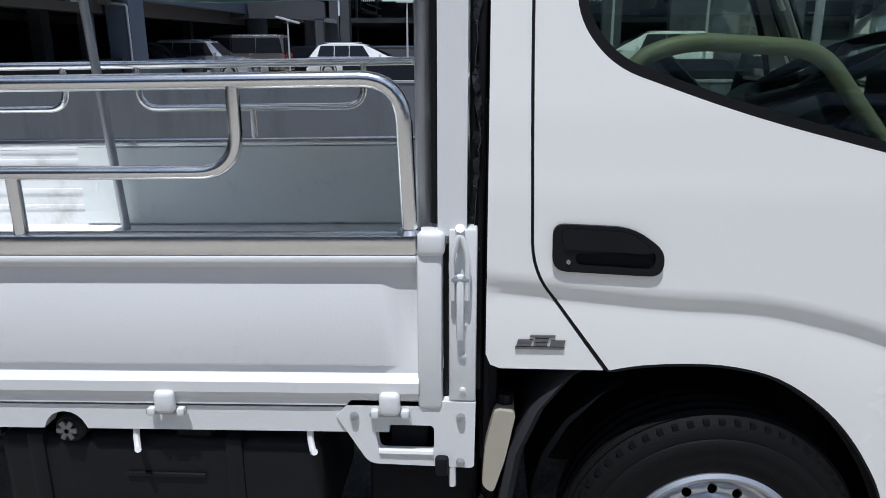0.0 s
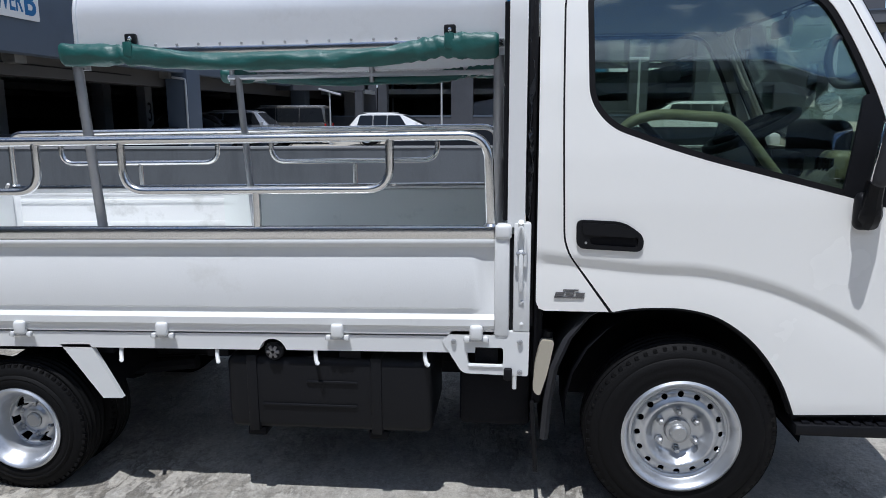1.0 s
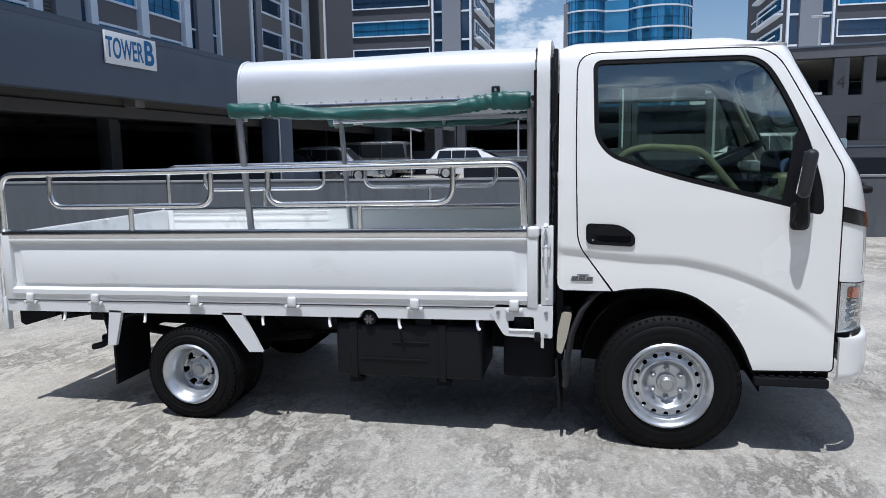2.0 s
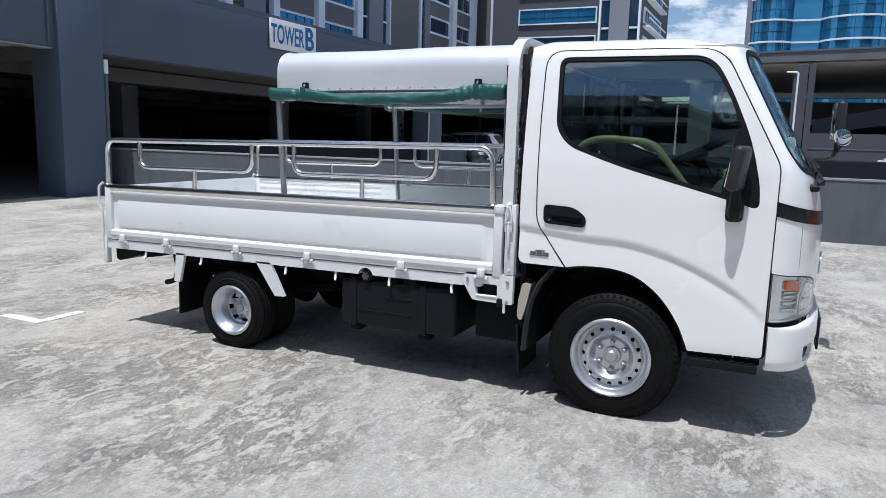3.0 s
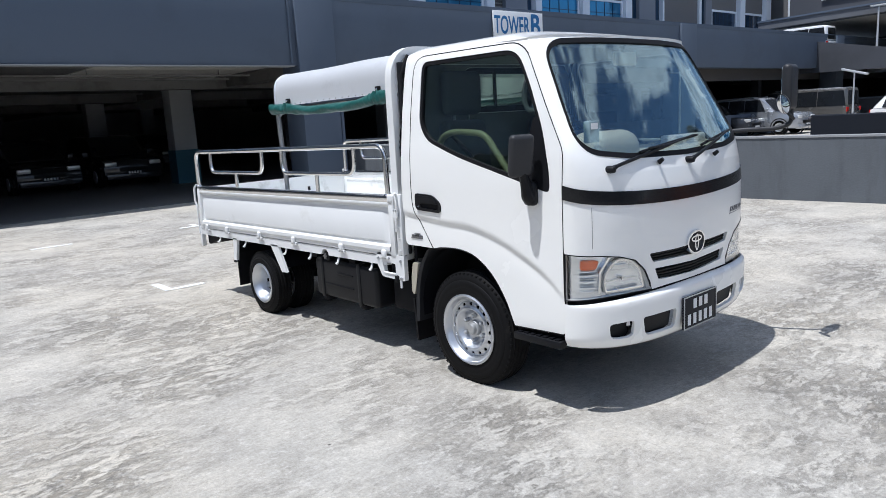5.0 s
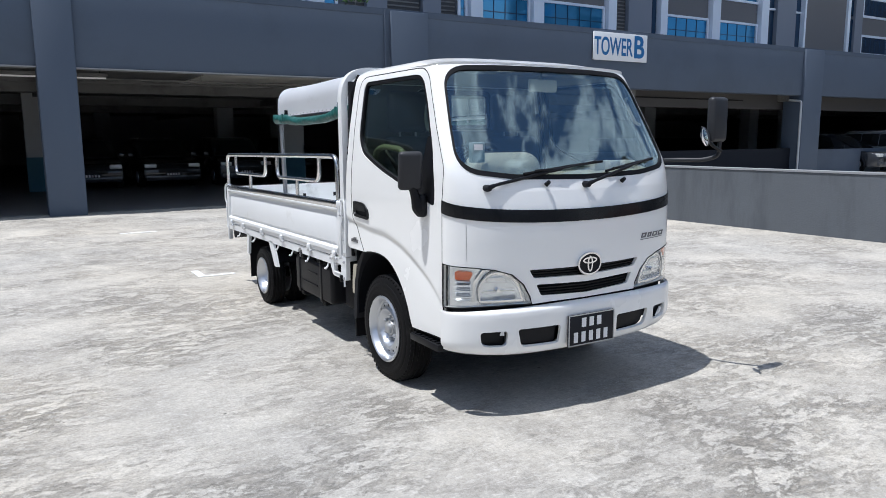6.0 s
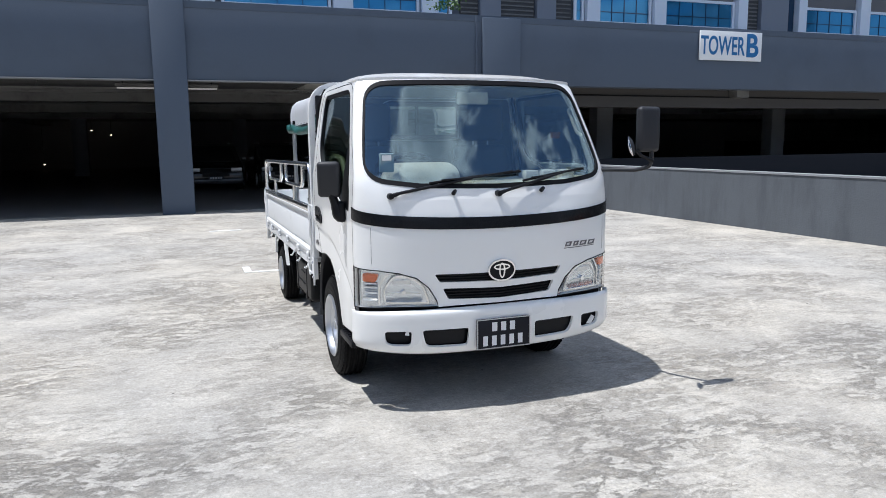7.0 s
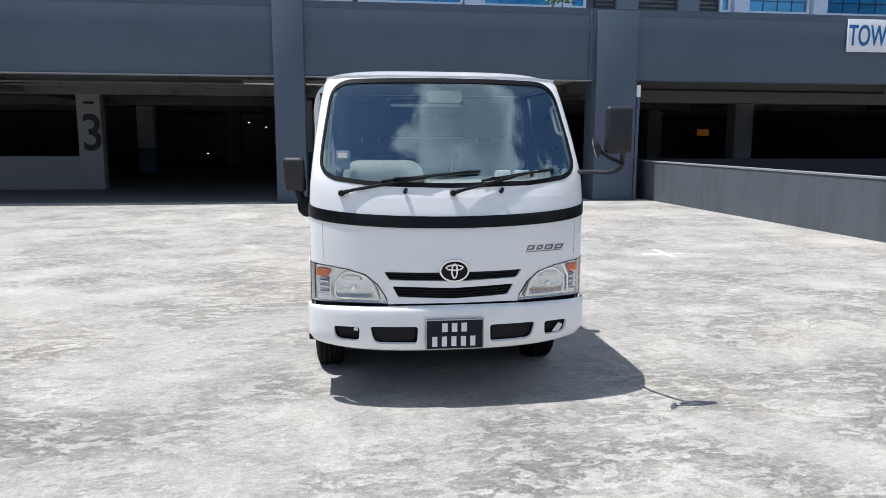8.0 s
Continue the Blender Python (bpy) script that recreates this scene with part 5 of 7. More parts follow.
    emblem = part("emblem", sheet(oval, [oval_in], at(0.019), 0.02, 0.020, out), M_CHROME, truck, "oval chrome emblem on black")
    part("emblem_plate", sheet(inset(oval, 0.006), [], at(0.010), 0.03, 0.016, out), M_BLACK, emblem)
    for ry, rz, zc in ((0.052, 0.019, 0.812), (0.020, 0.045, 0.792)):
        ring_o = [(ry * math.cos(t), zc + rz * math.sin(t)) for t in np.linspace(0, 2 * math.pi, 25)[:-1]]
        ring_i = [((ry - 0.010) * math.cos(t), zc + (rz - 0.009) * math.sin(t)) for t in np.linspace(0, 2 * math.pi, 25)[:-1]]
        part("emblem_ring", sheet(ring_o, [ring_i], at(0.017), 0.02, 0.008, out), M_CHROME, emblem)
    # model badge as plain slanted bars
    mb = part("model_badge", sheet(on_nose([(0.42, 0.888), (0.655, 0.892), (0.655, 0.896), (0.42, 0.892)]), [], lambda a, z: nose(a, z, 0.003), 0.05, 0.003, out), M_DARKCHROME, truck, "chrome model badge")
    for k, (y, w) in enumerate(((0.425, 0.042), (0.485, 0.034), (0.535, 0.048), (0.600, 0.050))):
        part("badge_bar", sheet(on_nose([(y, 0.900), (y + w, 0.901), (y + w + 0.012, 0.928), (y + 0.012, 0.927)]), [on_nose([(y + 0.010, 0.907), (y + w - 0.008, 0.908), (y + w, 0.921), (y + 0.018, 0.920)])], lambda a, z: nose(a, z, 0.004), 0.03, 0.004, out), M_DARKCHROME, mb)
    # head lamps
    for s, line in ((-1, lamp_l), (1, lamp_r)):
        hl = part("headlamp", sheet(inset(line, 0.004), [], lambda a, z: nose(a, z, -0.030), 0.035, 0.004, out), M_BOWL, truck, "clear headlamp with amber indicator")
        wall = bmesh.new()
        ring = resample(inset(line, 0.004), 0.03)
        va, vb = [wall.verts.new(nose(a, z, 0.0)) for a, z in ring], [wall.verts.new(nose(a, z, -0.030)) for a, z in ring]
        for k in range(len(ring)):
            j = (k + 1) % len(ring)
            wall.faces.new((va[k], va[j], vb[j], vb[k]))
        bmesh.ops.recalc_face_normals(wall, faces=wall.faces)
        part("lamp_wall", wall, M_REFL, hl)
        part("lamp_lens", sheet(inset(line, 0.003), [], lambda a, z: nose(a, z, 0.003), 0.03, 0.004, out), M_LENS, hl, "clear lens", smooth=60)
        part("lamp_rim", sheet(line, [inset(line, 0.005)], lambda a, z: nose(a, z, 0.003), 0.03, 0.008, out), M_RUBBER, hl)
        bowl = on_nose(rounded([(s * 0.425, 0.624, 0.012), (s * 0.672, 0.630, 0.015), (s * 0.686, 0.715, 0.05), (s * 0.625, 0.792, 0.05), (s * 0.545, 0.788, 0.05), (s * 0.462, 0.735, 0.05)], 5))
        mid_a = sum(p[0] for p in bowl) / len(bowl)

        def dish(a, z):
            # hollow, deepest behind the bulb
            d = min(1.0, ((a - mid_a) / 0.15) ** 2 + ((z - 0.70) / 0.09) ** 2)
            return nose(a, z, -0.029 + 0.018 * d)

        part("lamp_ring", sheet(bowl, [inset(bowl, 0.010)], lambda a, z: nose(a, z, -0.006), 0.03, 0.020, out), M_CHROME, hl)
        part("lamp_groove", sheet(inset(bowl, -0.005), [inset(bowl, 0.001)], lambda a, z: nose(a, z, -0.008), 0.03, 0.010, out), M_HUB, hl)
        part("lamp_bowl", sheet(inset(bowl, 0.009), [], dish, 0.012, 0.003, out), M_BOWL, hl, "silvered lamp bowl", smooth=60)
        hood = on_nose([(s * 0.525, 0.738), (s * 0.640, 0.744), (s * 0.630, 0.764), (s * 0.540, 0.760)])
        part("bulb_hood", sheet(hood, [], lambda a, z: nose(a, z, -0.012), 0.03, 0.012, out), M_REFL, hl)
        # a step across the bowl, and stepped facets in the outer corner
        part("bowl_step", sheet(on_nose([(s * 0.450, 0.676), (s * 0.560, 0.684), (s * 0.676, 0.680), (s * 0.676, 0.688), (s * 0.560, 0.692), (s * 0.454, 0.684)]), [], lambda a, z: nose(a, z, -0.020), 0.03, 0.010, out), M_REFL, hl)
        for k, (z0, z1) in enumerate(((0.640, 0.664), (0.672, 0.696), (0.704, 0.726), (0.730, 0.746))):
            facet = on_nose([(s * 0.716, z0), (s * 0.786, z0 + 0.004), (s * 0.788, z1 + 0.004), (s * 0.716, z1)])
            part("corner_facet", sheet(facet, [], lambda a, z, z0=z0, z1=z1: nose(a, z, -0.026 + 0.016 * ease((z - z0) / (z1 - z0))), 0.006, 0.003, out), M_BOWL, hl, smooth=60)
        c = nose(mid_a, 0.692, -0.03)
        part("bulb", tube(bmesh.new(), [c, c + Vector((0.022, 0, 0))], [0.016, 0.012]), M_CHROME, hl)
        part("divider", sheet(on_nose([(s * 0.700, 0.632), (s * 0.710, 0.633), (s * 0.706, 0.740), (s * 0.662, 0.806), (s * 0.650, 0.804), (s * 0.696, 0.735)]), [], lambda a, z: nose(a, z, -0.006), 0.04, 0.02, out), M_CHROME, hl)
        am = on_nose(rounded([(s * 0.722, 0.752, 0.015), (s * 0.786, 0.755, 0.012), (s * 0.786, 0.802, 0.012), (s * 0.706, 0.798, 0.015)], 4))
        part("indicator", sheet(am, [], lambda a, z: nose(a, z, -0.010), 0.04, 0.016, out), M_AMBER, hl, "amber indicator")
    # dark gap over the bumper
    part("nose_backing", sheet([(-0.99, 0.55), (0.99, 0.55), (0.99, 0.622), (-0.99, 0.622)], [], lambda a, z: nose(a, 0.62, -0.045) + Vector((0, 0, z - 0.62)), 0.08, 0.01, out), M_CHASSIS, truck)
    # bumper
    prof = ((0.318, 1.598, 0.0), (0.330, 1.628, 0.0), (0.37, 1.645, 0), (0.45, 1.655, 0), (0.552, 1.655, 0), (0.574, 1.651, 0), (0.584, 1.640, 0), (0.592, 1.608, 0))

    def bump(a, z, out_=0.0):
        u = math.sin(a * math.pi / 2)
        k = max(0.0, 1 - abs(u) ** 2.8) ** 0.42
        xf = float(np.interp(z, [p[0] for p in prof], [p[1] for p in prof])) + out_
        lift = 0.052 * abs(u) ** 3 * max(0.0, (0.42 - z) / 0.10)
        hw = 0.836 - 0.02 * ease((0.40 - z) / 0.08)
        drop = 0.004 * abs(u) ** 8 * max(0.0, (z - 0.54) / 0.05)
        return Vector((1.392 + (xf - 1.392) * k, hw * u, z + lift - drop))

    def ay(y):
        return math.asin(y / 0.836) * 2 / math.pi

    cuts = []
    for s in (-1, 1):
        cuts.append([(ay(y), z) for y, z in rounded([(s * 0.690, 0.478, 0.025), (s * 0.540, 0.476, 0.02), (s * 0.545, 0.386, 0.03), (s * 0.675, 0.388, 0.04)], 4)])
        cuts.append([(ay(y), z) for y, z in rounded([(s * 0.482, 0.478, 0.02), (s * 0.208, 0.474, 0.02), (s * 0.215, 0.368, 0.025), (s * 0.455, 0.372, 0.035)], 4)])
    edge = [(a, 0.318) for a in np.linspace(-0.968, 0.968, 21)] + [(a, 0.590) for a in np.linspace(0.968, -0.968, 21)]
    rows = [[(a, z) for a in np.linspace(-0.96, 0.96, 70)] for z in (0.33, 0.345, 0.53, 0.552, 0.564, 0.574, 0.580, 0.585)]
    bumper = part("bumper", sheet(edge, cuts, bump, 0.030, 0.018, out, rows), M_PAINT, truck, "white front bumper with four openings", smooth=60)
    for c in cuts:
        part("fog_recess", sheet(inset(c, -0.012), [], lambda a, z: bump(a, z, -0.05), 0.05, 0.004, out), M_BLACK, bumper, "black recess in the bumper")
    for s in (-1, 1):
        lip = cuts[1] if s < 0 else cuts[3]
        part("fog_glass", sheet(inset(lip, 0.012), [], lambda a, z: bump(a, z, -0.028), 0.05, 0.004, out), M_BLACK, bumper)
        part("foil_scrap", sheet([(ay(s * 0.550), 0.448), (ay(s * 0.575), 0.452), (ay(s * 0.568), 0.470), (ay(s * 0.552), 0.472)] if s < 0 else [(ay(0.600), 0.40), (ay(0.640), 0.395), (ay(0.668), 0.44), (ay(0.640), 0.455), (ay(0.62), 0.43)], [], lambda a, z: bump(a, z, -0.02), 0.03, 0.004, out), M_WHITE, bumper, "torn white plastic edge")
    plate = part("number_plate", boxed(1.660, 1.672, -0.168, 0.168, 0.341, 0.518, bevel=0.003), M_PLATE, bumper, "black number plate with white bars")
    part("plate_rim", sheet([(-0.168, 0.341), (0.168, 0.341), (0.168, 0.518), (-0.168, 0.518)], [[(-0.162, 0.347), (0.162, 0.347), (0.162, 0.512), (-0.162, 0.512)]], lambda y, z: (1.6745, y, z), 0.2, 0.003, out), M_HUB, plate)
    for k in range(3):
        part("plate_bar", boxed(1.672, 1.6738, -0.074 + 0.056 * k, -0.042 + 0.056 * k, 0.444, 0.496), M_WHITE, plate, smooth=0)
    for k in range(5):
        part("plate_bar", boxed(1.672, 1.6738, -0.130 + 0.055 * k, -0.101 + 0.055 * k, 0.360, 0.418), M_WHITE, plate, smooth=0)


cab_front()


def wipers():
    for y0, y1, z1 in ((-0.625, 0.16, 1.352), (-0.005, 0.60, 1.358)):
        base = nose(across(y0, 1.232), 1.232, 0.02)
        tip = nose(across(y1, z1), z1, 0.016)
        mid = nose(across(y0 + 0.6 * (y1 - y0), 1.322), 1.322, 0.03)
        w = part("wiper", tube(bmesh.new(), bend([base, base + Vector((0.006, 0.05, 0.016)), mid], 0.05), [0.012] * 3 + [0.009] * 6), M_BLACK, truck, "black windshield wiper")
        part("pivot", lathe(bmesh.new(), [(0.001, 0.022), (0.015, 0.020), (0.019, 0.0), (0.017, -0.022)], 14, "x", tuple(base)), M_BLACK, w)
        a = nose(across(y0 + 0.28 * (y1 - y0), 1.298), 1.298, 0.014)
        part("blade", tube(bmesh.new(), [a, a.lerp(tip, 0.5) + Vector((0.004, 0, 0.004)), tip], 0.0075, 8), M_RUBBER, w)
        part("blade_frame", tube(bmesh.new(), [a.lerp(tip, 0.12) + Vector((0.012, 0, 0.01)), mid, a.lerp(tip, 0.9) + Vector((0.010, 0, 0.008))], 0.0055, 8), M_BLACK, w)
    for y in (-0.275, 0.275):
        p = nose(across(y, 1.238), 1.238, 0.008)
        part("washer_nozzle", tube(bmesh.new(), [p, p + Vector((0.022, 0.004, 0.018))], [0.013, 0.010]), M_BLACK, truck, "black washer nozzle")


wipers()


def mirrors():
    # driver's side: moulded housing on a swan neck from the sail
    m = part("door_mirror", boxed(-0.026, 0.026, -0.066, 0.066, -0.104, 0.104, bevel=0.024, seg=4), M_FADED, truck, "black moulded door mirror")
    m.matrix_basis = pose(1.228, -0.905, 1.318, 0, 8, -17)
    part("mirror_glass", boxed(-0.030, -0.024, -0.054, 0.054, -0.090, 0.090, bevel=0.003), M_MIRROR, m)
    part("mirror_arm", tube(bmesh.new(), bend([(1.224, -0.832, 1.09), (1.224, -0.858, 1.12), (1.222, -0.872, 1.18), (1.222, -0.892, 1.24)], 0.03), [0.034, 0.036, 0.037, 0.037, 0.036, 0.035, 0.033, 0.031, 0.030, 0.028, 0.027, 0.026, 0.025, 0.025, 0.024, 0.024][:16]), M_BLACK, truck)
    part("mirror_foot", boxed(1.182, 1.262, -0.862, -0.812, 1.066, 1.190, bevel=0.024, seg=4), M_BLACK, truck)
    # far side: steel stay with a tall mirror and a round one
    stay = part("mirror_stay", tube(bmesh.new(), bend([(1.40, 0.775, 1.338), (1.50, 0.80, 1.345), (1.65, 0.885, 1.345), (1.722, 0.938, 1.37), (1.722, 0.938, 1.50)], 0.035), 0.013, 10), M_FADED, truck, "black steel mirror stay")
    m2 = part("mirror_head", boxed(-0.028, 0.028, -0.081, 0.081, -0.132, 0.132, bevel=0.026, seg=4), M_FADED, stay, "tall black mirror head")
    m2.matrix_basis = pose(1.722, 0.908, 1.586, 0, 0, 8)
    part("mirror_glass", boxed(-0.034, -0.028, -0.052, 0.052, -0.115, 0.115, bevel=0.002), M_MIRROR, stay).matrix_basis = pose(1.722, 0.908, 1.586, 0, 0, 8)
    dome = part("round_mirror", lathe(bmesh.new(), [(0.001, 0.024), (0.034, 0.018), (0.056, 0.008), (0.061, 0.0), (0.001, -0.004)], 24, "x"), M_FADED, stay, "small round mirror")
    dome.matrix_basis = pose(1.745, 0.775, 1.488, 0, -16, 58)
    part("round_glass", lathe(bmesh.new(), [(0.001, -0.014), (0.036, -0.011), (0.057, -0.003), (0.057, 0.002)], 24, "x"), M_MIRROR, stay).matrix_basis = pose(1.745, 0.775, 1.488, 0, -16, 58)
    part("round_bracket", tube(bmesh.new(), [(1.735, 0.94, 1.40), (1.742, 0.86, 1.43), (1.748, 0.80, 1.468)], 0.010, 8), M_BLACK, stay)


mirrors()


def cabin():
    """What shows through the glass: seats, wheel, dashboard, mirror, belts."""
    for y, w, top in ((-0.42, 0.22, 0.150), (0.43, 0.27, 0.175)):
        seat = part("seat", boxed(0.36, 0.86, y - w, y + w, 0.79, 0.96, bevel=0.05, seg=3), M_SEAT, truck, "dark cloth cab seat with a tall head rest")
        back = bmesh.new()
        box(back, 0.285, 0.385, y - w, y + w, 0.92, 1.50, bevel=0.045, seg=3)
        for v in back.verts:
            k = ease((v.co.z - 1.20) / 0.30)
            v.co.y = y + (v.co.y - y) * (1 - 0.22 * k)
            v.co.x -= 0.03 * k
        part("backrest", back, M_SEAT, seat, smooth=50)
        part("head_rest", boxed(0.265, 0.345, y - top, y + top, 1.53, 1.795, bevel=0.038, seg=4), M_SEAT, seat)
        for d in (-0.06, 0.06):
            part("head_rest_post", tube(bmesh.new(), [(0.30, y + d, 1.48), (0.30, y + d, 1.56)], 0.007, 8), M_GALV, seat)
    part("seat_hoop", tube(bmesh.new(), bend([(0.36, 0.16, 1.19), (0.34, 0.18, 1.40), (0.34, 0.52, 1.40), (0.36, 0.56, 1.19)], 0.06), 0.008, 8), M_STEEL, truck, "bright wire hoop behind the seat")
    # olive padded bar just inside the driver's window
    part("grab_bar", tube(bmesh.new(), bend([(0.415, -0.735, 1.22), (0.452, -0.735, 1.405), (0.56, -0.735, 1.440), (0.815, -0.735, 1.424), (0.985, -0.735, 1.215)], 0.06), 0.018, 12), M_OLIVE, truck, "olive padded bar inside the door")
    part("bar_stay", tube(bmesh.new(), [(0.505, -0.70, 1.425), (0.62, -0.68, 1.32), (0.70, -0.66, 1.20)], 0.013, 8), M_BLACK, truck)
    dash = part("dashboard", prism(bmesh.new(), rounded([(1.08, 0.85, 0.02), (1.08, 1.12, 0.05), (1.12, 1.245, 0.05), (1.20, 1.295, 0.04), (1.36, 1.262, 0.02), (1.38, 1.20, 0), (1.37, 0.85, 0)], 4), lambda u, v, w: (u, w, v), -0.735, 0.735), M_LINER, truck, "grey-beige dashboard")
    # its top runs forward to the foot of the screen, coloured paler for the sun
    bm = bmesh.new()
    n = 24
    rows = []
    for i in range(7):
        f = i / 6
        rows.append([bm.verts.new((1.20 + (nose(-0.86 + 1.72 * j / n, 1.262).x - 0.016 - 1.20) * f, nose(-0.86 + 1.72 * j / n, 1.262).y * (1.0 if f < 1 else 0.99), 1.308 - 0.046 * f + 0.006 * math.sin(9 * j / n))) for j in range(n + 1)])
    for a, b in zip(rows, rows[1:]):
        for j in range(n):
            bm.faces.new((a[j], b[j], b[j + 1], a[j + 1]))
    bm.normal_update()
    if sum(fc.normal.z for fc in bm.faces) < 0:
        bmesh.ops.reverse_faces(bm, faces=bm.faces)
    thicken(bm, 0.012)
    part("dash_top", bm, M_DASH, dash, "dashboard top with sunlight in its pale colour")
    part("instrument_hood", boxed(1.185, 1.275, -0.60, -0.16, 1.19, 1.416, bevel=0.040, seg=4), M_BLACK, dash)
    # rounded back of the instrument hood, the sun on it put into the colour
    part("hood_back", boxed(1.230, 1.435, -0.62, -0.14, 1.16, 1.408, bevel=0.100, seg=7), M_DASH, dash, "back of the instrument hood, coloured pale for sunlight")
    part("cluster_lens", boxed(1.110, 1.122, -0.56, -0.26, 1.215, 1.300, bevel=0.004), M_GLOSSBLACK, dash)
    part("centre_stack", boxed(1.07, 1.14, -0.12, 0.20, 0.95, 1.18, bevel=0.02), M_SEAT, dash)
    part("column_shroud", boxed(1.03, 1.16, -0.45, -0.31, 1.17, 1.27, bevel=0.03), M_SEAT, dash)
    for q in ((0.30, 1.285), (0.42, 1.285), (0.55, 1.285)):
        part("paper_bundle", boxed(1.24, 1.34, q[0], q[0] + 0.09, q[1], q[1] + 0.06, bevel=0.01), M_WHITE, dash, "papers on the dashboard")
    for k in range(6):
        part("vent_slat", boxed(1.066, 1.12, -0.725 + 0.018 * k, -0.715 + 0.018 * k, 1.06, 1.16), M_BLACK, dash, smooth=0)
    col = part("steering_wheel", lathe(bmesh.new(), [(0.172 + 0.016 * math.cos(t), 0.016 * math.sin(t)) for t in np.linspace(0, 2 * math.pi, 11)[:-1]], 40, "z", closed=True), M_FADED, truck, "black steering wheel")
    col.matrix_basis = pose(0.985, -0.38, 1.375, 0, -26, 0)
    part("wheel_hub", lathe(bmesh.new(), [(0.001, 0.01), (0.055, 0.008), (0.06, -0.03), (0.035, -0.05), (0.030, -0.26)], 20, "z"), M_BLACK, col)
    for k in range(4):
        a = radians(45 + 90 * k)
        part("wheel_spoke", tube(bmesh.new(), [(0.04 * math.cos(a), 0.04 * math.sin(a), -0.005), (0.168 * math.cos(a), 0.168 * math.sin(a), 0)], 0.014, 8), M_BLACK, col)
    part("cab_mirror", boxed(1.19, 1.215, -0.105, 0.105, 1.750, 1.825, bevel=0.014), M_DASH, truck, "inside rear-view mirror")
    part("mirror_stem", tube(bmesh.new(), [(1.205, -0.02, 1.82), (1.225, -0.02, 1.87)], 0.008, 8), M_LINER, truck)
    u = nose(across(-0.60, 1.40), 1.40, -0.05)
    unit = part("toll_unit", boxed(u.x - 0.02, u.x + 0.02, -0.655, -0.575, 1.36, 1.465, bevel=0.006), M_BLUEUNIT, truck, "blue-grey toll unit inside the windshield")
    part("unit_label", boxed(u.x + 0.0205, u.x + 0.022, -0.645, -0.592, 1.425, 1.455), M_WHITE, unit)
    part("label_strip", sheet(on_nose([(-0.12, 1.862), (0.13, 1.862), (0.13, 1.870), (-0.12, 1.870)]), [], lambda a, z: nose(a, z, -0.012), 0.1, 0.001, (1, 0, 0)), M_WHITE, truck, "white label strip on the screen")
    for s in (-1, 1):
        part("seat_belt", tube(bmesh.new(), [(0.27, s * 0.70, 1.66), (0.275, s * 0.715, 1.2), (0.30, s * 0.72, 0.85)], 0.014, 6), M_LINER, truck)
        part("pillar_trim", tube(bmesh.new(), [nose(s * 0.90, 1.33, -0.035), nose(s * 0.90, 1.60, -0.035), nose(s * 0.90, 1.84, -0.035)], 0.025, 8), M_LINER, truck)
    part("pillar_loop", tube(bmesh.new(), bend([(1.205, -0.728, 1.665), (1.120, -0.728, 1.690), (1.098, -0.730, 1.600), (1.130, -0.732, 1.525), (1.245, -0.732, 1.535)], 0.035), 0.013, 10), M_SEAT, truck, "dark padded loop on the pillar")
    pod = part("vent_pod", boxed(1.145, 1.290, -0.742, -0.60, 1.200, 1.314, bevel=0.03, seg=4), M_OLIVE, truck, "olive vent pod at the end of the dashboard")
    for k in range(4):
        part("vent_slat", boxed(1.132, 1.152, -0.730 + 0.030 * k, -0.716 + 0.030 * k, 1.225, 1.290), M_BLACK, pod, smooth=0)
    part("grab_handle", tube(bmesh.new(), bend([nose(0.86, 1.56, -0.05), nose(0.84, 1.57, -0.085), nose(0.84, 1.72, -0.085), nose(0.86, 1.73, -0.05)], 0.02), 0.010, 8), M_DASH, truck, "pale grab handle on the pillar")


cabin()


# wheels -------------------------------------------------------------------
def tyre(bm, R, rim, w, y0):
    prof = [(rim - 0.01, y0 + 0.018), (rim + 0.004, y0 + 0.008), (rim + 0.012, y0 + 0.002), (rim + 0.018, y0 + 0.0035), (rim + 0.22 * (R - rim), y0 - 0.001), (rim + 0.36 * (R - rim), y0 - 0.004), (rim + 0.40 * (R - rim), y0 - 0.0015), (rim + 0.46 * (R - rim), y0 - 0.004), (R - 0.052, y0 + 0.000), (R - 0.049, y0 + 0.004), (R - 0.040, y0 + 0.003), (R - 0.018, y0 + 0.016), (R - 0.004, y0 + 0.030)]
    for k in range(4):
        c = y0 + w * (0.22 + 0.186 * k)
        prof += [(R, c - 0.012), (R - 0.008, c - 0.006), (R - 0.008, c + 0.004), (R, c + 0.010)]
    prof += [(R - 0.004, y0 + w - 0.030), (R - 0.018, y0 + w - 0.016), (R - 0.055, y0 + w - 0.002), (rim, y0 + w - 0.01)]
    return lathe(bm, prof, 72, "y")


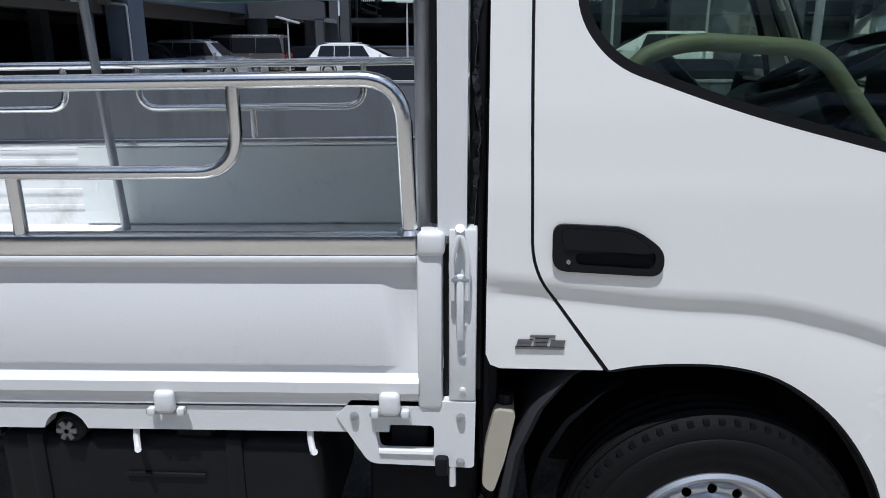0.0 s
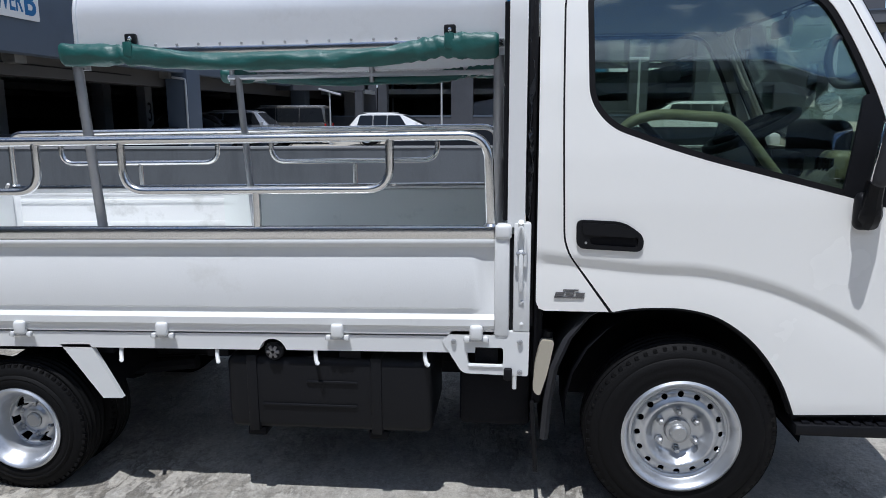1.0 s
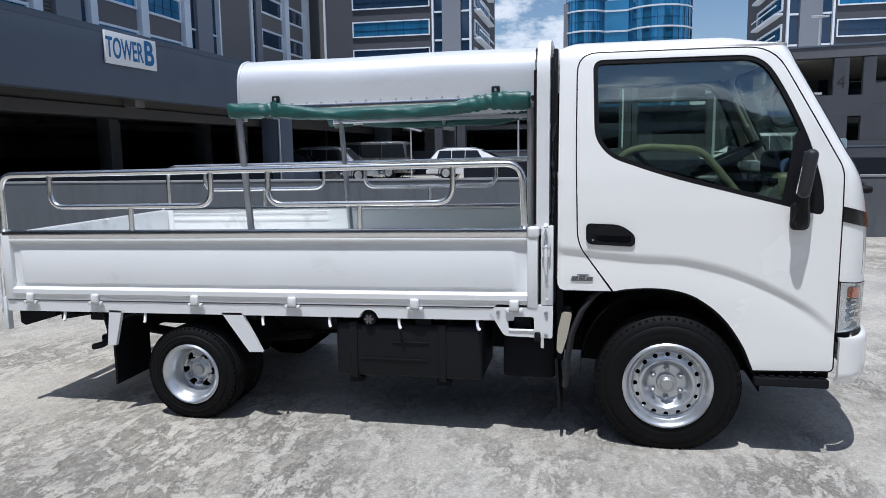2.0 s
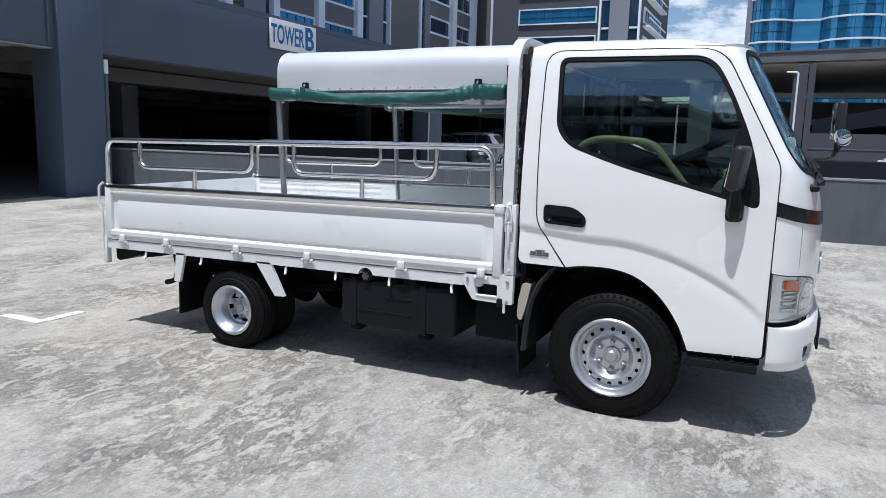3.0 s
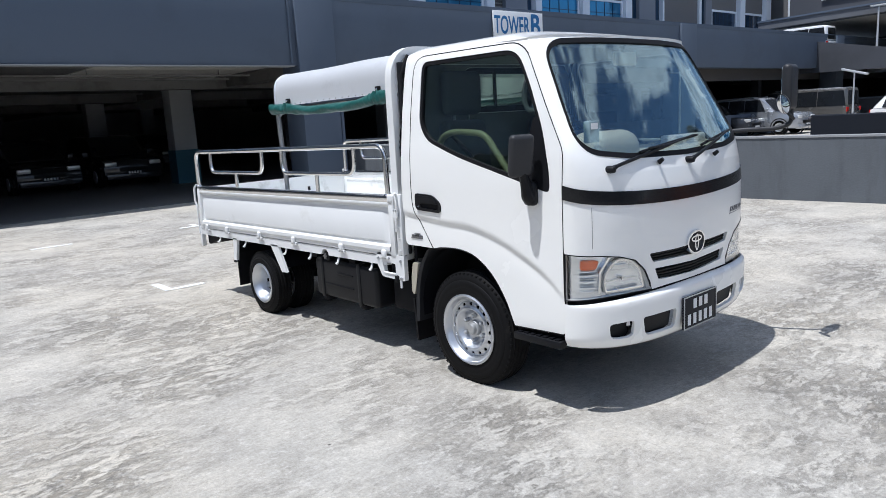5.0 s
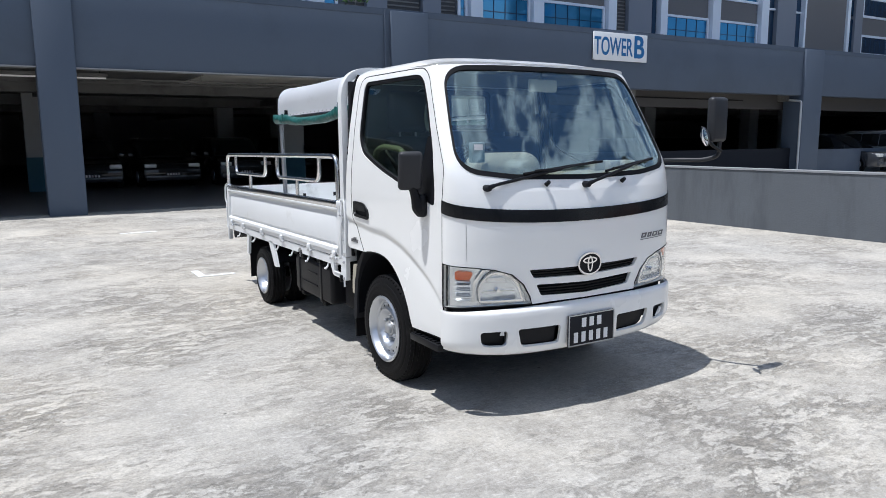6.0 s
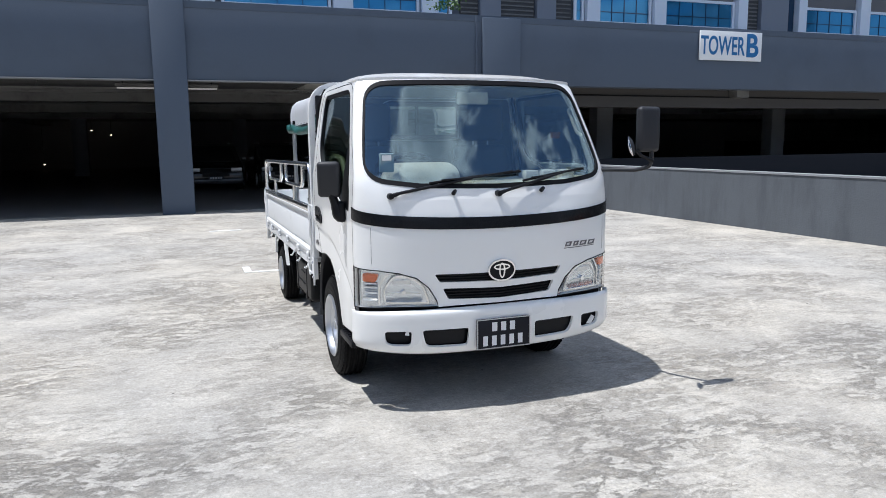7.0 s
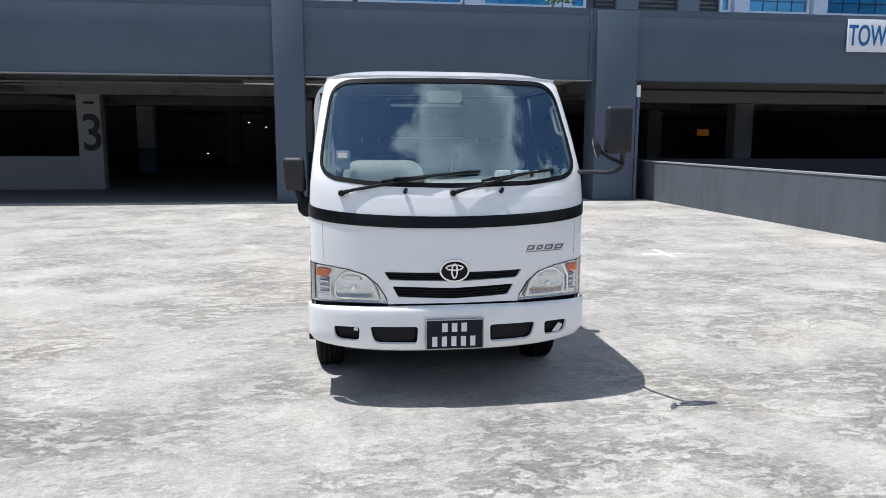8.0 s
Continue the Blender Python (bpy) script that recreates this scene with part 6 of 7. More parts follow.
def wheel(name, R, rim, w, dish, label, holes, hole_r, hole_ring, flat, lip, bolts):
    """A steel wheel facing -y: tyre with grooves and shoulder blocks, rolled rim, pierced disc, hub and nuts."""
    t = new(name)
    t["label"] = label
    # the loaded tyre stands flat on the ground, its wall bulging a little there
    def settle(bm):
        for v in bm.verts:
            if v.co.z < -flat:
                v.co.y -= 0.25 * (-flat - v.co.z) * (1 if v.co.y < w / 2 else -1)
                v.co.z = -flat
        return bm

    part("tyre", settle(tyre(bmesh.new(), R, rim, w, 0.0)), M_TYRE, t, smooth=45)
    bm = bmesh.new()
    for k in range(60):
        a = 2 * math.pi * k / 60
        c, s = math.cos(a), math.sin(a)
        box(bm, -0.0065, 0.0065, 0.013, 0.032, -0.010, 0.0018)
        for v in list(bm.verts)[-8:]:
            x, y, z = v.co
            r = R - 0.0115 + z
            v.co = Vector((r * c - x * s, y, r * s + x * c))
    tagged(part("shoulder_block", settle(bm), M_TYRE, t, smooth=0), kind="stuff")
    part("rim", lathe(bmesh.new(), [(rim + 0.010, 0.004), (rim + 0.012, -0.004), (rim + 0.004, -0.010), (rim - 0.008, -0.004), (rim - 0.35 * lip, 0.012), (rim - 0.55 * lip, 0.018), (rim - 0.58 * lip, 0.030), (rim - 0.75 * lip, 0.034), (rim - 0.78 * lip, 0.30 * dish + 0.022), (rim - 0.92 * lip, 0.45 * dish + 0.014), (rim - 0.95 * lip, dish - 0.008), (rim - 1.12 * lip, dish)], 64, "y"), M_RIM, t, "silver steel rim", smooth=60)
    disc_r = rim - lip
    circle = lambda cx, cy, r, n: [(cx + r * math.cos(2 * math.pi * k / n), cy + r * math.sin(2 * math.pi * k / n)) for k in range(n)]
    cuts = [circle(hole_ring * math.cos(2 * math.pi * k / holes), hole_ring * math.sin(2 * math.pi * k / holes), hole_r, 10) for k in range(holes)]
    ridge = 0.64 * disc_r

    def face(u, v):
        r = math.hypot(u, v)
        if holes > 10:
            y = dish - 0.010 + 0.014 * ease((r - disc_r + 0.012) / 0.012) - 0.014 * math.exp(-((r - 0.122) / 0.010) ** 2) + 0.030 * ease((0.114 - r) / 0.030)
        elif r > ridge:
            y = dish - 0.030 * math.exp(-((r - ridge * 1.12) / 0.020) ** 2)
        else:
            y = dish + 0.016 - 0.016 * ease((r - 0.085) / (ridge - 0.085)) - 0.012 * ease((0.06 - r) / 0.02)
        return (u, y, v)

    rounds = [circle(0, 0, r, 60) + [(r, 0.0)] for r in np.linspace(0.05, disc_r - 0.006, 14)]
    part("disc", sheet(circle(0, 0, disc_r, 60), cuts, face, 0.012, 0.006, (0, -1, 0), rounds), M_RIM, t, "pierced silver wheel disc", smooth=50)
    part("drum", lathe(bmesh.new(), [(0.001, dish + 0.05), (disc_r + 0.01, dish + 0.05), (disc_r + 0.012, w - 0.02)], 40, "y"), M_CHASSIS, t)
    part("hub", lathe(bmesh.new(), [(0.001, dish - 0.024), (0.024, dish - 0.024), (0.030, dish - 0.019), (0.033, dish - 0.004), (0.043, dish - 0.002), (0.046, dish + 0.004), (0.048, dish + 0.04)], 30, "y"), M_HUB, t, "dull steel hub cap")
    for k in range(6):
        a = radians(30 + 60 * k)
        part("wheel_nut", lathe(bmesh.new(), [(0.001, -0.020), (0.006, -0.019), (0.0115, -0.012), (0.0115, 0.006), (0.0155, 0.008), (0.0155, 0.02)], 6, "y", (bolts * math.cos(a), dish + 0.008, bolts * math.sin(a))), M_HUB, t, smooth=20)
    return t


fwheel = wheel("front_wheel", 0.337, 0.196, 0.185, 0.040, "black tyre on a pierced silver steel wheel", 16, 0.0118, 0.1475, 0.317, 0.030, 0.072)
fwheel.parent = truck
fwheel.matrix_basis = pose(0.688, -0.812, 0.317)
copy_thing(fwheel, pose(0.688, 0.812, 0.317, 0, 0, 180))
rwheel = wheel("rear_wheel", 0.264, 0.154, 0.150, 0.100, "black tyre on a deep-dished silver rear wheel", 6, 0.021, 0.086, 0.254, 0.040, 0.064)
rwheel.parent = truck
rwheel.matrix_basis = pose(-1.790, -0.824, 0.254)
for y, rz in ((-0.615, 0), (0.800, 180), (0.615, 180)):
    copy_thing(rwheel, pose(-1.790, y, 0.254, 0, 0, rz))

part("rear_axle", tube(bmesh.new(), [(-1.80, -0.6, 0.268), (-1.80, -0.15, 0.268), (-1.80, 0.0, 0.275), (-1.80, 0.15, 0.268), (-1.80, 0.6, 0.268)], [0.05, 0.055, 0.13, 0.055, 0.05], 14), M_CHASSIS, truck)
part("front_axle", boxed(0.64, 0.74, -0.6, 0.6, 0.24, 0.33, bevel=0.02), M_CHASSIS, truck)
for s in (-1, 1):
    part("chassis_rail", boxed(-2.72, 1.35, s * 0.36 - 0.035, s * 0.36 + 0.035, 0.42, 0.56, bevel=0.008), M_CHASSIS, truck)
    part("leaf_spring", tube(bmesh.new(), bend([(-2.35, s * 0.42, 0.40), (-1.80, s * 0.42, 0.33), (-1.25, s * 0.42, 0.40)], 0.4), 0.03, 8), M_CHASSIS, truck)
for x in (-2.5, -2.1, -1.45, -1.0, -0.5, 0.0):
    part("cross_member", boxed(x - 0.04, x + 0.04, -0.78, 0.78, 0.555, 0.625), M_CHASSIS, truck)
part("gearbox", boxed(-0.35, 0.55, -0.24, 0.24, 0.30, 0.60, bevel=0.05), M_CHASSIS, truck)
part("prop_shaft", tube(bmesh.new(), [(-0.35, 0, 0.40), (-1.72, 0, 0.30)], 0.04), M_CHASSIS, truck)
part("exhaust", tube(bmesh.new(), bend([(0.3, 0.45, 0.36), (-1.2, 0.5, 0.34), (-2.4, 0.52, 0.34)], 0.1), 0.035), M_CHASSIS, truck)


# cargo bed, which sits with its tail a little low ---------------------------
def rake(bm):
    for v in bm.verts:
        v.co.z += 0.0135 * (v.co.x - 0.1)
    return bm


BX0, BX1 = -2.905, 0.02
part("bed_floor", rake(boxed(-2.85, 0.12, -0.80, 0.80, 0.655, 0.69)), M_BEDIN, truck, "scuffed white bed floor")
for s in (-1, 1):
    y0, y1 = sorted((s * 0.775, s * 0.822))
    line = [(BX0, 0.612), (BX1 + 0.13, 0.612), (BX1 + 0.13, 0.672), (BX0, 0.672)]
    notch = [(-0.775 + 0.050 * math.cos(t), 0.604 + 0.050 * math.sin(t)) for t in np.linspace(0, math.pi, 11)]
    line = [(BX0, 0.612), (-0.826, 0.612)] + notch[::-1][1:-1] + [(-0.724, 0.612), (BX1 - 0.06, 0.612), (BX1 - 0.06, 0.672), (BX0, 0.672)]
    part("bed_side_rail", rake(sheet(line, [], lambda x, z: (x, s * 0.822, z), 0.2, 0.045, (0, s, 0))), M_BED, truck, "white bed side rail")


def drop_side(s):
    """A folding side: pressed panel with a raised field and a rolled rib, end frames, steel cap, hinges and latch."""
    prof = [(1.020, 0.0), (1.004, 0.0), (0.990, -0.014), (0.962, -0.014), (0.944, -0.002), (0.776, -0.002), (0.768, -0.010), (0.752, -0.010), (0.745, 0.004), (0.738, 0.012), (0.714, 0.012), (0.706, 0.006), (0.694, 0.002), (0.680, 0.002)]
    bm = bmesh.new()
    xs = [BX0 + 0.055, BX0 + 0.10, BX0 + 0.13, BX1 - 0.070, BX1 - 0.040, BX1 + 0.008]
    rows = []
    for i, x in enumerate(xs):
        row = []
        for z, o in prof:
            field = 0.774 < z < 0.95
            end = i in (0, 1, 4, 5) and field
            row.append(bm.verts.new((x, s * (0.826 + (-0.014 if end else o)), z)))
        rows.append(row)
    for a, b in zip(rows, rows[1:]):
        for k in range(len(prof) - 1):
            bm.faces.new((a[k], a[k + 1], b[k + 1], b[k]))
    bm.normal_update()
    if sum(f.normal.y * s for f in bm.faces) < 0:
        bmesh.ops.reverse_faces(bm, faces=bm.faces)
    gate = part("drop_side", rake(bm), M_BED, truck, "white pressed steel drop side", smooth=30)
    y0, y1 = sorted((s * 0.789, s * 0.803))
    part("inner_skin", rake(boxed(BX0 + 0.02, BX1 + 0.04, y0, y1, 0.68, 1.02)), M_BEDIN, gate)
    for z in (0.76, 0.83, 0.96):
        part("skin_rib", rake(boxed(BX0 + 0.06, BX1 - 0.02, *sorted((s * 0.783, s * 0.790)), z, z + 0.022, bevel=0.003)), M_BEDIN, gate)
    y0, y1 = sorted((s * 0.785, s * 0.834))
    part("end_frame", rake(boxed(BX1 + 0.006, BX1 + 0.058, y0, y1, 0.676, 1.045, bevel=0.008)), M_BED, gate)
    part("end_frame", rake(boxed(BX0, BX0 + 0.06, y0, y1, 0.676, 1.045, bevel=0.010)), M_BED, gate)
    part("top_lip", rake(boxed(BX0 + 0.055, BX1 + 0.006, y0, y1, 1.004, 1.020, bevel=0.004)), M_BED, gate)
    y0, y1 = sorted((s * 0.788, s * 0.832))
    part("steel_cap", rake(boxed(BX0 + 0.01, BX1 + 0.006, y0, y1, 1.0205, 1.064, bevel=0.006)), M_STEEL, gate, "stainless cap rail")
    y0, y1 = sorted((s * 0.780, s * 0.842))
    part("corner_cap", rake(boxed(BX1 + 0.007, BX1 + 0.064, y0, y1, 1.020, 1.072, bevel=0.012, seg=3)), M_BED, gate)
    for x in (-2.74, -2.33, -1.73, -1.18, -0.53, -0.035):
        h = part("hinge", rake(boxed(x - 0.023, x + 0.023, *sorted((s * 0.828, s * 0.852)), 0.664, 0.718, bevel=0.0115, seg=3)), M_BED, gate)
        for d in (-0.033, 0.033):
            part("hinge_knuckle", rake(boxed(x + d - 0.009, x + d + 0.009, *sorted((s * 0.828, s * 0.846)), 0.655, 0.676, bevel=0.005)), M_BED, h)
        part("hinge_pin", rake(tube(bmesh.new(), [(x - 0.044, s * 0.838, 0.664), (x + 0.044, s * 0.838, 0.664)], 0.006, 8)), M_GALV, h)



def tail_gate():
    bm = bmesh.new()
    for a, b, c, d, o in ((-0.80, 0.80, 0.68, 0.75, 0.0), (-0.80, 0.80, 0.99, 1.045, 0.0), (-0.80, -0.72, 0.75, 0.99, 0.0), (0.72, 0.80, 0.75, 0.99, 0.0), (-0.72, 0.72, 0.75, 0.99, 0.012)):
        box(bm, BX0 - 0.035 + o, BX0 - 0.004, a, b, c, d)
    gate = part("tail_gate", rake(bm), M_BED, truck, "white pressed steel tail gate", smooth=0)
    part("tail_skin", rake(boxed(BX0 - 0.003, BX0 + 0.012, -0.785, 0.785, 0.69, 1.04)), M_BEDIN, gate)
    for y in (-0.35, 0.0, 0.35):
        part("slot", rake(boxed(BX0 + 0.0125, BX0 + 0.016, y - 0.015, y + 0.015, 0.90, 0.94)), M_BLACK, gate, smooth=0)
    for s in (-1, 1):
        part("tail_latch", rake(tube(bmesh.new(), bend([(BX0 - 0.03, s * 0.815, 1.075), (BX0 - 0.055, s * 0.83, 1.05), (BX0 - 0.055, s * 0.835, 0.92), (BX0 - 0.03, s * 0.83, 0.88), (BX0 - 0.03, s * 0.83, 0.62)], 0.03), 0.009, 8)), M_BED, truck, "white latch rod")
        part("tail_post", rake(boxed(BX0 - 0.04, BX0 - 0.002, *sorted((s * 0.79, s * 0.83)), 0.50, 0.69, bevel=0.006)), M_BED, truck)
        part("tail_lamp", rake(boxed(-2.865, -2.84, *sorted((s * 0.46, s * 0.59)), 0.535, 0.605, bevel=0.01)), M_RED, truck, "red rear lamp")
        part("lamp_bracket", rake(prism(bmesh.new(), [(-2.86, 0.61), (-2.86, 0.535), (-2.83, 0.520), (-2.63, 0.575), (-2.63, 0.61)], lambda u, v, w: (u, w, v), *sorted((s * 0.60, s * 0.79)))), M_CHASSIS, truck)
        part("lamp_bracket", rake(prism(bmesh.new(), [(-2.60, 0.61), (-2.60, 0.555), (-2.42, 0.585), (-2.42, 0.61)], lambda u, v, w: (u, w, v), *sorted((s * 0.62, s * 0.78)))), M_CHASSIS, truck)
        part("tow_hook", rake(tube(bmesh.new(), bend([(-2.35, s * 0.74, 0.60), (-2.32, s * 0.74, 0.47), (-2.36, s * 0.74, 0.41), (-2.44, s * 0.74, 0.39)], 0.04), 0.018, 8)), M_CHASSIS, truck, "black hanging hook")
    part("rear_bar", rake(boxed(-2.42, -2.34, -0.70, 0.70, 0.40, 0.45, bevel=0.012)), M_CHASSIS, truck)
    part("rear_bar_leg", rake(boxed(-2.39, -2.36, -0.66, -0.62, 0.44, 0.62)), M_CHASSIS, truck)


def side_fittings(s):
    ys = lambda a, b: sorted((s * a, s * b))
    # front lower plate with its hand hole
    line = rounded([(-0.155, 0.650, 0), (-0.085, 0.535, 0.02), (0.148, 0.530, 0.01), (0.150, 0.690, 0), (-0.12, 0.690, 0)], 4)
    hole = rounded([(-0.072, 0.632, 0.012), (0.060, 0.632, 0.012), (0.060, 0.562, 0.012), (-0.062, 0.562, 0.012)], 4)
    pl = part("corner_plate", sheet(line, [hole], lambda x, z: (x, s * 0.828, z), 0.05, 0.03, (0, s, 0)), M_BED, truck, "white corner plate with a hand hole")
    part("hole_lip", tube(bmesh.new(), [(-0.062, s * 0.826, 0.564), (0.058, s * 0.826, 0.564)], 0.008, 8), M_BED, pl)
    for x, z in ((-0.115, 0.652), (0.118, 0.655), (0.118, 0.545)):
        part("bolt", lathe(bmesh.new(), [(0.001, -0.008), (0.007, -0.007), (0.010, 0.0), (0.010, 0.004)], 8, "y", (x, s * 0.832, z)), M_GALV, pl)
    part("rubber_stop", boxed(0.062, 0.092, *ys(0.81, 0.845), 0.515, 0.56, bevel=0.008), M_RUBBER, pl)
    part("plate_hook", tube(bmesh.new(), [(0.10, s * 0.82, 0.53), (0.10, s * 0.82, 0.48)], 0.008, 8), M_BED, pl)
    # front post with the latch
    post = part("front_post", boxed(0.092, 0.150, *ys(0.775, 0.828), 0.692, 1.075, bevel=0.006), M_BED, truck, "white bed corner post")
    part("post_gap", boxed(0.079, 0.092, *ys(0.77, 0.80), 0.69, 1.03), M_BLACK, post)
    lt = part("latch_handle", boxed(0.108, 0.124, *ys(0.835, 0.850), 0.840, 0.985, bevel=0.005), M_BED, post, "white over-centre latch")
    part("latch_loop", tube(bmesh.new(), bend([(0.100, s * 0.842, 0.93), (0.098, s * 0.846, 1.02), (0.115, s * 0.846, 1.075), (0.132, s * 0.846, 1.02), (0.130, s * 0.842, 0.93)], 0.02), 0.006, 8), M_BED, lt)
    part("latch_pin", tube(bmesh.new(), [(0.115, s * 0.82, 1.06), (0.115, s * 0.845, 1.082)], 0.010, 8), M_BED, lt)
    part("latch_pivot", tube(bmesh.new(), [(0.098, s * 0.842, 0.975), (0.134, s * 0.842, 0.975)], 0.009, 8), M_GALV, lt)
    for z in (0.72, 0.80, 0.87):
        part("rivet", lathe(bmesh.new(), [(0.001, -0.006), (0.006, -0.004), (0.007, 0.002)], 8, "y", (0.122, s * 0.83, z)), M_BED, post)
    # rope hooks under the rail
    for x in (-1.36, -0.99, -0.62, -0.22, -2.05, -2.55):
        z = 0.612 + 0.0135 * (x - 0.1)
        part("rope_hook", tube(bmesh.new(), bend([(x, s * 0.80, z + 0.02), (x, s * 0.812, z - 0.025), (x + 0.010, s * 0.83, z - 0.048), (x + 0.016, s * 0.842, z - 0.040)], 0.015), 0.0075, 8), M_BED, truck, "white rope hook")
    # mudguard stays and flap at the rear wheel
    for pts in ([(-2.262, 0.592), (-2.185, 0.592), (-2.235, 0.395), (-2.285, 0.395)], [(-1.590, 0.600), (-1.475, 0.603), (-1.365, 0.395), (-1.440, 0.392)]):
        part("mudguard_stay", prism(bmesh.new(), pts, lambda u, v, w: (u, w, v), *ys(0.80, 0.822)), M_BED, truck, "white mudguard stay")
    gp = [(-2.27, 0.40), (-2.24, 0.52), (-2.12, 0.575), (-1.60, 0.585), (-1.50, 0.52), (-1.42, 0.42)]
    bm = bmesh.new()
    rows = [[bm.verts.new((x, y, z + d)) for x, z in gp] for y, d in ((s * 0.42, 0), (s * 0.80, 0), (s * 0.80, 0.012), (s * 0.42, 0.012))]
    for a, b in zip(rows, rows[1:]):
        for k in range(len(gp) - 1):
            bm.faces.new((a[k], a[k + 1], b[k + 1], b[k]))
    bmesh.ops.recalc_face_normals(bm, faces=bm.faces)
    part("mudguard", bm, M_CHASSIS, truck)
    part("mud_flap", boxed(-2.268, -2.256, *ys(0.48, 0.80), 0.165, 0.56), M_RUBBER, truck)


for s in (-1, 1):
    drop_side(s)
    side_fittings(s)
tail_gate()


def tank():
    t = part("fuel_tank", boxed(-0.965, -0.195, -0.800, -0.40, 0.282, 0.566, bevel=0.032, seg=4), M_BLACK, truck, "black fuel tank with two pressed ribs")
    for x0, x1, z in ((-0.66, -0.47, 0.470), (-0.83, -0.47, 0.378)):
        part("rib", boxed(x0, x1, -0.808, -0.798, z, z + 0.010, bevel=0.004), M_BLACK, t)
    for x in (-0.865, -0.40):
        part("tank_strap", boxed(x - 0.02, x + 0.02, -0.806, -0.39, 0.276, 0.572, bevel=0.006), M_BLACK, t)
        part("strap_foot", boxed(x - 0.035, x + 0.035, -0.78, -0.70, 0.245, 0.280, bevel=0.006), M_CHASSIS, t)
    cap = part("filler_cap", lathe(bmesh.new(), [(0.001, -0.022), (0.014, -0.022), (0.016, -0.012), (0.030, -0.012), (0.036, -0.004), (0.036, 0.05)], 24, "y", (-0.775, -0.80, 0.592)), M_BLACK, t, "black filler cap")
    for k in range(3):
        a = radians(60 * k)
        part("cap_grip", boxed(-0.024, 0.024, -0.006, 0.0, -0.006, 0.006, bevel=0.002), M_DARKCHROME, cap).matrix_basis = pose(-0.775, -0.818, 0.592, 0, math.degrees(a), 0)
    part("battery_box", boxed(-0.10, 0.16, -0.74, -0.44, 0.30, 0.52, bevel=0.02), M_CHASSIS, truck)
    part("air_pipe", tube(bmesh.new(), [(0.165, -0.70, 0.80), (0.168, -0.72, 0.62), (0.17, -0.73, 0.50)], 0.012), M_CHASSIS, truck)
    bt = part("washer_bottle", rake(prism(bmesh.new(), rounded([(0.192, 0.652, 0.015), (0.240, 0.648, 0.015), (0.218, 0.53, 0.015), (0.192, 0.44, 0.015), (0.166, 0.46, 0.015), (0.172, 0.56, 0.015)], 3), lambda u, v, w: (u, w, v), -0.792, -0.70)), M_BOTTLE, truck, "yellowed plastic washer bottle")
    part("bottle_cap", tube(bmesh.new(), [(0.214, -0.745, 0.640), (0.218, -0.745, 0.676)], 0.020), M_BLACK, bt)


tank()


def side_rails(s):
    """Stainless hoop rail over the drop side, with two hanging loops and two short stanchions."""
    y = s * 0.812
    r = part("side_rail", rake(tube(bmesh.new(), bend([(-2.888, y, 1.062), (-2.888, y, 1.372), (0.0, y, 1.372), (0.012, y, 1.062)], 0.085, 8), 0.0165, 14)), M_STEEL, truck, "stainless hoop rail")
    for x0, x1 in ((-2.575, -1.615), (-1.295, -0.335)):
        part("rail_loop", rake(tube(bmesh.new(), bend([(x0, y, 1.362), (x0, y, 1.192), (x1, y, 1.192), (x1, y, 1.362)], 0.085, 8), 0.0145, 12)), M_STEEL, r)
        c = (x0 + x1) / 2 + 0.005
        part("stanchion", rake(tube(bmesh.new(), [(c, y, 1.062), (c, y, 1.186)], 0.0145, 12)), M_STEEL, r)
    for x in (-2.888, 0.012):
        part("foot_flange", rake(lathe(bmesh.new(), [(0.001, 0.010), (0.022, 0.009), (0.028, 0.0)], 16, "z", (x, y, 1.064))), M_STEEL, r)


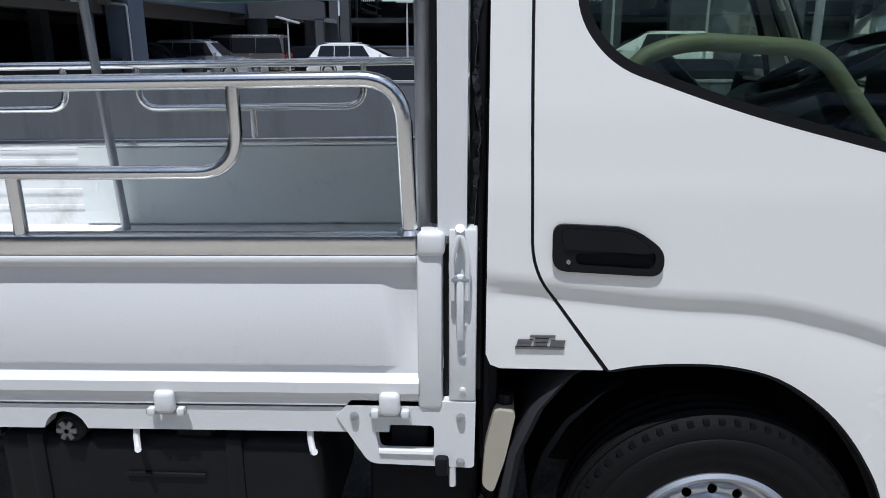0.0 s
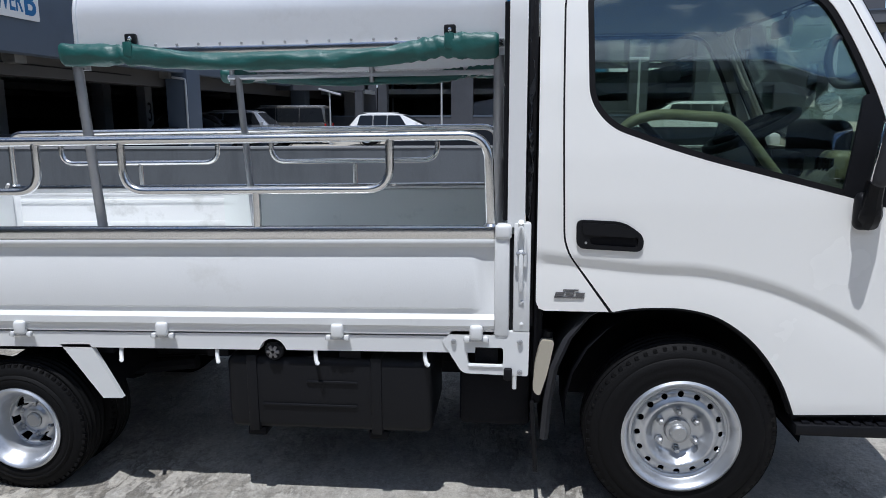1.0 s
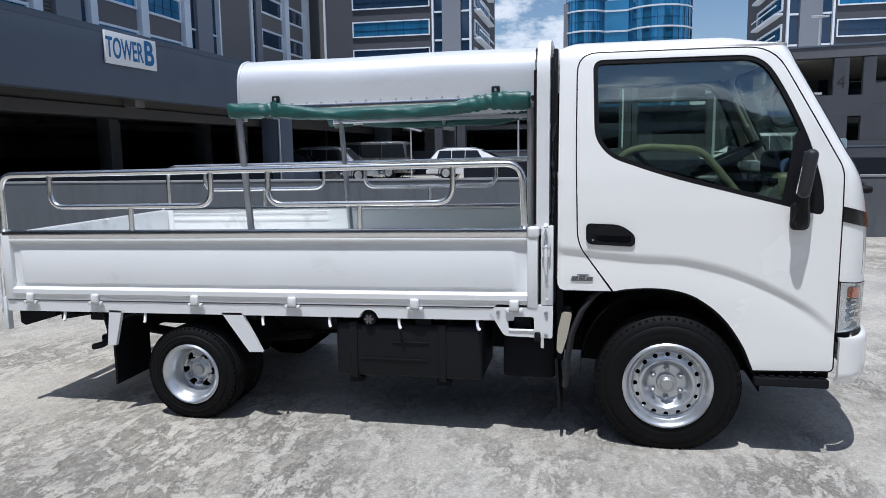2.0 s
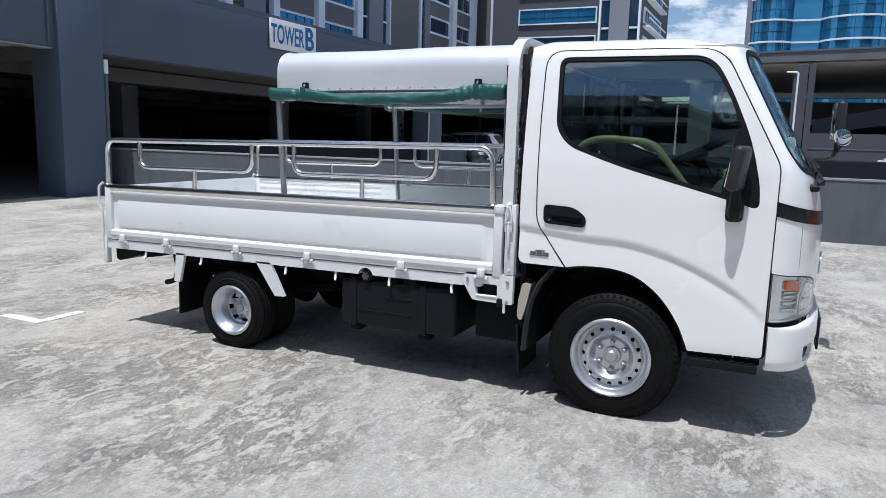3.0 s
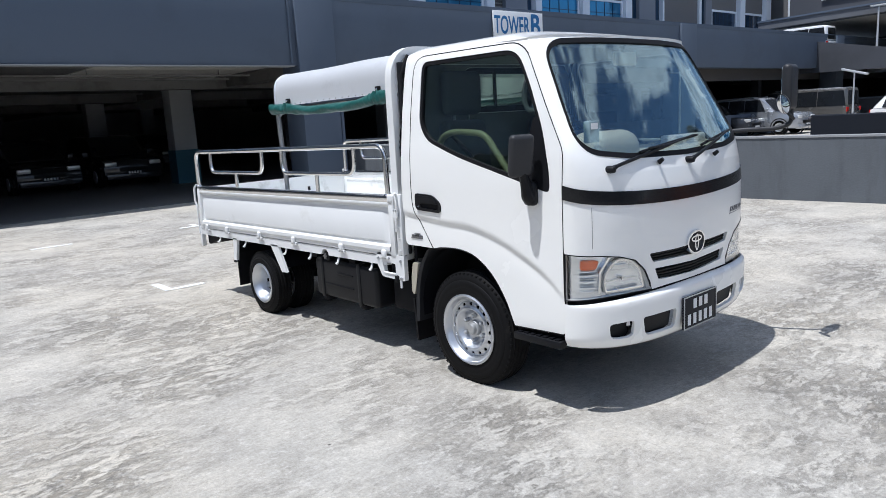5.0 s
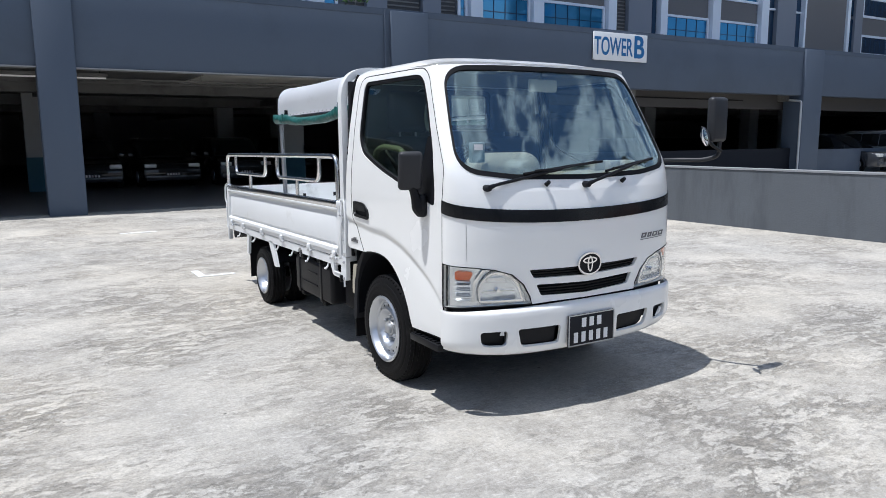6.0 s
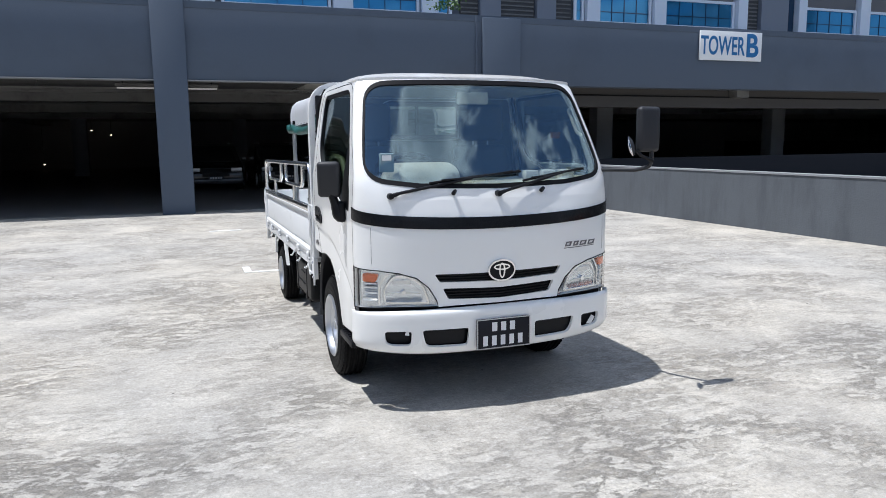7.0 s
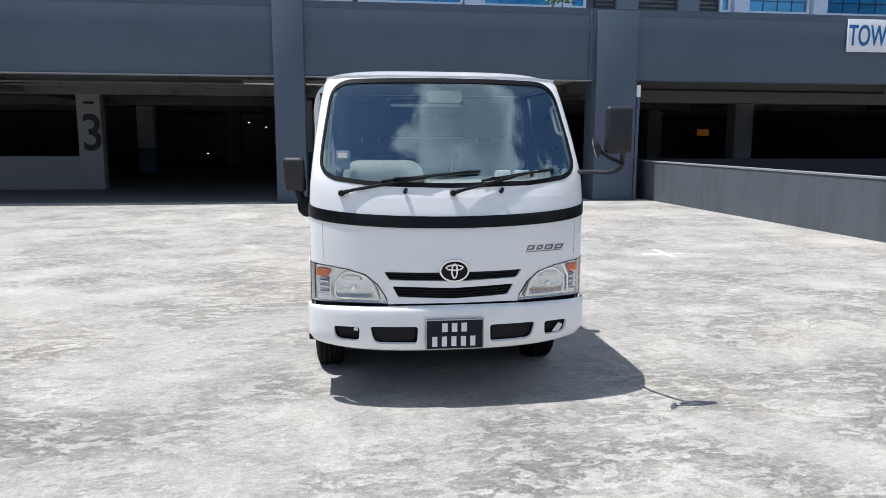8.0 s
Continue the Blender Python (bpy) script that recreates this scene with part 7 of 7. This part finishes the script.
def canopy():
    xa, xb = -1.480, 0.052
    arc = rounded([(-0.715, 1.665, 0), (-0.715, 1.950, 0.22), (0.715, 1.950, 0.22), (0.715, 1.665, 0)], 12)
    prof = []
    for y, z in arc:
        prof.append((y, z - 0.024 * (y / 0.715) ** 2))
    bm = bmesh.new()
    xs = np.linspace(xa, xb, 13)
    rows = [[bm.verts.new((x, y, z + 0.0025 * math.sin(7 * x + 3 * y))) for y, z in prof] for x in xs]
    for a, b in zip(rows, rows[1:]):
        for k in range(len(prof) - 1):
            bm.faces.new((a[k], a[k + 1], b[k + 1], b[k]))
    bm.normal_update()
    if sum(f.normal.z for f in bm.faces) < 0:
        bmesh.ops.reverse_faces(bm, faces=bm.faces)
    thicken(bm, 0.004)
    top = part("canopy", rake(bm), M_ALU, truck, "bare aluminium barrel canopy", smooth=50)
    # how the rolled tarpaulin hangs along the eave: station, middle height, half thickness
    hang = ((0, 0.14, 0.30, 0.42, 0.62, 0.78, 0.88, 1), (1.682, 1.668, 1.646, 1.637, 1.635, 1.650, 1.667, 1.674), (0.043, 0.036, 0.031, 0.030, 0.029, 0.034, 0.040, 0.042))
    for s in (-1, 1):
        part("edge_trim", rake(boxed(xa, xb, *sorted((s * 0.711, s * 0.725)), 1.664, 1.693, bevel=0.004)), M_STEEL, top)
        for k in range(19):
            x = xa + 0.06 + k * (xb - xa - 0.12) / 18
            part("rivet", rake(lathe(bmesh.new(), [(0.001, s * 0.004), (0.004, s * 0.003), (0.0055, 0.0)], 8, "y", (x, s * 0.716, 1.702))), M_GALV, top)
        for x in (xa + 0.02, xb - 0.02):
            lean = (0.045, -0.02) if x < -1 else (0.0, 0.0)
            out = (0.055 if s > 0 else -0.020) if x < -1 else 0.0
            part("canopy_post", rake(tube(bmesh.new(), [(x + out + lean[0] + (lean[1] - lean[0]) * f, s * (0.69 + 0.003 * f), 0.69 + 0.98 * f) for f in (0, 0.5, 1)], 0.0185, 12)), M_GALV, truck, "galvanised canopy post")
        # rolled-up tarpaulin under the eave
        bm = bmesh.new()
        n, seg = 150, 20
        rng = random.Random(5 if s < 0 else 9)
        ph = [rng.uniform(0, 6.28) for _ in range(8)]
        rings = []
        for i in range(n + 1):
            f = i / n
            x = xa - 0.05 + f * (xb - xa + 0.03)
            mid_z = float(np.interp(f, hang[0], hang[1])) + 0.003 * math.sin(19 * f + ph[0])
            tie = math.exp(-((f - 0.145) / 0.018) ** 2) + math.exp(-((f - 0.87) / 0.018) ** 2)
            h = float(np.interp(f, hang[0], hang[2])) * (1 + 0.05 * math.sin(17 * f + ph[1])) * (1 - 0.15 * tie)
            d = 0.030 * (1 + 0.12 * math.sin(23 * f + ph[2])) * (1 - 0.25 * tie)
            if i in (0, n):
                h, d = h * 0.82, d * 0.82
            ring = []
            for k in range(seg):
                a = 2 * math.pi * k / seg
                w = 1 + 0.12 * math.sin(2 * a + 74 * (f - 0.145) * math.exp(-((f - 0.145) / 0.07) ** 2) * 3) * math.exp(-((f - 0.145) / 0.07) ** 2) + 0.12 * math.sin(2 * a + 74 * (f - 0.87) * 3) * math.exp(-((f - 0.87) / 0.07) ** 2) + 0.07 * math.sin(3 * a + 26 * f + ph[3]) + 0.035 * math.sin(5 * a - 61 * f + ph[4]) + 0.025 * math.sin(2 * a + 95 * f + ph[5])
                ring.append(bm.verts.new((x, s * 0.731 + s * d * w * math.cos(a), mid_z + h * w * math.sin(a))))
            rings.append(ring)
        for a, b in zip(rings, rings[1:]):
            for k in range(seg):
                bm.faces.new((a[k], a[(k + 1) % seg], b[(k + 1) % seg], b[k]))
        bm.faces.new(rings[0][::-1])
        bm.faces.new(rings[-1])
        bmesh.ops.recalc_face_normals(bm, faces=bm.faces)
        part("tarpaulin", rake(bm), M_TARP, truck, "rolled green tarpaulin tied under the canopy", smooth=60)
        for x in (-1.27, -0.135):
            st = part("tie_strap", rake(boxed(x - 0.016, x + 0.016, *sorted((s * 0.753, s * 0.760)), 1.660, 1.712, bevel=0.002)), M_TARP, truck, "green tie strap")
            part("clip", rake(boxed(x - 0.020, x + 0.020, *sorted((s * 0.715, s * 0.737)), 1.706, 1.742, bevel=0.006)), M_BLACK, st, "black clip")
            part("clip_knob", rake(lathe(bmesh.new(), [(0.001, s * 0.006), (0.007, s * 0.004), (0.009, 0.0)], 10, "y", (x, s * 0.737, 1.724))), M_CHROME, st)
        part("eave_tube", rake(tube(bmesh.new(), [(xa, s * 0.693, 1.662), (xb, s * 0.693, 1.662)], 0.014, 10)), M_GALV, truck)
    for x in (xa + 0.02, -0.68, xb - 0.02):
        part("canopy_hoop", rake(tube(bmesh.new(), [(x, y * 0.975, z - 0.02) for y, z in prof], 0.014, 10)), M_GALV, truck)
    part("end_rim", rake(tube(bmesh.new(), [(xa, y, z) for y, z in prof], 0.008, 8)), M_ALU, top)


def headboard():
    pts = [(0.105, -0.800, 1.06), (0.105, -0.800, 1.935), (0.105, 0.800, 1.935), (0.105, 0.800, 1.06)]
    line = bend(pts, 0.20, 10)
    bm = bmesh.new()
    rings = []
    for i, p in enumerate(line):
        d = (line[min(i + 1, len(line) - 1)] - line[max(i - 1, 0)]).normalized()
        n = d.cross(Vector((1, 0, 0)))
        rings.append([bm.verts.new(p + Vector((dx, 0, 0)) + n * o) for dx, o in ((-0.036, -0.022), (0.023, -0.022), (0.023, 0.022), (-0.036, 0.022))])
    for a, b in zip(rings, rings[1:]):
        for k in range(4):
            bm.faces.new((a[k], a[(k + 1) % 4], b[(k + 1) % 4], b[k]))
    bm.faces.new(rings[0][::-1])
    bm.faces.new(rings[-1])
    bmesh.ops.recalc_face_normals(bm, faces=bm.faces)
    hb = part("headboard_frame", bm, M_BED, truck, "white headboard arch behind the cab")
    part("headboard_panel", rake(boxed(0.085, 0.10, -0.775, 0.775, 0.69, 1.08)), M_GREYPLATE, hb, "grey front panel of the bed")
    for z in (1.30, 1.55, 1.78):
        part("headboard_bar", boxed(0.095, 0.115, -0.785, 0.785, z - 0.012, z + 0.012, bevel=0.004), M_BED, hb)
    for s in (-1, 1):
        part("rubber_strip", tube(bmesh.new(), [(0.150, s * 0.775, 0.70), (0.152, s * 0.772, 1.25), (0.152, s * 0.765, 1.78), (0.15, s * 0.70, 1.90)], 0.012, 8), M_RUBBER, hb, "frayed black rubber strip")
        part("mesh_edge", tube(bmesh.new(), [(0.062, s * 0.79, 1.08), (0.062, s * 0.79, 1.80)], 0.010, 8), M_BLACK, hb)
        part("gap_flange", boxed(0.131, 0.152, *sorted((s * 0.70, s * 0.775)), 1.09, 1.86, bevel=0.006), M_BLACK, hb)
    # grey lining on the inside of the far drop side
    part("bed_lining", rake(boxed(-1.58, 0.06, 0.772, 0.782, 0.70, 1.030)), M_GREYPLATE, truck, "pale grey lining panel in the bed")


for s in (-1, 1):
    side_rails(s)
canopy()
headboard()

# ---- parked cars ----
M_CARGLASS = mat("tinted_car_glass", (0.012, 0.014, 0.017), 0.08, 0, 0.1, 3, rvar=0.03, spec=0.5)


def car(name, label, at, heading, paint, length=4.3, width=1.7, height=1.5, kind="hatch", group="parked cars"):
    """A parked car: body shell with rounded flanks, glasshouse, panes, lamps, plates and wheels. It stands along +x at heading 0."""
    t = thing(name, at, label, "car", group)
    t.rotation_euler = (0, 0, radians(heading))
    L, H, hw = length / 2, height, width / 2
    belt = 0.60 * H if kind != "van" else 0.56 * H
    if kind == "van":
        low = [(-L, 0.30), (-L, belt), (L * 0.93, belt), (L, belt * 0.82), (L, 0.28)]
        top = [(-L + 0.02, belt), (-L + 0.08, H - 0.06), (-L + 0.2, H), (L * 0.42, H), (L * 0.55, H - 0.06), (L * 0.93, belt)]
    elif kind == "carrier":
        low = [(-L, 0.30), (-L, belt), (L * 0.60, belt), (L * 0.90, belt * 0.86), (L, belt * 0.66), (L, 0.26)]
        top = [(-L + 0.04, belt), (-L + 0.16, H - 0.10), (-L + 0.45, H), (L * 0.0, H), (L * 0.22, H - 0.10), (L * 0.80, belt * 0.99)]
    elif kind == "suv":
        low = [(-L, 0.30), (-L, belt), (L * 0.48, belt), (L * 0.94, belt * 0.92), (L, belt * 0.72), (L, 0.26)]
        top = [(-L + 0.06, belt), (-L + 0.30, H - 0.07), (-L + 0.5, H), (L * 0.05, H), (L * 0.20, H - 0.05), (L * 0.52, belt)]
    else:
        low = [(-L, 0.30), (-L, belt * 0.98), (L * 0.45, belt), (L * 0.93, belt * 0.86), (L, belt * 0.66), (L, 0.24)]
        top = [(-L + 0.04, belt), (-L + 0.50, H - 0.10), (-L + 0.95, H - 0.01), (-L * 0.18, H), (L * 0.06, H - 0.07), (L * 0.56, belt)]

    def loft(line, rows):
        bm = bmesh.new()
        rings = []
        for y, sx, dz in rows:
            rings.append([bm.verts.new((x * sx, y, z if dz is None else belt + (z - belt) * dz)) for x, z in line])
        for a, b in zip(rings, rings[1:]):
            for k in range(len(line)):
                j = (k + 1) % len(line)
                bm.faces.new((a[k], a[j], b[j], b[k]))
        bm.faces.new(rings[0][::-1])
        bm.faces.new(rings[-1])
        bmesh.ops.recalc_face_normals(bm, faces=bm.faces)
        return bm

    low_r = rounded([(x, z, 0.10) for x, z in low], 4)
    part("body", loft(low_r, [(-hw, 0.955, None), (-hw + 0.03, 0.985, None), (-hw + 0.12, 1, None), (hw - 0.12, 1, None), (hw - 0.03, 0.985, None), (hw, 0.955, None)]), paint, t)
    top_r = rounded([(x, z, 0.07) for x, z in top], 4)
    part("cabin", loft(top_r, [(-hw + 0.02, 0.97, 0.0), (-hw + 0.15, 0.96, 0.93), (-hw + 0.26, 1, 1), (hw - 0.26, 1, 1), (hw - 0.15, 0.96, 0.93), (hw - 0.02, 0.97, 0.0)]), paint, t)
    # side panes follow the lean of the cabin
    x0, x1 = top[1][0] + 0.10, top[-2][0] - 0.02
    cuts = [x0, x0 + 0.33 * (x1 - x0), x0 + 0.68 * (x1 - x0), x1]
    for s in (-1, 1):
        def side(u, v, s=s):
            k = (v - belt) / (H - belt)
            return (u, s * (hw - 0.005 - 0.138 * k / 0.93), v)
        for i in range(3):
            a, b = cuts[i] + 0.014, cuts[i + 1] - 0.014
            lean0 = 0.14 if i == 0 else 0.0
            lean1 = 0.30 if i == 2 else 0.0
            line = rounded([(a - lean0, belt + 0.03, 0.03), (b + lean1, belt + 0.03, 0.03), (b, H - 0.12, 0.04), (a, H - 0.12, 0.04)], 3)
            part("side_window", sheet(line, [], side, 0.3, 0.01, (0, s, 0.2)), M_CARGLASS, t)
        for wx in (-L * 0.60, L * 0.62):
            wheel = part("wheel", lathe(bmesh.new(), [(0.02, -0.02), (0.19, -0.03), (0.21, 0.0), (0.29, 0.0), (0.315, 0.03), (0.315, 0.17), (0.28, 0.2), (0.02, 0.2)], 28, "y", (0, 0, 0)), M_TYRE, t)
            wheel.location = (wx, s * (hw - 0.0), 0.315)
            wheel.rotation_euler = (0, 0, 0 if s < 0 else math.pi)
            part("rim", lathe(bmesh.new(), [(0.01, -0.035), (0.06, -0.04), (0.10, -0.028), (0.17, -0.034), (0.19, -0.045), (0.195, -0.02)], 20, "y"), M_RIM, wheel)
            part("wheel_arch", lathe(bmesh.new(), [(0.345, -0.004), (0.385, -0.010), (0.385, 0.02), (0.345, 0.02)], 28, "y", (0, 0, 0), closed=True), M_BLACK, wheel)
    rear_lean = top[1][0] - top[0][0]
    zr0, zr1 = belt + 0.05, H - 0.14
    back = lambda u, v: (-L - 0.012 + (0.02 if kind == "van" else 0.04) + (rear_lean) * (v - belt) / (top[1][1] - belt), u, v)
    part("rear_window", sheet(rounded([(-hw + 0.22, zr0, 0.05), (hw - 0.22, zr0, 0.05), (hw - 0.34, zr1, 0.06), (-hw + 0.34, zr1, 0.06)], 3), [], back, 0.3, 0.01, (-1, 0, 0.3)), M_CARGLASS, t)
    fx0, fx1 = top[-1][0], top[-2][0]
    front = lambda u, v: (fx0 + 0.015 + (fx1 - fx0) * (v - belt) / (top[-2][1] - belt), u, v)
    part("windscreen", sheet(rounded([(-hw + 0.16, belt + 0.04, 0.05), (hw - 0.16, belt + 0.04, 0.05), (hw - 0.32, H - 0.11, 0.06), (-hw + 0.32, H - 0.11, 0.06)], 3), [], front, 0.3, 0.01, (1, 0, 0.3)), M_CARGLASS, t)
    for s in (-1, 1):
        part("tail_lamp", boxed(-L - 0.012, -L + 0.10, s * hw - s * 0.03 - (0.0 if s < 0 else 0.22), s * hw - s * 0.03 + (0.22 if s < 0 else 0.0), belt - 0.24, belt - 0.04, bevel=0.02), M_RED, t)
        part("head_lamp", boxed(L - 0.16, L + 0.005, s * hw - s * 0.05 - (0.0 if s < 0 else 0.34), s * hw - s * 0.05 + (0.34 if s < 0 else 0.0), belt * 0.68, belt * 0.68 + 0.13, bevel=0.03), M_REFL, t)
    part("rear_bumper", boxed(-L - 0.05, -L + 0.14, -hw + 0.05, hw - 0.05, 0.26, 0.46, bevel=0.04), M_BLACK if kind == "suv" else paint, t)
    part("front_bumper", boxed(L - 0.16, L + 0.05, -hw + 0.05, hw - 0.05, 0.22, 0.42, bevel=0.05), paint, t)
    part("grille", boxed(L - 0.02, L + 0.02, -0.42, 0.42, 0.46, 0.58, bevel=0.01), M_BLACK, t)
    for x in (-L - 0.022, L + 0.052):
        zc = 0.62 if x < 0 else 0.36
        pl = part("number_plate", boxed(x - 0.008, x + 0.008, -0.24, 0.24, zc, zc + 0.12), M_PLATE, t, smooth=0)
        for k in range(5):
            part("plate_bar", boxed(x - 0.011, x + 0.011, -0.19 + 0.08 * k, -0.14 + 0.08 * k, zc + 0.025, zc + 0.095), M_WHITE, pl, smooth=0)
    for s in (-1, 1):
        part("door_mirror", boxed(L * 0.36, L * 0.36 + 0.1, s * (hw + 0.1) - 0.08, s * (hw + 0.1) + 0.08, belt + 0.02, belt + 0.16, bevel=0.03), paint, t)
        part("roof_rail", boxed(x0 + 0.15, x1 - 0.25, s * (hw - 0.3) - 0.015, s * (hw - 0.3) + 0.015, H - 0.01, H + 0.025, bevel=0.008), M_GALV, t)
    return t


C_WHITE = mat("white_car_paint", (0.76, 0.77, 0.78), 0.22, 0, 0.03, 2, coat=0.6)
C_SILVER = mat("silver_car_paint", (0.42, 0.44, 0.47), 0.26, 0.6, 0.04, 2, coat=0.6)
C_DARK = mat("dark_grey_car_paint", (0.035, 0.038, 0.045), 0.22, 0.2, 0.1, 2, coat=0.6)
C_BRONZE = mat("grey_bronze_car_paint", (0.17, 0.165, 0.155), 0.26, 0.5, 0.05, 2, coat=0.6)
C_ORANGE = mat("burnt_orange_car_paint", (0.42, 0.105, 0.022), 0.24, 0.15, 0.05, 2, coat=0.6)

car("parked_car", "burnt orange hatchback standing beside the ramp parapet", (6.78, 8.45, 0), 3, C_ORANGE, 3.9, 1.66, 1.42, "suv")
car("parked_car", "white hatchback seen over the ramp parapet", (-5.15, 33, 0.0), 0, C_WHITE, 4.7, 1.75, 1.50, "hatch")
car("parked_car", "white people carrier seen over the ramp parapet", (7.6, 33, 0.0), 180, C_WHITE, 4.7, 1.75, 1.95, "carrier")
car("parked_van", "grey-bronze van with red tail lamps over the parapet", (-11.2, 34.5, 0.0), 180, C_BRONZE, 4.6, 1.75, 1.85, "van")
car("parked_car", "silver hatchback seen over the ramp parapet", (-11.6, 31, 0.0), 0, C_SILVER, 4.2, 1.7, 1.62, "suv")
car("parked_car", "dark grey saloon seen over the ramp parapet", (-13.0, 29.2, 0.0), 0, C_DARK, 4.3, 1.7, 1.50, "hatch")
car("parked_van", "white van parked on the upper deck", (-13.0, 38.5, 3.30), 180, C_WHITE, 3.1, 1.5, 1.72, "van")
car("parked_car", "white pickup high on the far deck", (18.9, 42.5, 4.08), 0, C_WHITE, 4.2, 1.7, 1.45, "suv")
for x, y, h, c, k in ((-20.9, 6.1, 0, C_DARK, "suv"), (-20.9, 3.75, 2, C_DARK, "hatch"), (-20.95, 1.62, -1, C_DARK, "hatch"), (-29.5, 11.0, 0, C_DARK, "hatch")):
    car("parked_car", "dark car standing in the dim car park", (x, y, 0.016), h, c, 4.3, 1.72, 1.5, k)
car("parked_car", "silver car standing behind the low bay wall", (-15.0, 35.0, 0.016), 90, C_SILVER, 4.3, 1.72, 1.45, "hatch")
